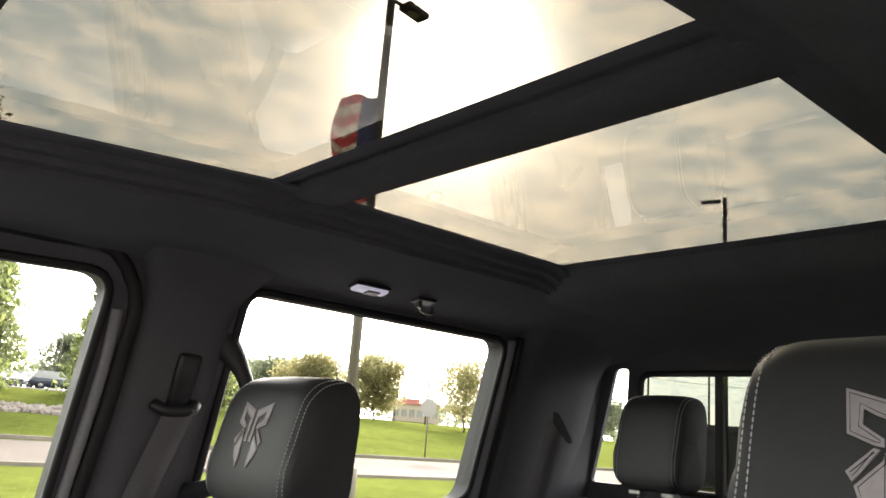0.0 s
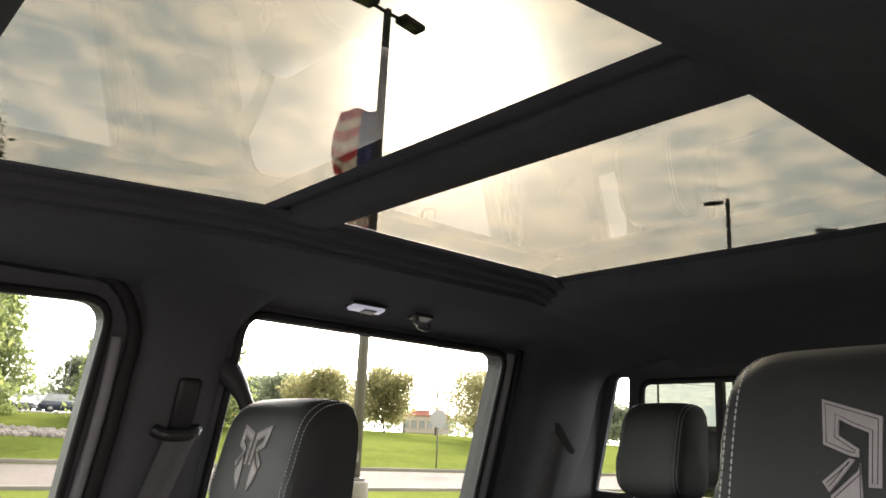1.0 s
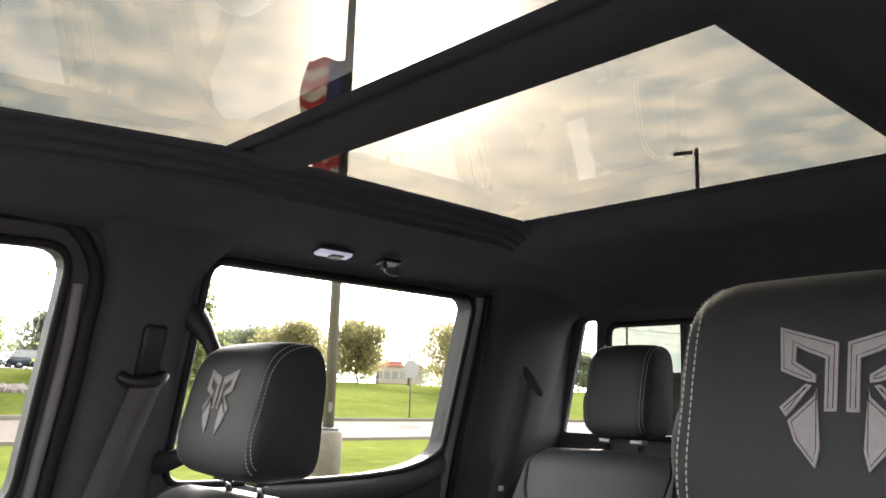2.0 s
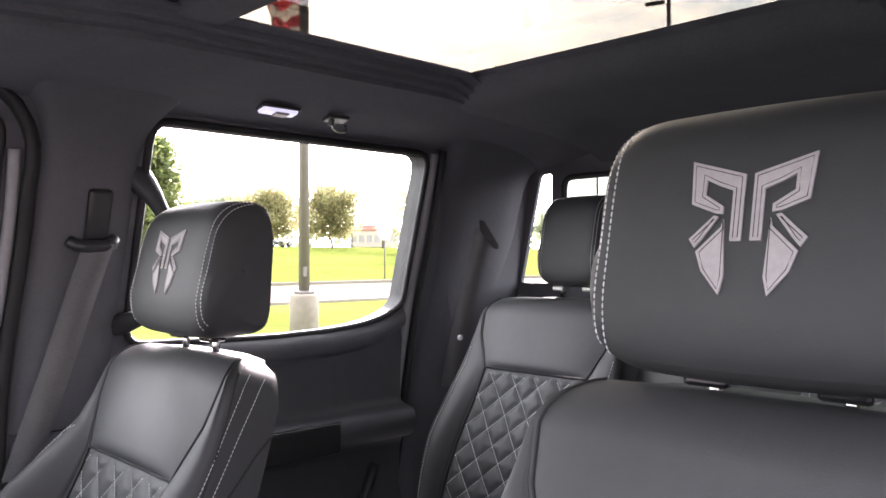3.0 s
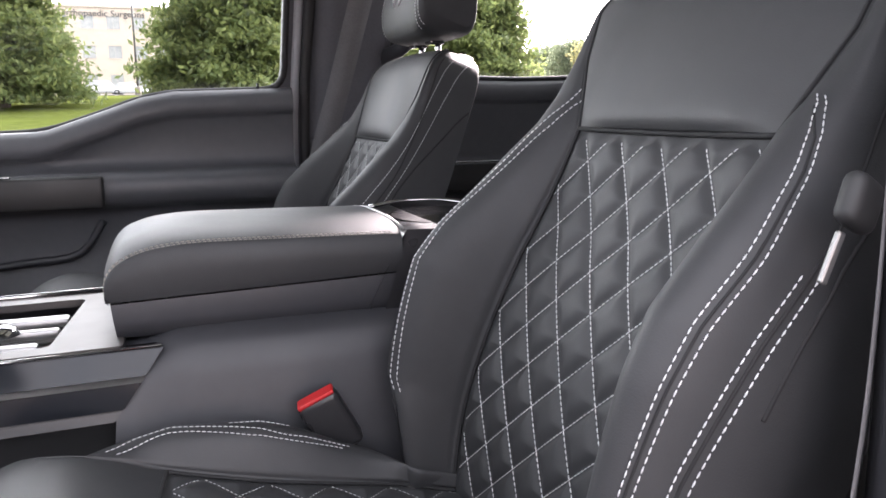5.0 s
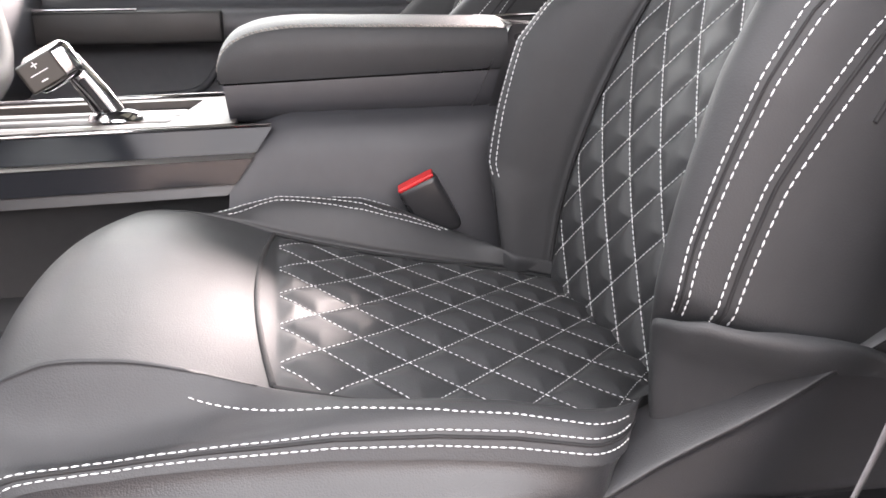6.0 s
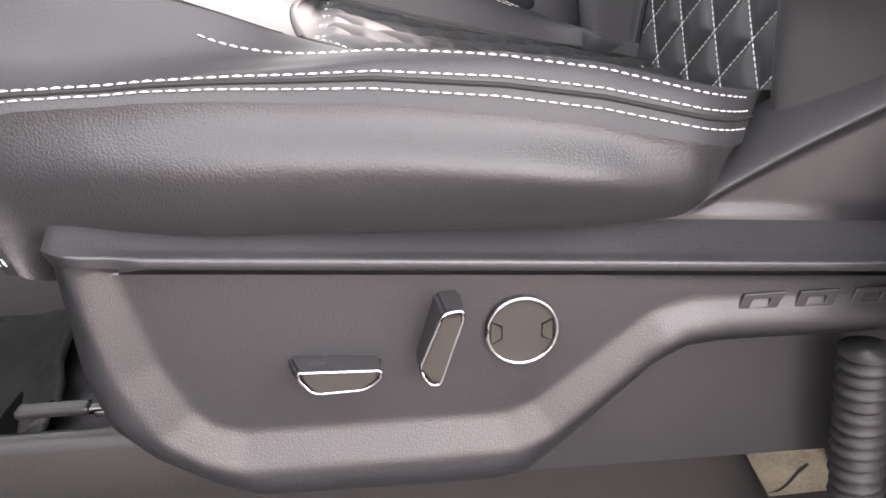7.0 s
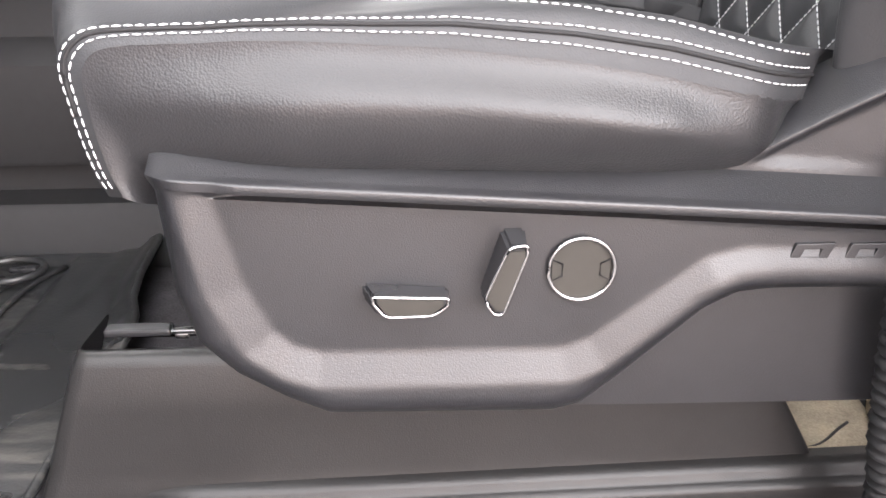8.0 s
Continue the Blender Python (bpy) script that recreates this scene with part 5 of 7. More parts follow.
for sg in (-1, 1):
    yy = 0.0035 + sg * 0.1415
    link("end_cheek", *grid([[(0.425, yy, 0.538), (0.66, yy, 0.538)], [(0.452, yy, 0.620), (0.66, yy, 0.620)], [(0.458, yy, 0.648), (0.64, yy, 0.644)]]), GLOSS_TRIM, console)
link("cup_well", *grid([[(0.56 + r * math.cos(a), -0.015 + r * 1.15 * math.sin(a), z) for r, z in ((0.085, 0.648), (0.070, 0.640), (0.052, 0.636), (0.050, 0.59), (0.0, 0.588))] for a in np.linspace(0, 2 * math.pi, 40)]), GLOSS, console, "glossy black cup well")
link("hoop", *tube(curve_pts([(0.475, 0.115, 0.648), (0.52, 0.125, 0.653), (0.58, 0.110, 0.655), (0.62, 0.05, 0.653), (0.635, -0.02, 0.649), (0.625, -0.08, 0.646)], 30), 0.0055, 10, flat=0.6), CHROME, console, "bright hoop round the cup well")
link("strip", *tube([(0.457, -0.132, 0.6475), (0.4575, -0.05, 0.655), (0.4575, 0.06, 0.655), (0.457, 0.138, 0.6475)], 0.0024, 8, flat=0.6), SATIN, console, "bright strip behind the armrest")

shifter = thing("gear_shifter", "folding chrome gear lever with dark grip button", "gear lever")
link("stem", *tube(curve_pts([(-0.034, -0.04, 0.530), (-0.050, -0.042, 0.562), (-0.072, -0.045, 0.596), (-0.082, -0.047, 0.612)], 16), np.linspace(0.019, 0.015, 16), 10, flat=0.75, up=(0, 1, 0)), CHROME, shifter, "chrome stem")
part("stem_inlay", rbox((0.010, 0.004, 0.055), (-0.052, -0.0585, 0.566), 0.0015, m=pose(0, 0, 0, 0, -32, 0)), GLOSS, shifter)
part("grip", rbox((0.062, 0.050, 0.046), at=(-0.098, -0.055, 0.605), r=0.012, seg=4, m=pose(0, 0, 0, 0, -28, 18)), CHROME, shifter, "chrome grip", smooth=True)
part("grip_button", rbox((0.046, 0.006, 0.036), at=(-0.104, -0.0825, 0.600), r=0.003, m=pose(0, 0, 0, 0, -28, 18)), SWITCH, shifter, "dark plus and minus button")
mm = pose(-0.1055, -0.0862, 0.600, 0, 0, 0) @ pose(0, 0, 0, 0, -28, 18)
bm = bmesh.new()
rbox((0.008, 0.0012, 0.0016), (0, 0, 0.010), 0, bm=bm)
rbox((0.0016, 0.0012, 0.008), (0, 0, 0.010), 0, bm=bm)
rbox((0.008, 0.0012, 0.0016), (0, 0, -0.010), 0, bm=bm)
rbox((0.022, 0.0012, 0.0012), (0, 0, 0.0), 0, bm=bm)
bm.transform(mm)
part("marks", bm, WHITE_PLASTIC, shifter, "white plus and minus signs")

# belt buckle beside the cushion
buckle = thing("seat_buckle", "black belt buckle with a red release button", "belt buckle", (0.352, -0.226, 0.412))
tilt = pose(0, 0, 0, 8, -27, -12)
bm = rbox((0.044, 0.022, 0.066), (0, 0, 0.033), 0.006, 3)
bm.transform(tilt @ Matrix.Scale(1.1, 4))
part("body", bm, GLOSS_TRIM, buckle, smooth=True)
bm = rbox((0.041, 0.018, 0.005), (0, 0, 0.0665), 0.002)
bm.transform(tilt @ Matrix.Scale(1.1, 4))
part("release_button", bm, RED, buckle, "red release button")
link("stalk", *tube([(0.006, 0, -0.06), (0.002, 0, 0.004)], 0.012, 10, flat=0.5), WEBBING, buckle)

# seat belts
def ribbon(pts, width, across):
    """A flat strap along points, width wide in the direction across."""
    pts = np.asarray(pts, float)
    a = np.asarray(across, float)
    a = a / np.linalg.norm(a)
    tan = np.gradient(pts, axis=0)
    n = np.cross(tan, a)
    n /= np.linalg.norm(n, axis=1)[:, None]
    q = [(-0.5, -1), (0.5, -1), (0.5, 1), (-0.5, 1)]
    rings = np.array([[p + a * width * u + n[i] * 0.0007 * w for u, w in q] for i, p in enumerate(pts)])
    return grid(np.concatenate([rings, rings[:, :1]], 1))


belt = thing("seat_belt", "black belt hanging from the passenger pillar guide", "seat belt")
link("strap", *ribbon(curve_pts([(0.634, 0.722, 1.074), (0.612, 0.748, 0.98), (0.580, 0.775, 0.85), (0.545, 0.800, 0.72), (0.520, 0.815, 0.62), (0.51, 0.82, 0.40)], 30), 0.056, (1, -0.15, 0.12)), WEBBING, belt)
link("guide", *tube(curve_pts([(0.590, 0.742, 1.082), (0.600, 0.732, 1.074), (0.63, 0.728, 1.072), (0.660, 0.732, 1.077), (0.670, 0.742, 1.086)], 20), 0.0115, 10), GLOSS_TRIM, belt, "curved plastic belt guide")
part("adjuster", rbox((0.044, 0.036, 0.105), (0.638, 0.742, 1.128), 0.008, 3, m=pose(0, 0, 0, 16, 0, 0)), GLOSS_TRIM, belt, "sliding height adjuster", smooth=True)
part("anchor", rbox((0.05, 0.02, 0.03), (0.525, 0.822, 0.645), 0.006), GLOSS_TRIM, belt)
belt2 = thing("seat_belt", "black rear belt on the cab's back pillar", "seat belt")
link("strap", *ribbon(curve_pts([(1.60, 0.668, 1.125), (1.60, 0.70, 1.02), (1.60, 0.755, 0.86), (1.60, 0.80, 0.70)], 16), 0.046, (0.75, -0.62, -0.1)), WEBBING, belt2)
bm = plate([(-0.004, 0.004), (0.006, 0.002), (0.042, -0.066), (0.040, -0.078), (0.030, -0.074), (-0.002, -0.024)], [], lambda a, b, d: Vector((1.590 + a * 0.6 - d * 0.2, 0.668 - a * 0.9, 1.145 + b * 0.95)), 0.010, 0.003)
part("guide", bm, RUBBER, belt2, "three-cornered belt guide")
part("stopper", rbox((0.012, 0.012, 0.014), (1.585, 0.742, 0.838), 0.004), WHITE_PLASTIC, belt2)
belt3 = thing("seat_belt", "driver's belt with its tongue hanging by the pillar", "seat belt")
link("strap", *ribbon(curve_pts([(0.600, -0.715, 1.10), (0.594, -0.722, 0.90), (0.578, -0.731, 0.76), (0.570, -0.738, 0.70), (0.558, -0.745, 0.60), (0.518, -0.757, 0.44), (0.470, -0.762, 0.325)], 30), 0.047, (0.80, 0.60, 0.0)), WEBBING, belt3)
part("tongue_grip", rbox((0.032, 0.015, 0.032), (0.543, -0.742, 0.742), 0.007, 3, m=pose(0, 0, 0, 0, 25, 15)), RUBBER, belt3, smooth=True)
part("tongue", rbox((0.006, 0.004, 0.032), (0.523, -0.744, 0.712), 0.0015, m=pose(0, 0, 0, 0, 22, 0)), SATIN, belt3, "steel belt tongue")
part("anchor", rbox((0.065, 0.016, 0.04), (0.476, -0.765, 0.312), 0.006, m=pose(0, 0, 0, 0, 20, 0)), PLASTIC, belt3)
# ribbed wiring boot by the sill
boot = thing("wiring_boot", "ribbed black rubber boot beside the seat", "cable boot")
pts = curve_pts([(0.448, -0.722, 0.275), (0.453, -0.720, 0.23), (0.460, -0.72, 0.175), (0.466, -0.72, 0.14), (0.466, -0.72, 0.10)], 80)
link("bellows", *tube(pts, 0.0125 + 0.003 * np.cos(np.linspace(0, 2 * math.pi * 22, 80)), 14), RUBBER, boot)

# ---- pillars, seals, roof fittings ----
def seal(points, r, mat, name, label, flat=1.0):
    v, f = tube(curve_pts([(x, side_y(z) - dy, z) for x, z, dy in points], 40), r, 8, flat=flat, up=(0, 1, 0.3))
    return tagged(link(name, v, f, mat), label, "trim", kind="structure")


seal([(0.486, 0.45, 0.004), (0.487, 0.85, 0.004), (0.493, 1.00, 0.004), (0.497, 1.15, 0.004), (0.494, 1.235, 0.003)], 0.0105, SEAL_GREY, "trim_1", "satin grey door edge", 0.7)
seal([(0.509, 0.45, 0.012), (0.510, 0.85, 0.012), (0.520, 1.15, 0.012), (0.513, 1.270, 0.010), (0.465, 1.328, 0.006), (0.35, 1.334, 0.005), (0.0, 1.33, 0.005)], 0.0125, RUBBER, "trim_2", "soft black door seal", 0.9)
seal([(1.462, 0.45, 0.004), (1.464, 0.95, 0.004), (1.456, 1.20, 0.004), (1.450, 1.31, 0.004)], 0.014, SEAL_GREY, "trim_3", "satin grey rear door edge", 0.7)
seal([(1.488, 0.45, 0.012), (1.490, 0.95, 0.012), (1.482, 1.20, 0.012), (1.472, 1.32, 0.01)], 0.010, RUBBER, "trim_4", "soft black rear door seal", 0.9)
tagged(part("trim_5", plate(smooth_loop([(0.530, 0.10), (0.700, 0.10), (0.700, 0.725), (0.530, 0.725)], 4, 0.02), [], lambda a, b, d: Vector((a, side_y(b) - d, b)), 0.018, 0.006), PILLAR), "dark cloth-covered pillar trim", "trim", kind="structure")


def pillar_cover(name, edges, proud=0.0):
    """A softly rounded pillar trim that runs out into the headliner; edges: z, front x, rear x."""
    e = np.array(edges)
    rows = []
    for z in np.r_[np.linspace(e[0, 0], 1.22, 22), np.linspace(1.235, 1.345, 14)]:
        x0, x1 = np.interp(z, e[:, 0], e[:, 1]), np.interp(z, e[:, 0], e[:, 2])
        k = np.clip((z - 1.22) / 0.125, 0, 1)
        x0, x1 = x0 - 0.05 * k**3, x1 + 0.05 * k**3
        q = np.linspace(0, 1, 17)
        bulge = 0.024 * np.minimum(1, np.sin(np.pi * q) * 1.5) ** 0.6
        rows.append(np.stack([x0 + (x1 - x0) * q, side_y(z) + 0.002 - bulge - proud * (bulge > 0) - 0.065 * k**2.2 * (bulge > 0), np.full(17, z)], -1))
    return tagged(link(name, *grid(rows), PILLAR), "dark cloth-covered pillar trim", "trim", kind="structure")


pillar_cover("trim_6", [(0.729, 0.524, 0.704), (1.20, 0.532, 0.708), (1.345, 0.536, 0.712)])
pillar_cover("trim_7", [(0.10, 1.504, 1.845), (0.95, 1.504, 1.838), (1.345, 1.492, 1.805)], 0.011)
for nm, z0, z1 in (("trim_11", 0.42, 0.797), ("trim_12", 0.800, 1.335)):
    sect = [(0.610, 0.87), (0.570, 0.83), (0.557, 0.785), (0.556, 0.760), (0.563, 0.745), (0.580, 0.738), (0.62, 0.737), (0.69, 0.738), (0.715, 0.760), (0.72, 0.86)]
    rows = [[(x, -(y - 0.20 * max(0, z - 0.85)), z) for x, y in sect] for z in np.linspace(z0, z1, 14)]
    rows = [[(x + 0.003, y - 0.003, z) for x, y, z in rows[0]]] + rows + [[(x + 0.003, y - 0.003, z) for x, y, z in rows[-1]]]
    tagged(link(nm, *grid(rows), TRIM), "dark moulded pillar trim beside the driver's belt", "trim", kind="structure")
handle = thing("grab_handle", "dark looped grab handle on the door pillar", "grab handle")
hp_ = curve_pts([(0.676, 0.80, 1.250), (0.700, 0.762, 1.222), (0.728, 0.728, 1.180), (0.753, 0.705, 1.122), (0.768, 0.698, 1.06), (0.762, 0.700, 1.00), (0.742, 0.728, 0.957), (0.72, 0.785, 0.930), (0.695, 0.87, 0.915)], 40)
link("bar", *tube(hp_, np.r_[np.linspace(0.046, 0.016, 12) , np.full(16, 0.015), np.linspace(0.015, 0.026, 12)], 12, flat=0.85, up=(0, 1, 0)), TRIM, handle)
lamp = thing("reading_lamp", "small white reading lamp in the headliner", "dome lamp", (0.918, 0.577, 1.333))
m_ = pose(0, 0, 0, -12, 0, 0)
part("lens", rbox((0.078, 0.027, 0.010), (0, 0, 0), 0.005, 3, m=m_), LAMP_LENS, lamp, "glowing white lens", smooth=True)
part("bezel", rbox((0.084, 0.033, 0.006), (0, 0, 0.004), 0.003, m=m_), GLOSS_TRIM, lamp)
part("switch", rbox((0.030, 0.020, 0.004), (0.004, -0.002, -0.006), 0.002, m=m_), SATIN, lamp)
hook = thing("coat_hook", "small folding coat hook in the headliner", "coat hook", (1.052, 0.572, 1.334))
part("plate", rbox((0.050, 0.030, 0.008), (0, 0, 0), 0.003, m=m_), GLOSS_TRIM, hook)
link("hook", *tube(curve_pts([(-0.016, -0.008, -0.004), (-0.016, -0.010, -0.020), (0.016, -0.012, -0.024), (0.016, -0.010, -0.012)], 14), 0.0028, 8), CHROME, hook)
part("tab", rbox((0.010, 0.010, 0.018), (-0.014, -0.004, -0.008), 0.002), SATIN, hook)


# ---- door panels ----
def door_panel(name, label, x0, x1, sill_fn, gloss_x, strip_x):
    d = thing(name, label, "door")
    rows = []
    for x in np.linspace(x0, x1, 50):
        s = float(sill_fn(x))
        rows.append([(x, y, z) for y, z in [(0.858, s + 0.000), (0.846, s + 0.007), (0.828, s + 0.004), (0.815, s - 0.010), (0.811, s - 0.030), (0.814, s - 0.046), (0.820, s - 0.052), (0.824, s - 0.054), (0.827, s - 0.060), (0.832, 0.5 * (s - 0.06) + 0.5 * 0.70), (0.836, 0.695), (0.832, 0.678), (0.812, 0.670), (0.786, 0.664), (0.776, 0.652), (0.774, 0.625), (0.780, 0.604), (0.800, 0.592), (0.826, 0.585), (0.838, 0.56), (0.842, 0.46), (0.830, 0.42), (0.826, 0.30), (0.846, 0.12), (0.85, 0.09)]])
    ob = link("panel", *grid(rows), DOOR_TRIM, d, "soft moulded door trim")
    ob.data.set_sharp_from_angle(angle=radians(60))
    for xe in (0, -1):
        ring = rows[xe]
        link("end", *grid([ring, [(p[0], 0.87, p[2]) for p in ring]]), DOOR_TRIM, d)
    part("pull", rbox((gloss_x[1] - gloss_x[0], 0.030, 0.072), ((gloss_x[0] + gloss_x[1]) / 2, 0.776, 0.628), 0.008, 3), COVER_PLASTIC, d, "satin black door pull", smooth=True)
    part("pull_strip", rbox((strip_x[1] - strip_x[0], 0.010, 0.007), ((strip_x[0] + strip_x[1]) / 2, 0.758, 0.6665), 0.003, 3), CHROME, d, "bright strip on the pull")
    return d


fd = door_panel("door_passenger", "closed black front passenger door with armrest and pull", -0.70, 0.478,
                lambda x: np.interp(x, [-0.7, -0.20, -0.06, 0.06, 0.14, 0.21, 0.48], [0.80, 0.748, 0.752, 0.794, 0.824, 0.838, 0.846]), (-0.50, 0.056), (-0.5, -0.12))
link("lock_knob", *tube([(0.400, 0.835, 0.838), (0.400, 0.834, 0.856), (0.400, 0.834, 0.862)], [0.0045, 0.0035, 0.004], 10), GLOSS, fd, "black lock knob")
link("pocket", *tube(curve_pts([(-0.45, 0.822, 0.47), (-0.12, 0.822, 0.475), (0.0, 0.822, 0.495), (0.045, 0.822, 0.56)], 20), 0.009, 8), TRIM, fd, "door pocket lip")
rdoor = door_panel("door_rear", "closed black rear passenger door with armrest and pull", 0.738, 1.455,
                   lambda x: np.interp(x, [0.7, 1.06, 1.22, 1.33, 1.40, 1.445], [0.872, 0.864, 0.868, 0.880, 0.900, 0.924]), (0.80, 1.210), (0.80, 1.205))
link("pocket", *tube(curve_pts([(0.9, 0.822, 0.36), (1.20, 0.822, 0.37), (1.30, 0.822, 0.42), (1.36, 0.822, 0.53)], 20), 0.012, 8), TRIM, rdoor, "door pocket lip")

# ---- rear bench ----
rear = thing("rear_seat", "black leather rear bench with quilted backrests", "seat")
for sy in (1, -1):
    off = np.array((0.875, 0.405 * sy, 0.015))
    rq = lambda z, s: back_quilt(z, s, 0.35) + off
    rr_ = lambda z, s: back_raw(z, s, 0.35) + off
    link("insert", *sheet(rq, 0.345, 0.773, 120, -0.30, 0.30, 100), LEATHER, rear, "diamond quilted insert")
    link("top_panel", *sheet(rr_, 0.777, TOP, 30, -0.30, 0.30, 30), LEATHER, rear)
    for sg in (1, -1):
        link("bolster", *sheet(rr_, 0.345, TOP, 50, sg * 0.302, sg * 1.0, 30), LEATHER, rear)
    topf = rr_(np.full(40, TOP), np.linspace(-1, 1, 40))
    topb = topf.copy()
    topb[:, 0] = topf[:, 0].max() + 0.02
    link("top_cap", *grid([topf, topb]), LEATHER, rear)
    V, F = [], []
    for ln in ([(0.775, s) for s in np.linspace(-0.3, 0.3, 6)], [(z, 0.301) for z in np.linspace(0.36, 0.94, 20)], [(z, -0.301) for z in np.linspace(0.36, 0.94, 20)]):
        v, f = groove(rr_, ln, 0.0024)
        o = len(V)
        V.extend(v)
        F.extend(tuple(i + o for i in q) for q in f)
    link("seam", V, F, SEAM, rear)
    stitch_part("stitching", rear, quilt_lines(), with_normal(rq), step=0.0058, length=0.0044, radius=0.0007)
    stitch_part("stitching", rear, [[(z, sg * 0.66) for z in np.linspace(0.4, 0.82, 14)] for sg in (1, -1)], with_normal(rr_), step=0.0078, length=0.0058, radius=0.0007)
link("center_back", *grid([[(1.36 + 0.39 * (z - 0.36) - 0.02 * math.cos(y / 0.17 * 1.4), y, z) for z in np.linspace(0.36, 0.94, 12)] + [(1.70, y, 0.95)] for y in np.linspace(-0.17, 0.17, 10)]), LEATHER, rear)
part("cushion", rbox((0.50, 1.34, 0.16), (1.20, 0, 0.34), 0.05, 4), LEATHER, rear, "rear bench cushion", smooth=True)
for sy in (1, -1):
    h = thing_child("headrest", rear)
    fn = lambda p, v: headrest_raw(p, v, half=0.094, rnd=0.040) + np.array((0.995, 0.445 * sy, 0.030))
    P_, V_ = np.meshgrid(np.linspace(0, 1, 60), np.linspace(-1, 1, 33), indexing="ij")
    link("cover", *grid(fn(P_, V_)), LEATHER, h, "smooth black leather cover")
    for sg in (1, -1):
        ring = fn(np.linspace(0, 1, 61), np.full(61, sg * 1.0))
        c = ring.mean(0)
        link("side_panel", *grid([c + (ring - c) * k + np.array((0, sg * 0.008 * (1 - k * k), 0)) for k in (1.0, 0.95, 0.85, 0.55, 0.02)]), LEATHER, h)
    stitch_part("stitching", h, [[(p, sg * e) for p in np.linspace(-0.02, 0.48, 16)] for sg in (1, -1) for e in (0.80, 0.88)], with_normal(fn), step=0.0062, length=0.0046, radius=0.00066)
    for y in (-0.045, 0.045):
        link("post", *tube([(1.700, 0.443 * sy + y, 0.93), (1.698, 0.443 * sy + y, 1.0)], 0.0075, 12), CHROME, h, "chrome post")
        part("collar", rbox((0.03, 0.036, 0.012), (1.692, 0.443 * sy + y, 0.972), 0.004), SATIN, h)

# ---- steering wheel ----
wheel = thing("steering_wheel", "black leather steering wheel ahead of the driver's seat", "steering wheel")
wm = pose(-0.135, SEAT_Y, 0.775) @ pose(0, 0, 0, 0, 62, 0)
ring = [wm @ Vector((0.180 * math.cos(a), 0.185 * math.sin(a), 0)) for a in np.linspace(0, 2 * math.pi, 73)]
link("rim", *tube([tuple(p) for p in ring], 0.0165, 14, caps=False, up=(0.88, 0, 0.47)), LEATHER, wheel)
part("hub", rbox((0.13, 0.16, 0.05), (0, 0, -0.03), 0.02, 3, m=None), PLASTIC, wheel).matrix_basis = wm
for a in (0, 2.3, 4.0):
    e = wm @ Vector((0.17 * math.cos(a), 0.175 * math.sin(a), 0))
    link("spoke", *tube([tuple(wm @ Vector((0.05 * math.cos(a), 0.05 * math.sin(a), -0.02))), tuple(e)], 0.016, 8, flat=0.5), SATIN, wheel)
link("column", *tube([tuple(wm @ Vector((0, 0, -0.03))), tuple(wm @ Vector((0, 0, -0.30)))], 0.045, 14), PLASTIC, wheel)

# ---- the driver's door, swung open ahead of the sill: unseen, added to block light ----
door = thing("door_driver", "unseen dark driver's door, open ahead of the sill to block light", "door", (-0.56, -0.90, 0.0))
door.rotation_euler = (0, 0, radians(-78))
part("panel", rbox((1.05, 0.11, 0.80), (0.525, 0.0, 0.46), 0.03, 3), TRIM, door)
part("armrest", rbox((0.62, 0.09, 0.07), (0.55, 0.09, 0.62), 0.02, 3), TRIM, door)
fr = smooth_loop([(0.02, 0.86), (1.03, 0.86), (0.99, 1.33), (0.50, 1.33)], 5, 0.04)
ins_ = smooth_loop([(0.10, 0.875), (0.98, 0.875), (0.945, 1.285), (0.52, 1.285)], 5, 0.03)
part("window_frame", plate(fr, [ins_], lambda a, b, d: Vector((a, d - 0.02, b)), 0.04), PILLAR, door)
pane = part("pane", plate(ins_, [], lambda a, b, d: Vector((a, d - 0.002, b)), 0.004), GLASS_SCREEN, door)
pane.visible_shadow = False

# ---- outside: the lot, lawns, road and what stands on them ----
GRASS = material("mown_grass", (0.088, 0.104, 0.024), 0.95, scale=2.2, vary=0.35, bump=0.6, bump_scale=30, spec=0.0)
ASPHALT = material("worn_road", (0.10, 0.086, 0.078), 0.95, scale=2.0, vary=0.15, bump=0.3, bump_scale=60, spec=0.05)
LOT = material("lot_asphalt", (0.060, 0.056, 0.053), 0.9, scale=2.5, vary=0.2, bump=0.3, bump_scale=60)
CONCRETE = material("cast_concrete", (0.19, 0.165, 0.14), 0.9, scale=6, vary=0.25, bump=0.3, bump_scale=40)
# POLE with darkened colour, so slim lamps read as silhouettes against brightness
POLE_SILHOUETTE = material("silhouette_pole_paint", (0.045, 0.041, 0.038), 0.5, scale=8, vary=0.15)
POLE = material("bronze_pole_paint", (0.11, 0.095, 0.085), 0.5, scale=8, vary=0.15)
BARK = material("bark", (0.12, 0.09, 0.065), 0.95, scale=6, vary=0.35, bump=0.6, bump_scale=18)
WALL = material("pale_stucco", (0.44, 0.37, 0.31), 0.9, scale=1.2, vary=0.08, bump=0.2, bump_scale=20)
BROWN_WALL = material("brown_stucco", (0.24, 0.205, 0.185), 0.9, scale=1.2, vary=0.12, bump=0.2, bump_scale=20)
ROOFING = material("red_roof_band", (0.40, 0.16, 0.13), 0.7, scale=3, vary=0.15)
DARK_WALL = material("weathered_siding", (0.16, 0.15, 0.14), 0.8, scale=2, vary=0.2)
WINDOW_DARK = material("far_window_glass", (0.30, 0.30, 0.30), 0.2, scale=2, vary=0.2)
SIGN_BACK = material("sign_back", (0.36, 0.35, 0.34), 0.5, 0.3, scale=8, vary=0.1)
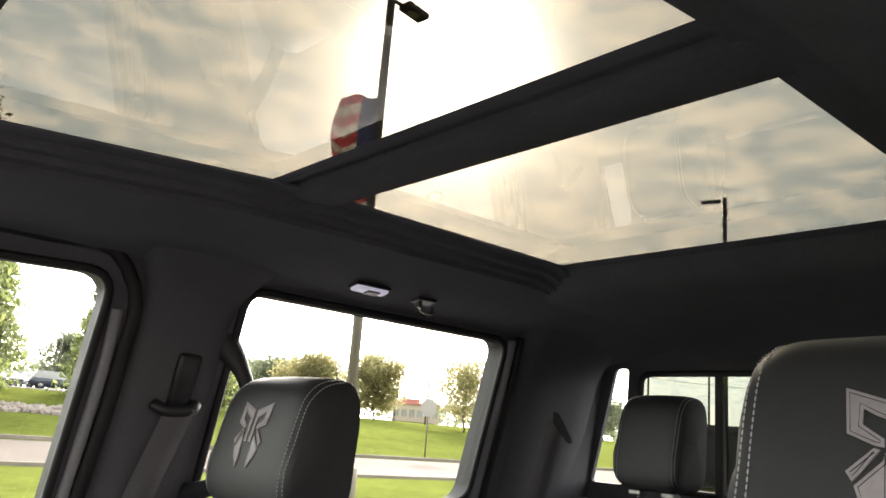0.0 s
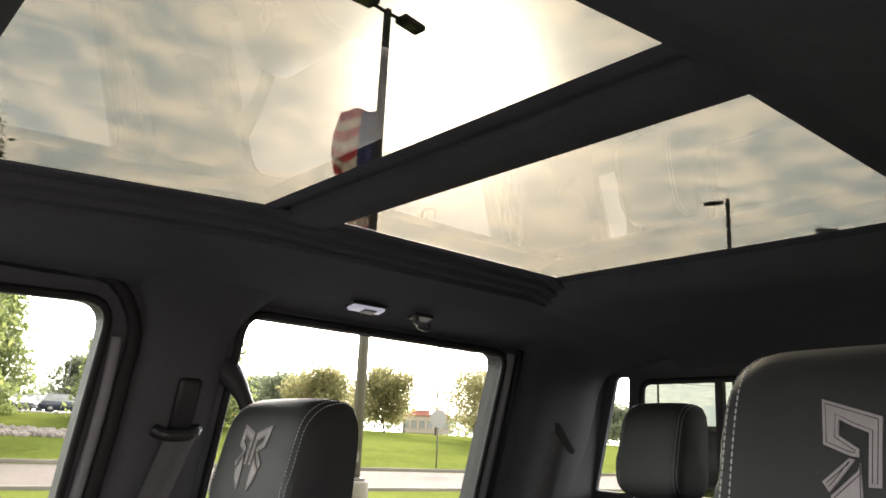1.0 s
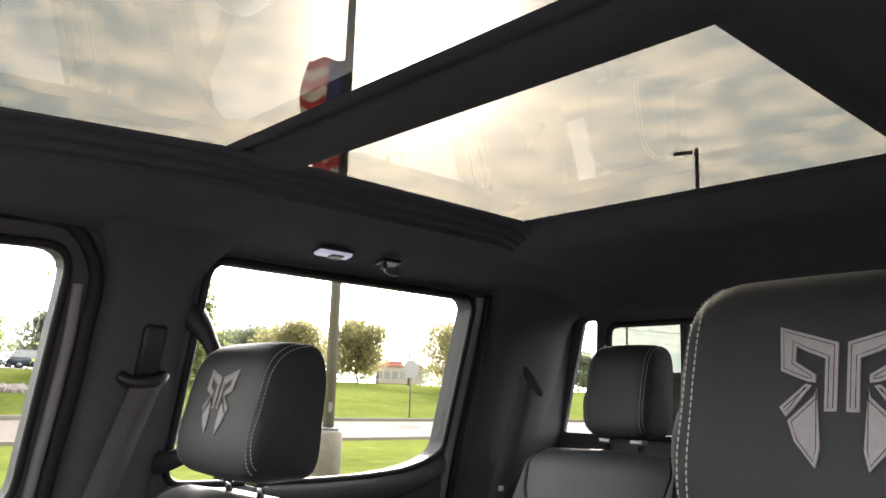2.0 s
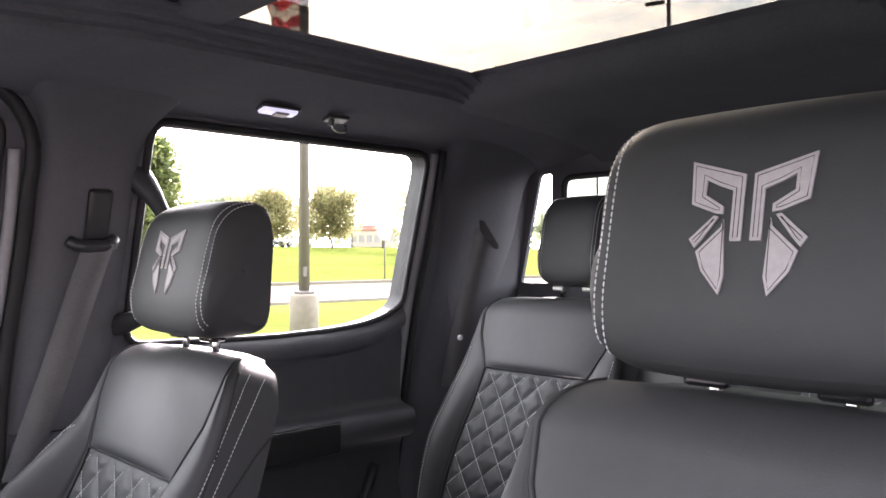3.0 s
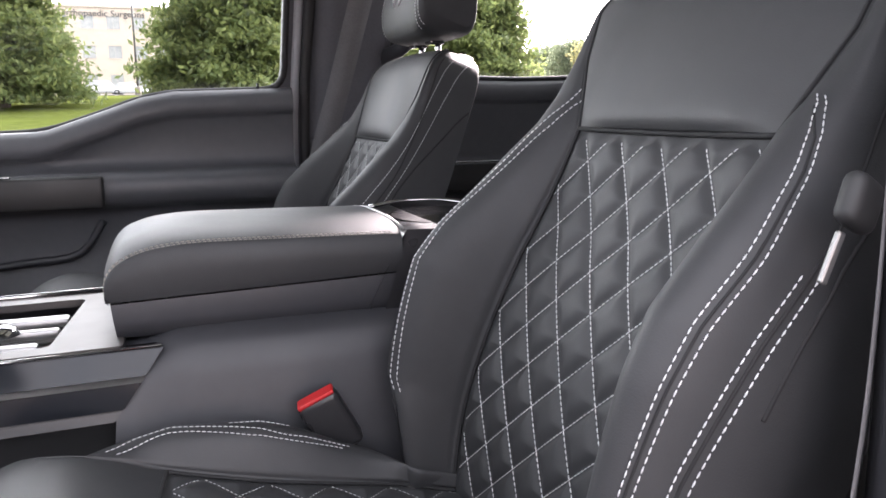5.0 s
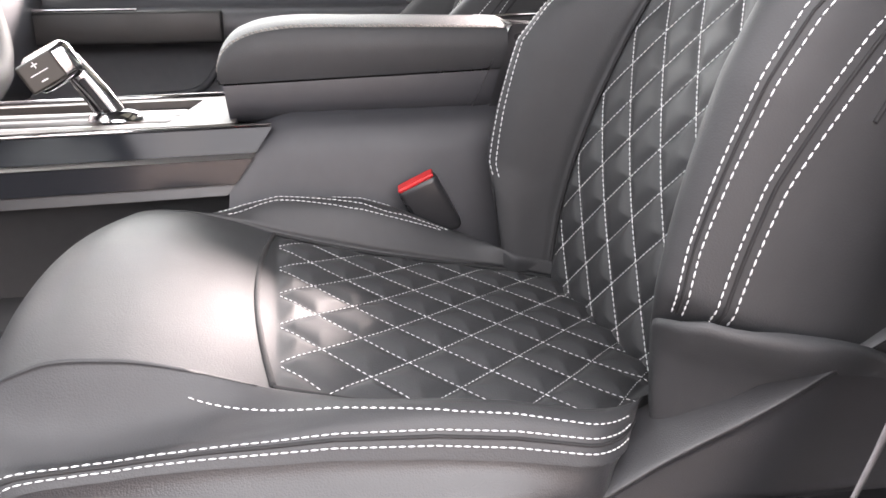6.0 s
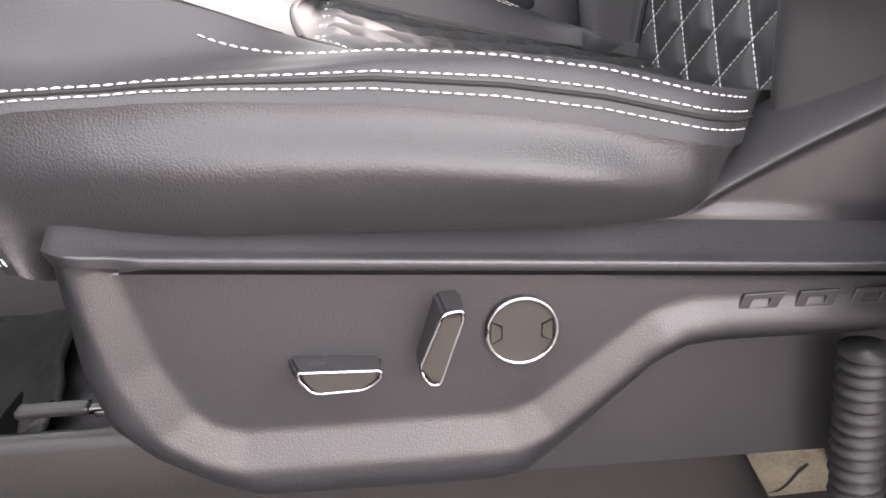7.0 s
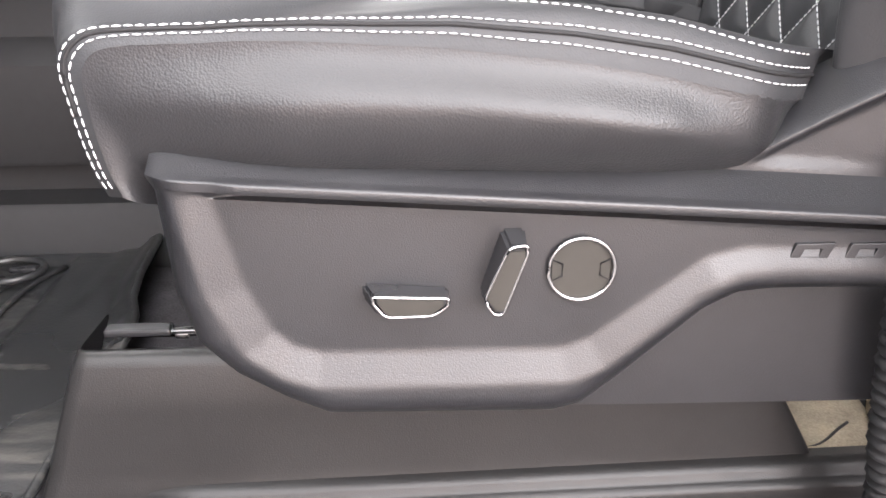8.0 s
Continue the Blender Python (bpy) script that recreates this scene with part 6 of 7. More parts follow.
LETTER = material("dark_letters", (0.05, 0.05, 0.055), 0.6, scale=8, vary=0.1)
TYRE = material("tyre", (0.02, 0.02, 0.02), 0.8, scale=20, vary=0.2)
STONE = material("field_stone", (0.20, 0.17, 0.155), 0.9, scale=8, vary=0.3)


def leaf_material(name, base, light):
    m = material(name, base, 0.6, spec=0.25)
    nt = m.node_tree
    b = nt.nodes["Principled BSDF"]
    geo, ramp = nt.nodes.new("ShaderNodeNewGeometry"), nt.nodes.new("ShaderNodeValToRGB")
    ramp.color_ramp.elements[0].color = (*base, 1)
    ramp.color_ramp.elements[1].color = (*light, 1)
    nt.links.new(geo.outputs["Random Per Island"], ramp.inputs[0])
    nt.links.new(ramp.outputs[0], b.inputs["Base Color"])
    tr, mx, out = nt.nodes.new("ShaderNodeBsdfTranslucent"), nt.nodes.new("ShaderNodeMixShader"), nt.nodes["Material Output"]
    nt.links.new(ramp.outputs[0], tr.inputs[0])
    mx.inputs[0].default_value = 0.6
    nt.links.new(b.outputs[0], mx.inputs[1]); nt.links.new(tr.outputs[0], mx.inputs[2]); nt.links.new(mx.outputs[0], out.inputs[0])
    return m


FLAG_RED = leaf_material("flag_red", (0.50, 0.06, 0.06), (0.56, 0.07, 0.07))
FLAG_WHITE = leaf_material("flag_white", (0.74, 0.66, 0.58), (0.78, 0.70, 0.62))
FLAG_BLUE = leaf_material("flag_blue", (0.05, 0.06, 0.16), (0.06, 0.07, 0.18))
LEAF_CYPRESS = leaf_material("cypress_needles", (0.105, 0.138, 0.055), (0.205, 0.232, 0.080))
LEAF_ROUND = leaf_material("maple_leaves", (0.17, 0.18, 0.085), (0.34, 0.295, 0.14))
# distance haze is put into this greyer leaf colour
LEAF_FAR = leaf_material("hazed_leaves", (0.13, 0.155, 0.095), (0.20, 0.22, 0.14))


def ground_z(y):
    return float(np.interp(y, [-700, 24.6, 25, 34, 34.4, 40, 60, 120, 700], [-0.7, -0.70, -0.76, -0.40, -0.30, 0.25, 1.95, 3.2, 12.0]))


ys = np.r_[np.linspace(-600, 0, 8), np.linspace(5, 24.6, 12), np.linspace(25, 34, 8), np.linspace(34.4, 75, 26), np.linspace(80, 690, 14)]
g = link("ground", *grid([[(x, y, ground_z(y)) for x in np.r_[np.linspace(-700, -60, 8), np.linspace(-50, 90, 50), np.linspace(100, 700, 8)]] for y in ys]), GRASS)
tagged(g, "mown green lawn rising to a low hill", "ground", kind="structure")
rd = link("road", *grid([[(x, y, ground_z(y) + 0.03) for x in np.linspace(-600, 600, 60)] for y in np.linspace(25, 34, 6)]), ASPHALT)
tagged(rd, "pale worn road between two lawns", "road", kind="structure")
lot = link("pavement", *grid([[(x, y, -0.68) for x in np.linspace(-90, 90, 20)] for y in np.linspace(-80, 7.5, 10)]), LOT)
tagged(lot, "grey asphalt parking lot under the truck", "parking lot", kind="structure")
lot2 = link("pavement", *grid([[(x, y, ground_z(y) + 0.05) for x in np.linspace(-60, 40, 20)] for y in np.linspace(66, 150, 12)]), LOT)
tagged(lot2, "far parking lot beyond the lawn", "parking lot", kind="structure")
# unseen wall, added to bounce warm light in at the driver's side
far_wall = part("wall_opposite", rbox((60, 0.4, 3.6), (0, -13.2, 1.1), 0.02, 1), BROWN_WALL)
tagged(far_wall, "unseen plain brown wall bouncing light across the parking lot", "wall", kind="structure")
for y, nm in ((24.72, "trim_8"), (34.28, "trim_9"), (7.6, "trim_10")):
    k = part(nm, rbox((600, 0.16, 0.22), (0, y, (ground_z(y) if y > 8 else -0.68) + 0.03), 0.02, 1), CONCRETE)
    tagged(k, "raised concrete kerb", "kerb", kind="structure")


def tree(name, label, place, height, crown, leaves, leaf, mat, seed, trunk=0.22, cone=False, base=0.1):
    """A tapered trunk, limbs, and a crown of many small leaves in clumps; crown is the half width."""
    rng = np.random.default_rng(seed)
    t = thing(name, label, "tree", place)
    top = height * (0.97 if cone else 0.62)
    link("trunk", *tube([(0.12 * math.sin(k * 1.7), 0.1 * math.cos(k * 2.1), k / 8 * top - 0.3) for k in range(9)], np.linspace(trunk, trunk * 0.18, 9), 8), BARK, t)
    V, F, LV, LF = [], [], [], []
    tips = []
    n = 190 if cone else 30
    for k in range(n):
        u = (k + rng.random()) / n
        if cone:
            z0 = height * (base + (0.96 - base) * u)
            reach = crown * (1 - u) ** 0.62 * (0.75 + 0.5 * rng.random()) + 0.25
            a = k * 2.4 + rng.random()
            tip = np.array((reach * math.cos(a), reach * math.sin(a), z0 + 0.10 * reach * (rng.random() - 0.3)))
            root = np.array((0, 0, z0))
        else:
            z0 = height * (0.11 + 0.44 * u)
            a = k * 2.4 + rng.random()
            el = -0.12 + 1.45 * u
            reach = crown * (0.50 + 0.62 * rng.random())
            tip = np.array((reach * math.cos(a) * math.cos(el), reach * math.sin(a) * math.cos(el), z0 + (height - z0) * (0.25 + 0.70 * math.sin(el) * (0.8 + 0.25 * rng.random()))))
            root = np.array((0, 0, z0))
        mid = (root + tip) / 2 + np.array((0, 0, 0.08 * height * 0.3))
        v, f = tube(curve_pts([root, mid, tip], 6), np.linspace(trunk * 0.28, trunk * 0.05, 6), 5)
        o = len(LV)
        LV.extend(v)
        LF.extend(tuple(i + o for i in q) for q in f)
        for w in (0.35, 0.55, 0.75, 0.92, 1.0):
            tips.append((root * (1 - w) + tip * w + np.array((0, 0, 0.02 * height * math.sin(math.pi * w))), reach))
    link("limb", LV, LF, BARK, t)
    per = max(1, leaves // len(tips))
    for c, reach in tips:
        sp = (0.15 if cone else 0.155) * crown
        for _ in range(per):
            d = rng.normal(size=3) * sp * np.array((1, 1, 0.45 if cone else 0.7))
            p = c + d
            if p[2] < height * base * 0.6:
                continue
            ax_ = rng.normal(size=3)
            ax_ /= np.linalg.norm(ax_)
            bx = np.cross(ax_, rng.normal(size=3))
            bx /= np.linalg.norm(bx) + 1e-9
            s = leaf * (0.6 + 0.8 * rng.random())
            o = len(V)
            V += [p - ax_ * s, p + bx * s * 0.42, p + ax_ * s, p - bx * s * 0.42]
            F.append((o, o + 1, o + 2, o + 3))
    link("crown", V, F, mat, t, smooth=False)
    return t


def polar(az, r):
    a = radians(az)
    return 0.09 + r * math.sin(a), -0.78 + r * math.cos(a)


def stand(az, r):
    x, y = polar(az, r)
    return (x, y, ground_z(y))


tree("cypress_tree", "tall green conical cypress beyond the road", stand(5.8, 58), 20.5, 4.8, 150000, 0.23, LEAF_CYPRESS, 1, 0.34, True, 0.005)
tree("cypress_tree", "tall conical cypress beside the parking lot", stand(20.6, 60), 16.6, 3.8, 80000, 0.22, LEAF_CYPRESS, 2, 0.30, True, 0.005)
tree("cypress_tree", "broad cypress with low hanging boughs", stand(-8.7, 52), 14, 3.6, 70000, 0.20, LEAF_CYPRESS, 3, 0.30, True, 0.02)
tree("cypress_tree", "slender far cypress beyond the lot", stand(10.6, 120), 19, 5.4, 16000, 0.34, LEAF_CYPRESS, 4, 0.3, True, 0.03)
tree("cypress_tree", "low bushy cypress at the lot's edge", stand(24.4, 62), 8.6, 2.6, 8000, 0.22, LEAF_CYPRESS, 5, 0.22, True, 0.02)
tree("cypress_tree", "dark conical cypress by the lot", stand(17.2, 95), 9.5, 2.2, 4500, 0.27, LEAF_CYPRESS, 15, 0.22, True, 0.02)
tree("shade_tree", "round shade tree with yellowing leaves on the hill", stand(36.3, 84), 6.6, 3.8, 14000, 0.17, LEAF_ROUND, 6, 0.14)
tree("shade_tree", "round green shade tree on the hill", stand(32.0, 92), 6.6, 4.2, 14000, 0.18, LEAF_ROUND, 7, 0.14)
tree("shade_tree", "open-crowned shade tree with thin leaves", stand(42.7, 76), 6.9, 4.2, 8000, 0.15, LEAF_ROUND, 8, 0.12)
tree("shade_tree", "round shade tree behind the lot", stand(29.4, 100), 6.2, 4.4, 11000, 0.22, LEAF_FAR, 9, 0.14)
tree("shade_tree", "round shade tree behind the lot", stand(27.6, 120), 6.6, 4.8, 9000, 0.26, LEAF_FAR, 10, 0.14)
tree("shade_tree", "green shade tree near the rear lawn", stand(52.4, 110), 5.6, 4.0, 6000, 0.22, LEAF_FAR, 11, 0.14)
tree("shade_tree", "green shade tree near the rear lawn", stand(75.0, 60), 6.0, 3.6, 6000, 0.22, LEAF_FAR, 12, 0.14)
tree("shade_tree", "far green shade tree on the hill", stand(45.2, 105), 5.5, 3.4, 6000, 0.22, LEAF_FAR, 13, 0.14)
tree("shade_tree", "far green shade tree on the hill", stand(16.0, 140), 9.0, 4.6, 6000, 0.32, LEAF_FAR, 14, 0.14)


def woods():
    """A distant belt of woods along the horizon."""
    rng = np.random.default_rng(21)
    V, F = [], []
    for i in range(9000):
        az = rng.uniform(-25, 120)
        r = rng.uniform(260, 330)
        x, y = polar(az, r)
        h = 6.5 + 3 * math.sin(az * 0.9) + 2 * math.sin(az * 2.3 + 1)
        z = ground_z(y) + h * rng.random() ** 0.6
        s = 0.9 + 0.8 * rng.random()
        d = rng.normal(size=3)
        d /= np.linalg.norm(d)
        e = np.cross(d, rng.normal(size=3))
        e /= np.linalg.norm(e)
        p = np.array((x, y, z))
        o = len(V)
        V += [p - d * s, p + e * s * 0.6, p + d * s, p - e * s * 0.6]
        F.append((o, o + 1, o + 2, o + 3))
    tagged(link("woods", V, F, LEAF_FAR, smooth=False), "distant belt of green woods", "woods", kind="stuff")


woods()

# the lamp pole with its flag, close to the truck
PX, PY = polar(34.3, 18.0)
lampost = thing("street_lamp", "tall bronze lamp pole on a concrete footing", "street lamp", (PX, PY, -0.7))
foot = [(0, 0, -0.2), (0, 0, 0.90), (0, 0, 0.955), (0, 0, 0.96)]
link("footing", *tube(foot, [0.325, 0.32, 0.30, 0.02], 28), CONCRETE, lampost, "round concrete footing")
part("base_plate", rbox((0.34, 0.34, 0.07), (0, 0, 0.99), 0.02), POLE, lampost)
link("pole", *tube([(0, 0, 0.96), (0, 0, 6), (0, 0, 12.36)], [0.125, 0.115, 0.10], 4), POLE, lampost, "square tapering pole")
part("hand_plate", rbox((0.10, 0.02, 0.22), (-0.05, -0.105, 1.45), 0.01), POLE, lampost)
for sg in (1, -1):
    hd = rbox((0.74, 0.42, 0.17), (sg * 0.80, 0, 12.30), 0.04, 2, m=pose(0, 0, 0, 0, sg * 4, 0))
    hd.transform(pose(0, 0, 0, 0, 0, 6))
    head = part("lamp_head", hd, POLE, lampost, "box-shaped lamp head")
    ln = rbox((0.40, 0.26, 0.02), (sg * 0.82, 0, 12.215), 0.004, 1)
    ln.transform(pose(0, 0, 0, 0, 0, 6))
    part("lens", ln, WHITE_PLASTIC, head)
    link("arm", *tube([tuple(pose(0, 0, 0, 0, 0, 6) @ Vector((sg * 0.08, 0, 12.27))), tuple(pose(0, 0, 0, 0, 0, 6) @ Vector((sg * 0.45, 0, 12.29)))], 0.05, 8), POLE, lampost)

flag = thing("flag", "red, white and blue striped flag hanging limp on the pole", "flag", (PX, PY, 8.86))
perp = Vector((-math.cos(radians(34.3)), math.sin(radians(34.3)), 0))
away = Vector((math.sin(radians(34.3)), math.cos(radians(34.3)), 0))


def flag_pt(u, v):
    """u from the pole outwards, v from the top down; the cloth hangs in folds."""
    fold = 0.13 * math.sin(u * 11 + v * 2.0) * (0.4 + v) * min(1, 4 * u)
    out_ = 0.08 + u * (0.86 + 0.26 * math.sin(min(1.0, v * 1.35) * math.pi) - 0.30 * v)
    drop = v * 3.1 + u * 0.04 + 0.22 * u * v + 0.10 * math.sin(u * 8 + v * 6) * u
    return perp * out_ + away * (fold - 0.1) + Vector((0, 0, -drop))


for k in range(13):
    mtl = FLAG_RED if k % 2 == 0 else FLAG_WHITE
    rows = np.linspace(k / 13, (k + 1) / 13, 5)
    link("stripe", *grid([[tuple(flag_pt(u, v)) for u in np.linspace(0.40 if k < 7 else 0.0, 1.0, 16)] for v in rows]), mtl, flag)
link("canton", *grid([[tuple(flag_pt(u, v)) for u in np.linspace(0, 0.40, 10)] for v in np.linspace(0, 7 / 13, 14)]), FLAG_BLUE, flag)


def simple_lamp(az, r, top, label, heads=1, turn=0):
    l = thing("street_lamp", label, "street lamp", stand(az, r))
    link("pole", *tube([(0, 0, 0), (0, 0, top + 0.16)], [0.11, 0.085], 8), POLE_SILHOUETTE, l)
    link("footing", *tube([(0, 0, -0.1), (0, 0, 0.8)], 0.28, 14), CONCRETE, l)
    for sg in ((1,), (1, -1))[heads - 1]:
        bm = rbox((0.76, 0.30, 0.10 if heads == 1 else 0.18), (-sg * 0.52, 0, top), 0.03, m=pose(0, 0, 0, 0, -sg * 3, 0))
        bm.transform(pose(0, 0, 0, 0, 0, turn - az))
        part("lamp_head", bm, POLE_SILHOUETTE, l)


simple_lamp(-0.8, 80, 12.0, "slim lamp pole in the far parking lot", 2)
simple_lamp(60.3, 32, 11.7, "slim lamp pole with one arm", 1)
simple_lamp(67.1, 36, 11.3, "slim lamp pole with two heads", 2, 40)
simple_lamp(37.8, 130, 10.0, "slim lamp pole far off")
simple_lamp(28.8, 150, 8.0, "slim lamp pole far off")
simple_lamp(32.3, 175, 8.0, "slim lamp pole far off")
simple_lamp(15.3, 130, 9.0, "slim lamp pole far off")

sign = thing("road_sign", "grey back of an octagonal road sign on a post", "road sign", stand(40.1, 47.5))
link("post", *tube([(0, 0, -0.2), (0, 0, 3.25 - sign.location.z)], 0.045, 8), POLE, sign)
oc = [(0.50 * math.cos(a), 2.62 - sign.location.z + 0.56 * math.sin(a)) for a in np.linspace(math.pi / 8, 2 * math.pi + math.pi / 8, 8, endpoint=False)]
bm = plate(oc, [], lambda a, b, d: Vector((a, -0.06 - d, b)), 0.02)
bm.transform(pose(0, 0, 0, 0, 0, -40))
part("panel", bm, SIGN_BACK, sign, "octagonal sign panel")


# buildings
def building(name, label, az, r, width, depth, height, wall, turn, floors, bays, win=(1.6, 1.5), band=None):
    b = thing(name, label, "building", stand(az, r))
    b.rotation_euler = (0, 0, radians(turn))
    fl_h = height / floors
    holes = []
    for i in range(floors):
        for k in range(bays):
            cx = (k + 0.5) / bays * width - width / 2
            cz = (i + 0.5) * fl_h
            holes.append([(cx - win[0] / 2, cz - win[1] / 2), (cx + win[0] / 2, cz - win[1] / 2), (cx + win[0] / 2, cz + win[1] / 2), (cx - win[0] / 2, cz + win[1] / 2)])
    part("wall", plate([(-width / 2, 0), (width / 2, 0), (width / 2, height), (-width / 2, height)], holes, lambda a, c, d: Vector((a, -depth / 2 + d, c)), 0.3), wall, b, "front wall")
    part("wall", rbox((width - 0.02, depth - 0.35, height - 0.05), (0, 0.17, height / 2), 0), wall, b, "side and rear walls")
    part("roof", rbox((width + 0.4, depth + 0.4, 0.45), (0, 0, height + 0.22), 0.05, 1), band or wall, b)
    for h in holes:
        c = np.mean(h, 0)
        w = part("window", rbox((win[0], 0.06, win[1]), (c[0], -depth / 2 + 0.16, c[1]), 0), WINDOW_DARK, b)
        part("frame", rbox((0.08, 0.08, win[1]), (c[0], -depth / 2 + 0.10, c[1]), 0), SIGN_BACK, w)
        part("sill", rbox((win[0] + 0.2, 0.14, 0.1), (c[0], -depth / 2 - 0.02, c[1] - win[1] / 2 - 0.04), 0), wall, w)
    return b


clinic = building("clinic_building", "pale three-storey clinic with a lettered parapet", -3.6, 165, 30, 16, 15.2, WALL, 3.6, 3, 7, (2.2, 2.2))
txt = bpy.data.curves.new("lettering", "FONT")
txt.body, txt.size, txt.extrude, txt.align_x = "Orthopaedic Surgeons", 1.55, 0.05, "CENTER"
tob = new("lettering", txt)
tob.matrix_world = pose(5.2, -8.06, 13.75, 90, 0, 0)
dg = bpy.context.evaluated_depsgraph_get()
me = bpy.data.meshes.new_from_object(tob.evaluated_get(dg))
me.transform(pose(2.6, -8.06, 13.75, 90, 0, 0))
bpy.data.objects.remove(tob)
me.materials.clear()
me.materials.append(LETTER)
lt = new("lettering", me)
lt.parent = clinic
tagged(lt, "dark raised lettering on the parapet")
rest = building("restaurant", "low white restaurant with a red roof band", 39.3, 150, 8.5, 8, 3.0, WALL, -39, 1, 6, (1.0, 1.3), ROOFING)
part("parapet", rbox((3.2, 3, 0.9), (-1.0, -2.0, 3.7), 0.1), ROOFING, rest, "red roof sign block")
building("store", "low tan store behind the trees", 27.2, 200, 16, 12, 7.0, WALL, -27, 1, 4, (2.2, 1.6))
building("store", "long low store with parapet", 30.2, 220, 14, 12, 5.6, WALL, -30, 1, 4, (2.2, 1.6))
building("house", "dark house with pale trim behind the lawn", 61.6, 62, 9.5, 8, 3.4, DARK_WALL, -61.6, 1, 3, (1.4, 1.4))


# power lines behind the rear lawn
def utility_pole(az, r, top):
    u = thing("utility_pole", "slim wooden utility pole carrying power lines", "utility pole", stand(az, r), "utility poles")
    link("pole", *tube([(0, 0, -0.2), (0, 0, top)], [0.13, 0.10], 8), POLE, u)
    part("crossarm", rbox((0.12, 2.0, 0.12), (0, 0, top - 0.5), 0.02, 1), POLE, u)
    return u


ends = [utility_pole(a, 96, 14.0) for a in (40.0, 55.4, 59.4, 78.0)]
for a, b in zip(ends[:-1], ends[1:]):
    for h in (8.2, 10.1, 11.8, 13.5):
        pa, pb = a.location + Vector((0, 0, h)), b.location + Vector((0, 0, h))
        wire = [tuple((pb - pa) * u - Vector((0, 0, 0.5 * u * (1 - u)))) for u in np.linspace(0, 1, 12)]
        link("power_line", *tube([(p[0], p[1], p[2] + h) for p in wire], 0.026, 5), POLE, a)


# parked cars
def car(name, label, az, r, turn, paint, suv=False):
    c = thing(name, label, "car", stand(az, r), "parked cars")
    c.rotation_euler = (0, 0, radians(turn))
    hh = 1.72 if suv else 1.46
    stations = np.array([(-2.25, 0.55, 0.70), (-2.15, 0.30, 0.86), (-1.2, 0.24, 0.98), (-0.65, 0.22, 1.02), (0.2, 0.22, 1.02), (1.4, 0.22, 1.02), (2.0, 0.26, 1.00 if not suv else 1.05), (2.22, 0.45, 0.80)])
    rows = []
    for x, lo, hi in stations:
        w = 0.90 - 0.10 * (abs(x) / 2.3) ** 4
        rows.append([(x, y, z) for y, z in [(-w * 0.9, lo), (-w, (lo + hi) / 2), (-w * 0.96, hi - 0.03), (-w * 0.85, hi), (w * 0.85, hi), (w * 0.96, hi - 0.03), (w, (lo + hi) / 2), (w * 0.9, lo), (-w * 0.9, lo)]])
    body_ = link("body", *grid(rows), paint, c)
    cab = [(-0.95, 1.0), (-0.30, hh - 0.06), (0.30, hh), (1.10 if not suv else 1.70, hh - 0.04), (1.85 if not suv else 2.08, 1.02)]
    rows = [[(x, y, z) for y, z in [(-0.80, 0.98), (-0.80 + 0.14 * (z1 - 1) / 0.5, z1), (0.80 - 0.14 * (z1 - 1) / 0.5, z1), (0.80, 0.98)]] for x, z1 in cab]
    link("greenhouse", *grid(rows), WINDOW_DARK, c, "dark glazed cabin")
    part("roof", rbox((1.3 if not suv else 1.9, 1.24, 0.05), (0.40 if not suv else 0.75, 0, hh - 0.01), 0.02), paint, c)
    for x in (-1.4, 1.35):
        for sy in (1, -1):
            w = link("wheel", *tube([(x, sy * 0.72, 0.33), (x, sy * 0.90, 0.33)], 0.33, 18), TYRE, c)
            link("rim", *tube([(x, sy * 0.90, 0.33), (x, sy * 0.915, 0.33)], 0.20, 12), SATIN, w)
    return c


PAINT = [material("white_car_paint", (0.75, 0.75, 0.75), 0.25, coat=0.5), material("dark_blue_car_paint", (0.04, 0.05, 0.075), 0.25, coat=0.5), material("red_car_paint", (0.40, 0.03, 0.03), 0.25, coat=0.5), material("silver_car_paint", (0.42, 0.43, 0.45), 0.25, 0.4, coat=0.5)]
car("car", "white parked sport utility car", -2.8, 108, 160, PAINT[0], True)
car("car", "white parked car beside another", -1.3, 106, 165, PAINT[0])
car("car", "dark parked sport utility car", 0.6, 92, 80, PAINT[1], True)
car("car", "dark blue parked sport utility car", 15.4, 82, 170, PAINT[1], True)
car("car", "silver parked car in the lot", 12.6, 88, 95, PAINT[3])
car("car", "dark parked car in the lot", 11.4, 86, 95, PAINT[1])
car("car", "silver parked car in the lot", 13.9, 98, 100, PAINT[3], True)
car("car", "dark parked car by the hill", 31.2, 96, 175, PAINT[1])
car("car", "red parked car beside the lawn", 25.2, 88, 120, PAINT[2])
car("car", "white parked car far off", 26.2, 104, 120, PAINT[0])
car("car", "white parked car far off", 33.8, 100, 175, PAINT[0])


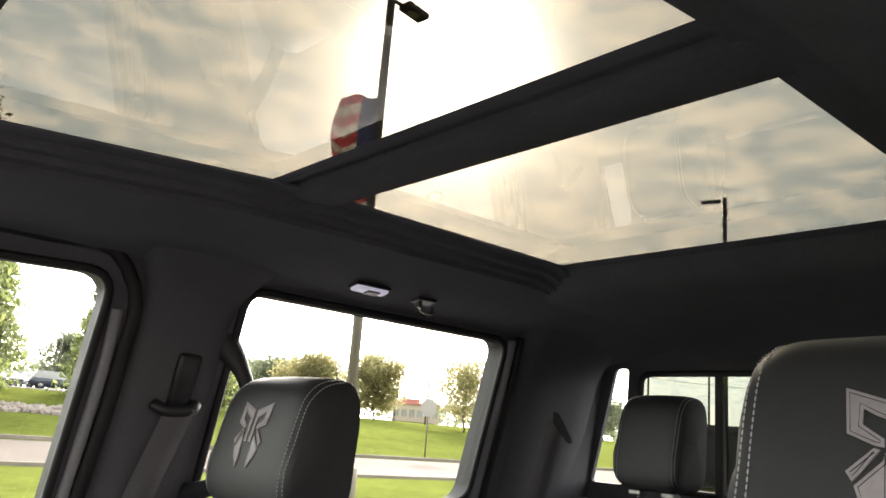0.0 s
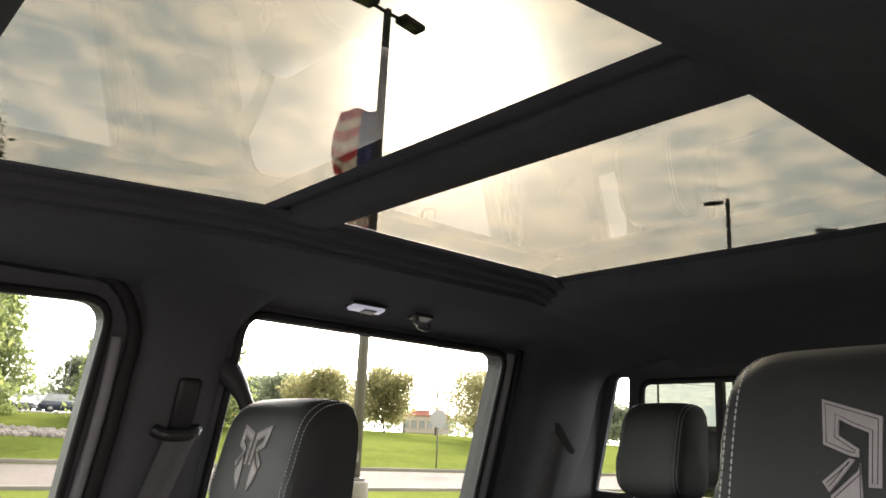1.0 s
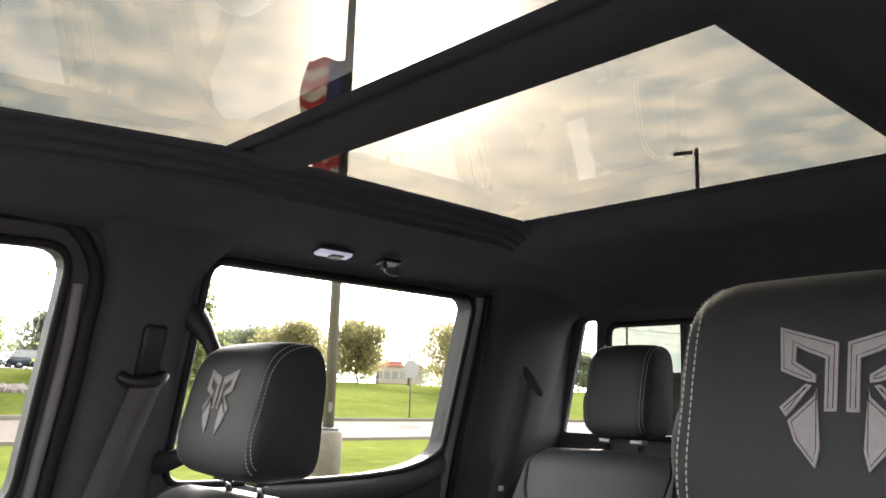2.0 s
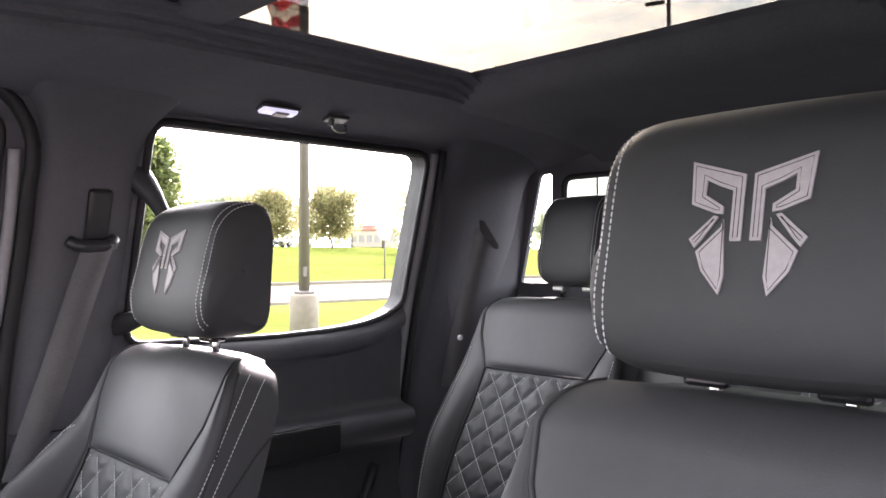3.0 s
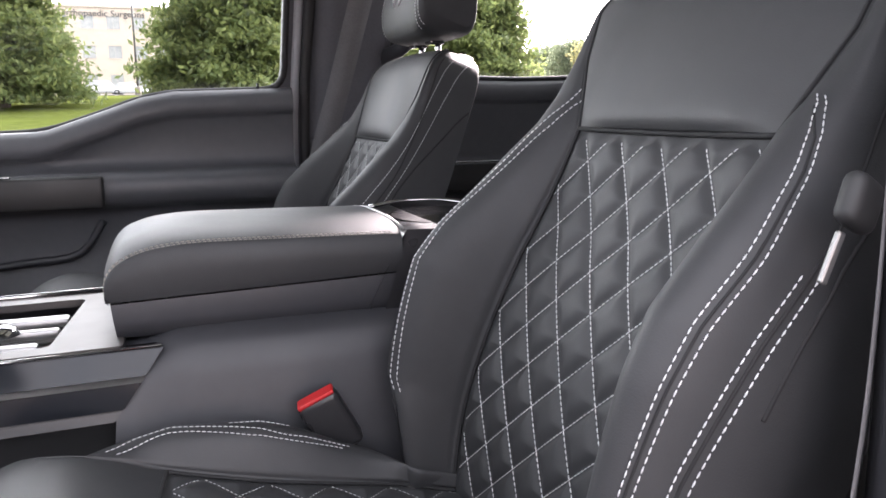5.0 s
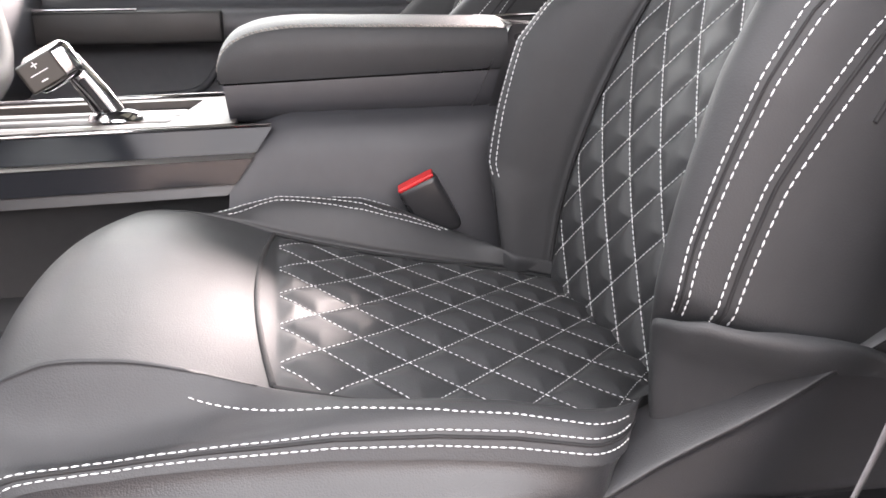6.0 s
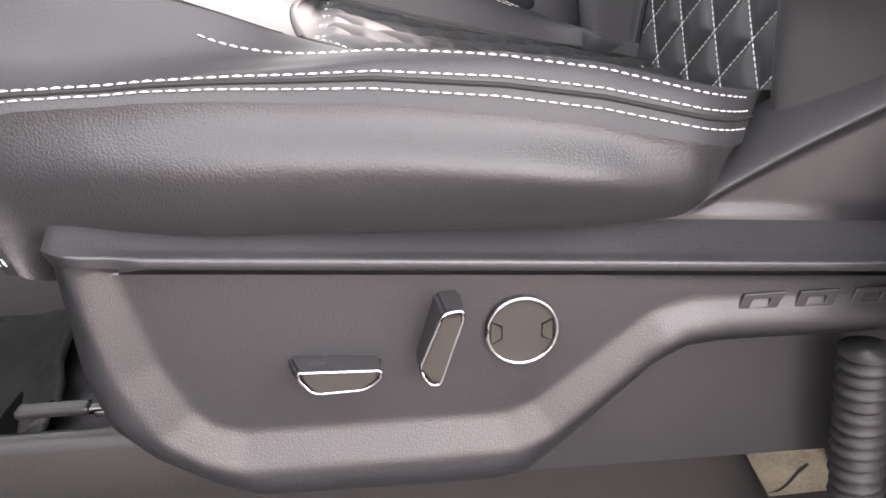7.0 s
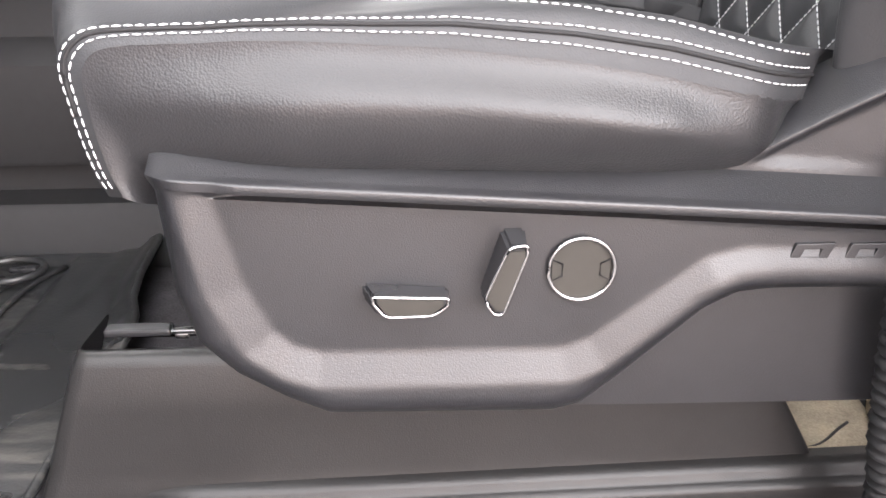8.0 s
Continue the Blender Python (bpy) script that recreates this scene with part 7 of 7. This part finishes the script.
def rocks():
    rng = np.random.default_rng(9)
    V, F = [], []
    for i in range(700):
        x, y = 6 + 14 * rng.random(), 43.5 + 3.2 * rng.random()
        s = 0.10 + 0.16 * rng.random()
        bm = bmesh.new()
        bmesh.ops.create_icosphere(bm, subdivisions=1, radius=s)
        o = len(V)
        sc = 0.7 + 0.6 * rng.random(3)
        jit = 1 + 0.25 * (rng.random(len(bm.verts)) - 0.5)
        bm.verts.ensure_lookup_table()
        V += [(x + v.co.x * sc[0] * j, y + v.co.y * sc[1] * j, ground_z(y) + s * 0.3 + v.co.z * sc[2] * j) for v, j in zip(bm.verts, jit)]
        F += [tuple(o + v.index for v in f.verts) for f in bm.faces]
        bm.free()
    tagged(link("rocks", V, F, STONE, smooth=False), "bed of pale field stones on the lawn", "rocks", kind="stuff")


rocks()


# ---- the truck's outer body under and round the cab ----
BODY = material("grey_truck_paint", (0.10, 0.105, 0.115), 0.28, 0.3, scale=20, vary=0.05, coat=0.6)
truck = thing("pickup_body", "dark grey pickup body under the cab", "truck")
part("frame", rbox((5.2, 0.95, 0.22), (0.75, 0, -0.18), 0.03, 2), RUBBER, truck)
for sg in (1, -1):
    part("rocker", rbox((2.4, 0.12, 0.16), (0.60, sg * 0.80, -0.04), 0.04, 2), BODY, truck)
    part("fender", rbox((1.25, 0.16, 0.62), (-1.48, sg * 0.86, 0.47), 0.09, 3), BODY, truck, smooth=True)
    part("bed_side", rbox((1.75, 0.14, 0.62), (2.88, sg * 0.88, 0.42), 0.05, 3), BODY, truck, smooth=True)
    for x in (-1.50, 2.85):
        tyre = link("wheel", *tube([(x, sg * 0.74, -0.27), (x, sg * 0.76, -0.27), (x, sg * 0.97, -0.27), (x, sg * 0.99, -0.27)], [0.38, 0.41, 0.41, 0.38], 40), TYRE, truck)
        link("rim", *tube([(x, sg * 0.985, -0.27), (x, sg * 0.997, -0.27)], [0.25, 0.22], 28), SATIN, tyre)
part("hood", rbox((1.28, 1.62, 0.16), (-1.50, 0, 0.735), 0.06, 3), BODY, truck, smooth=True)
part("grille", rbox((0.12, 1.40, 0.42), (-2.12, 0, 0.46), 0.04, 2), GLOSS_TRIM, truck)
part("bumper", rbox((0.22, 1.85, 0.24), (-2.20, 0, 0.08), 0.06, 2), SATIN, truck)
part("bed_floor", rbox((1.75, 1.62, 0.06), (2.88, 0, 0.10), 0.01, 1), RUBBER, truck)
part("bed_front", rbox((0.06, 1.62, 0.60), (2.02, 0, 0.42), 0.02, 2), BODY, truck)
part("tailgate", rbox((0.10, 1.72, 0.60), (3.80, 0, 0.42), 0.03, 2), BODY, truck)
for sg in (1, -1):
    part("headlight", rbox((0.10, 0.26, 0.20), (-2.08, sg * 0.80, 0.58), 0.03, 2), WHITE_PLASTIC, truck)
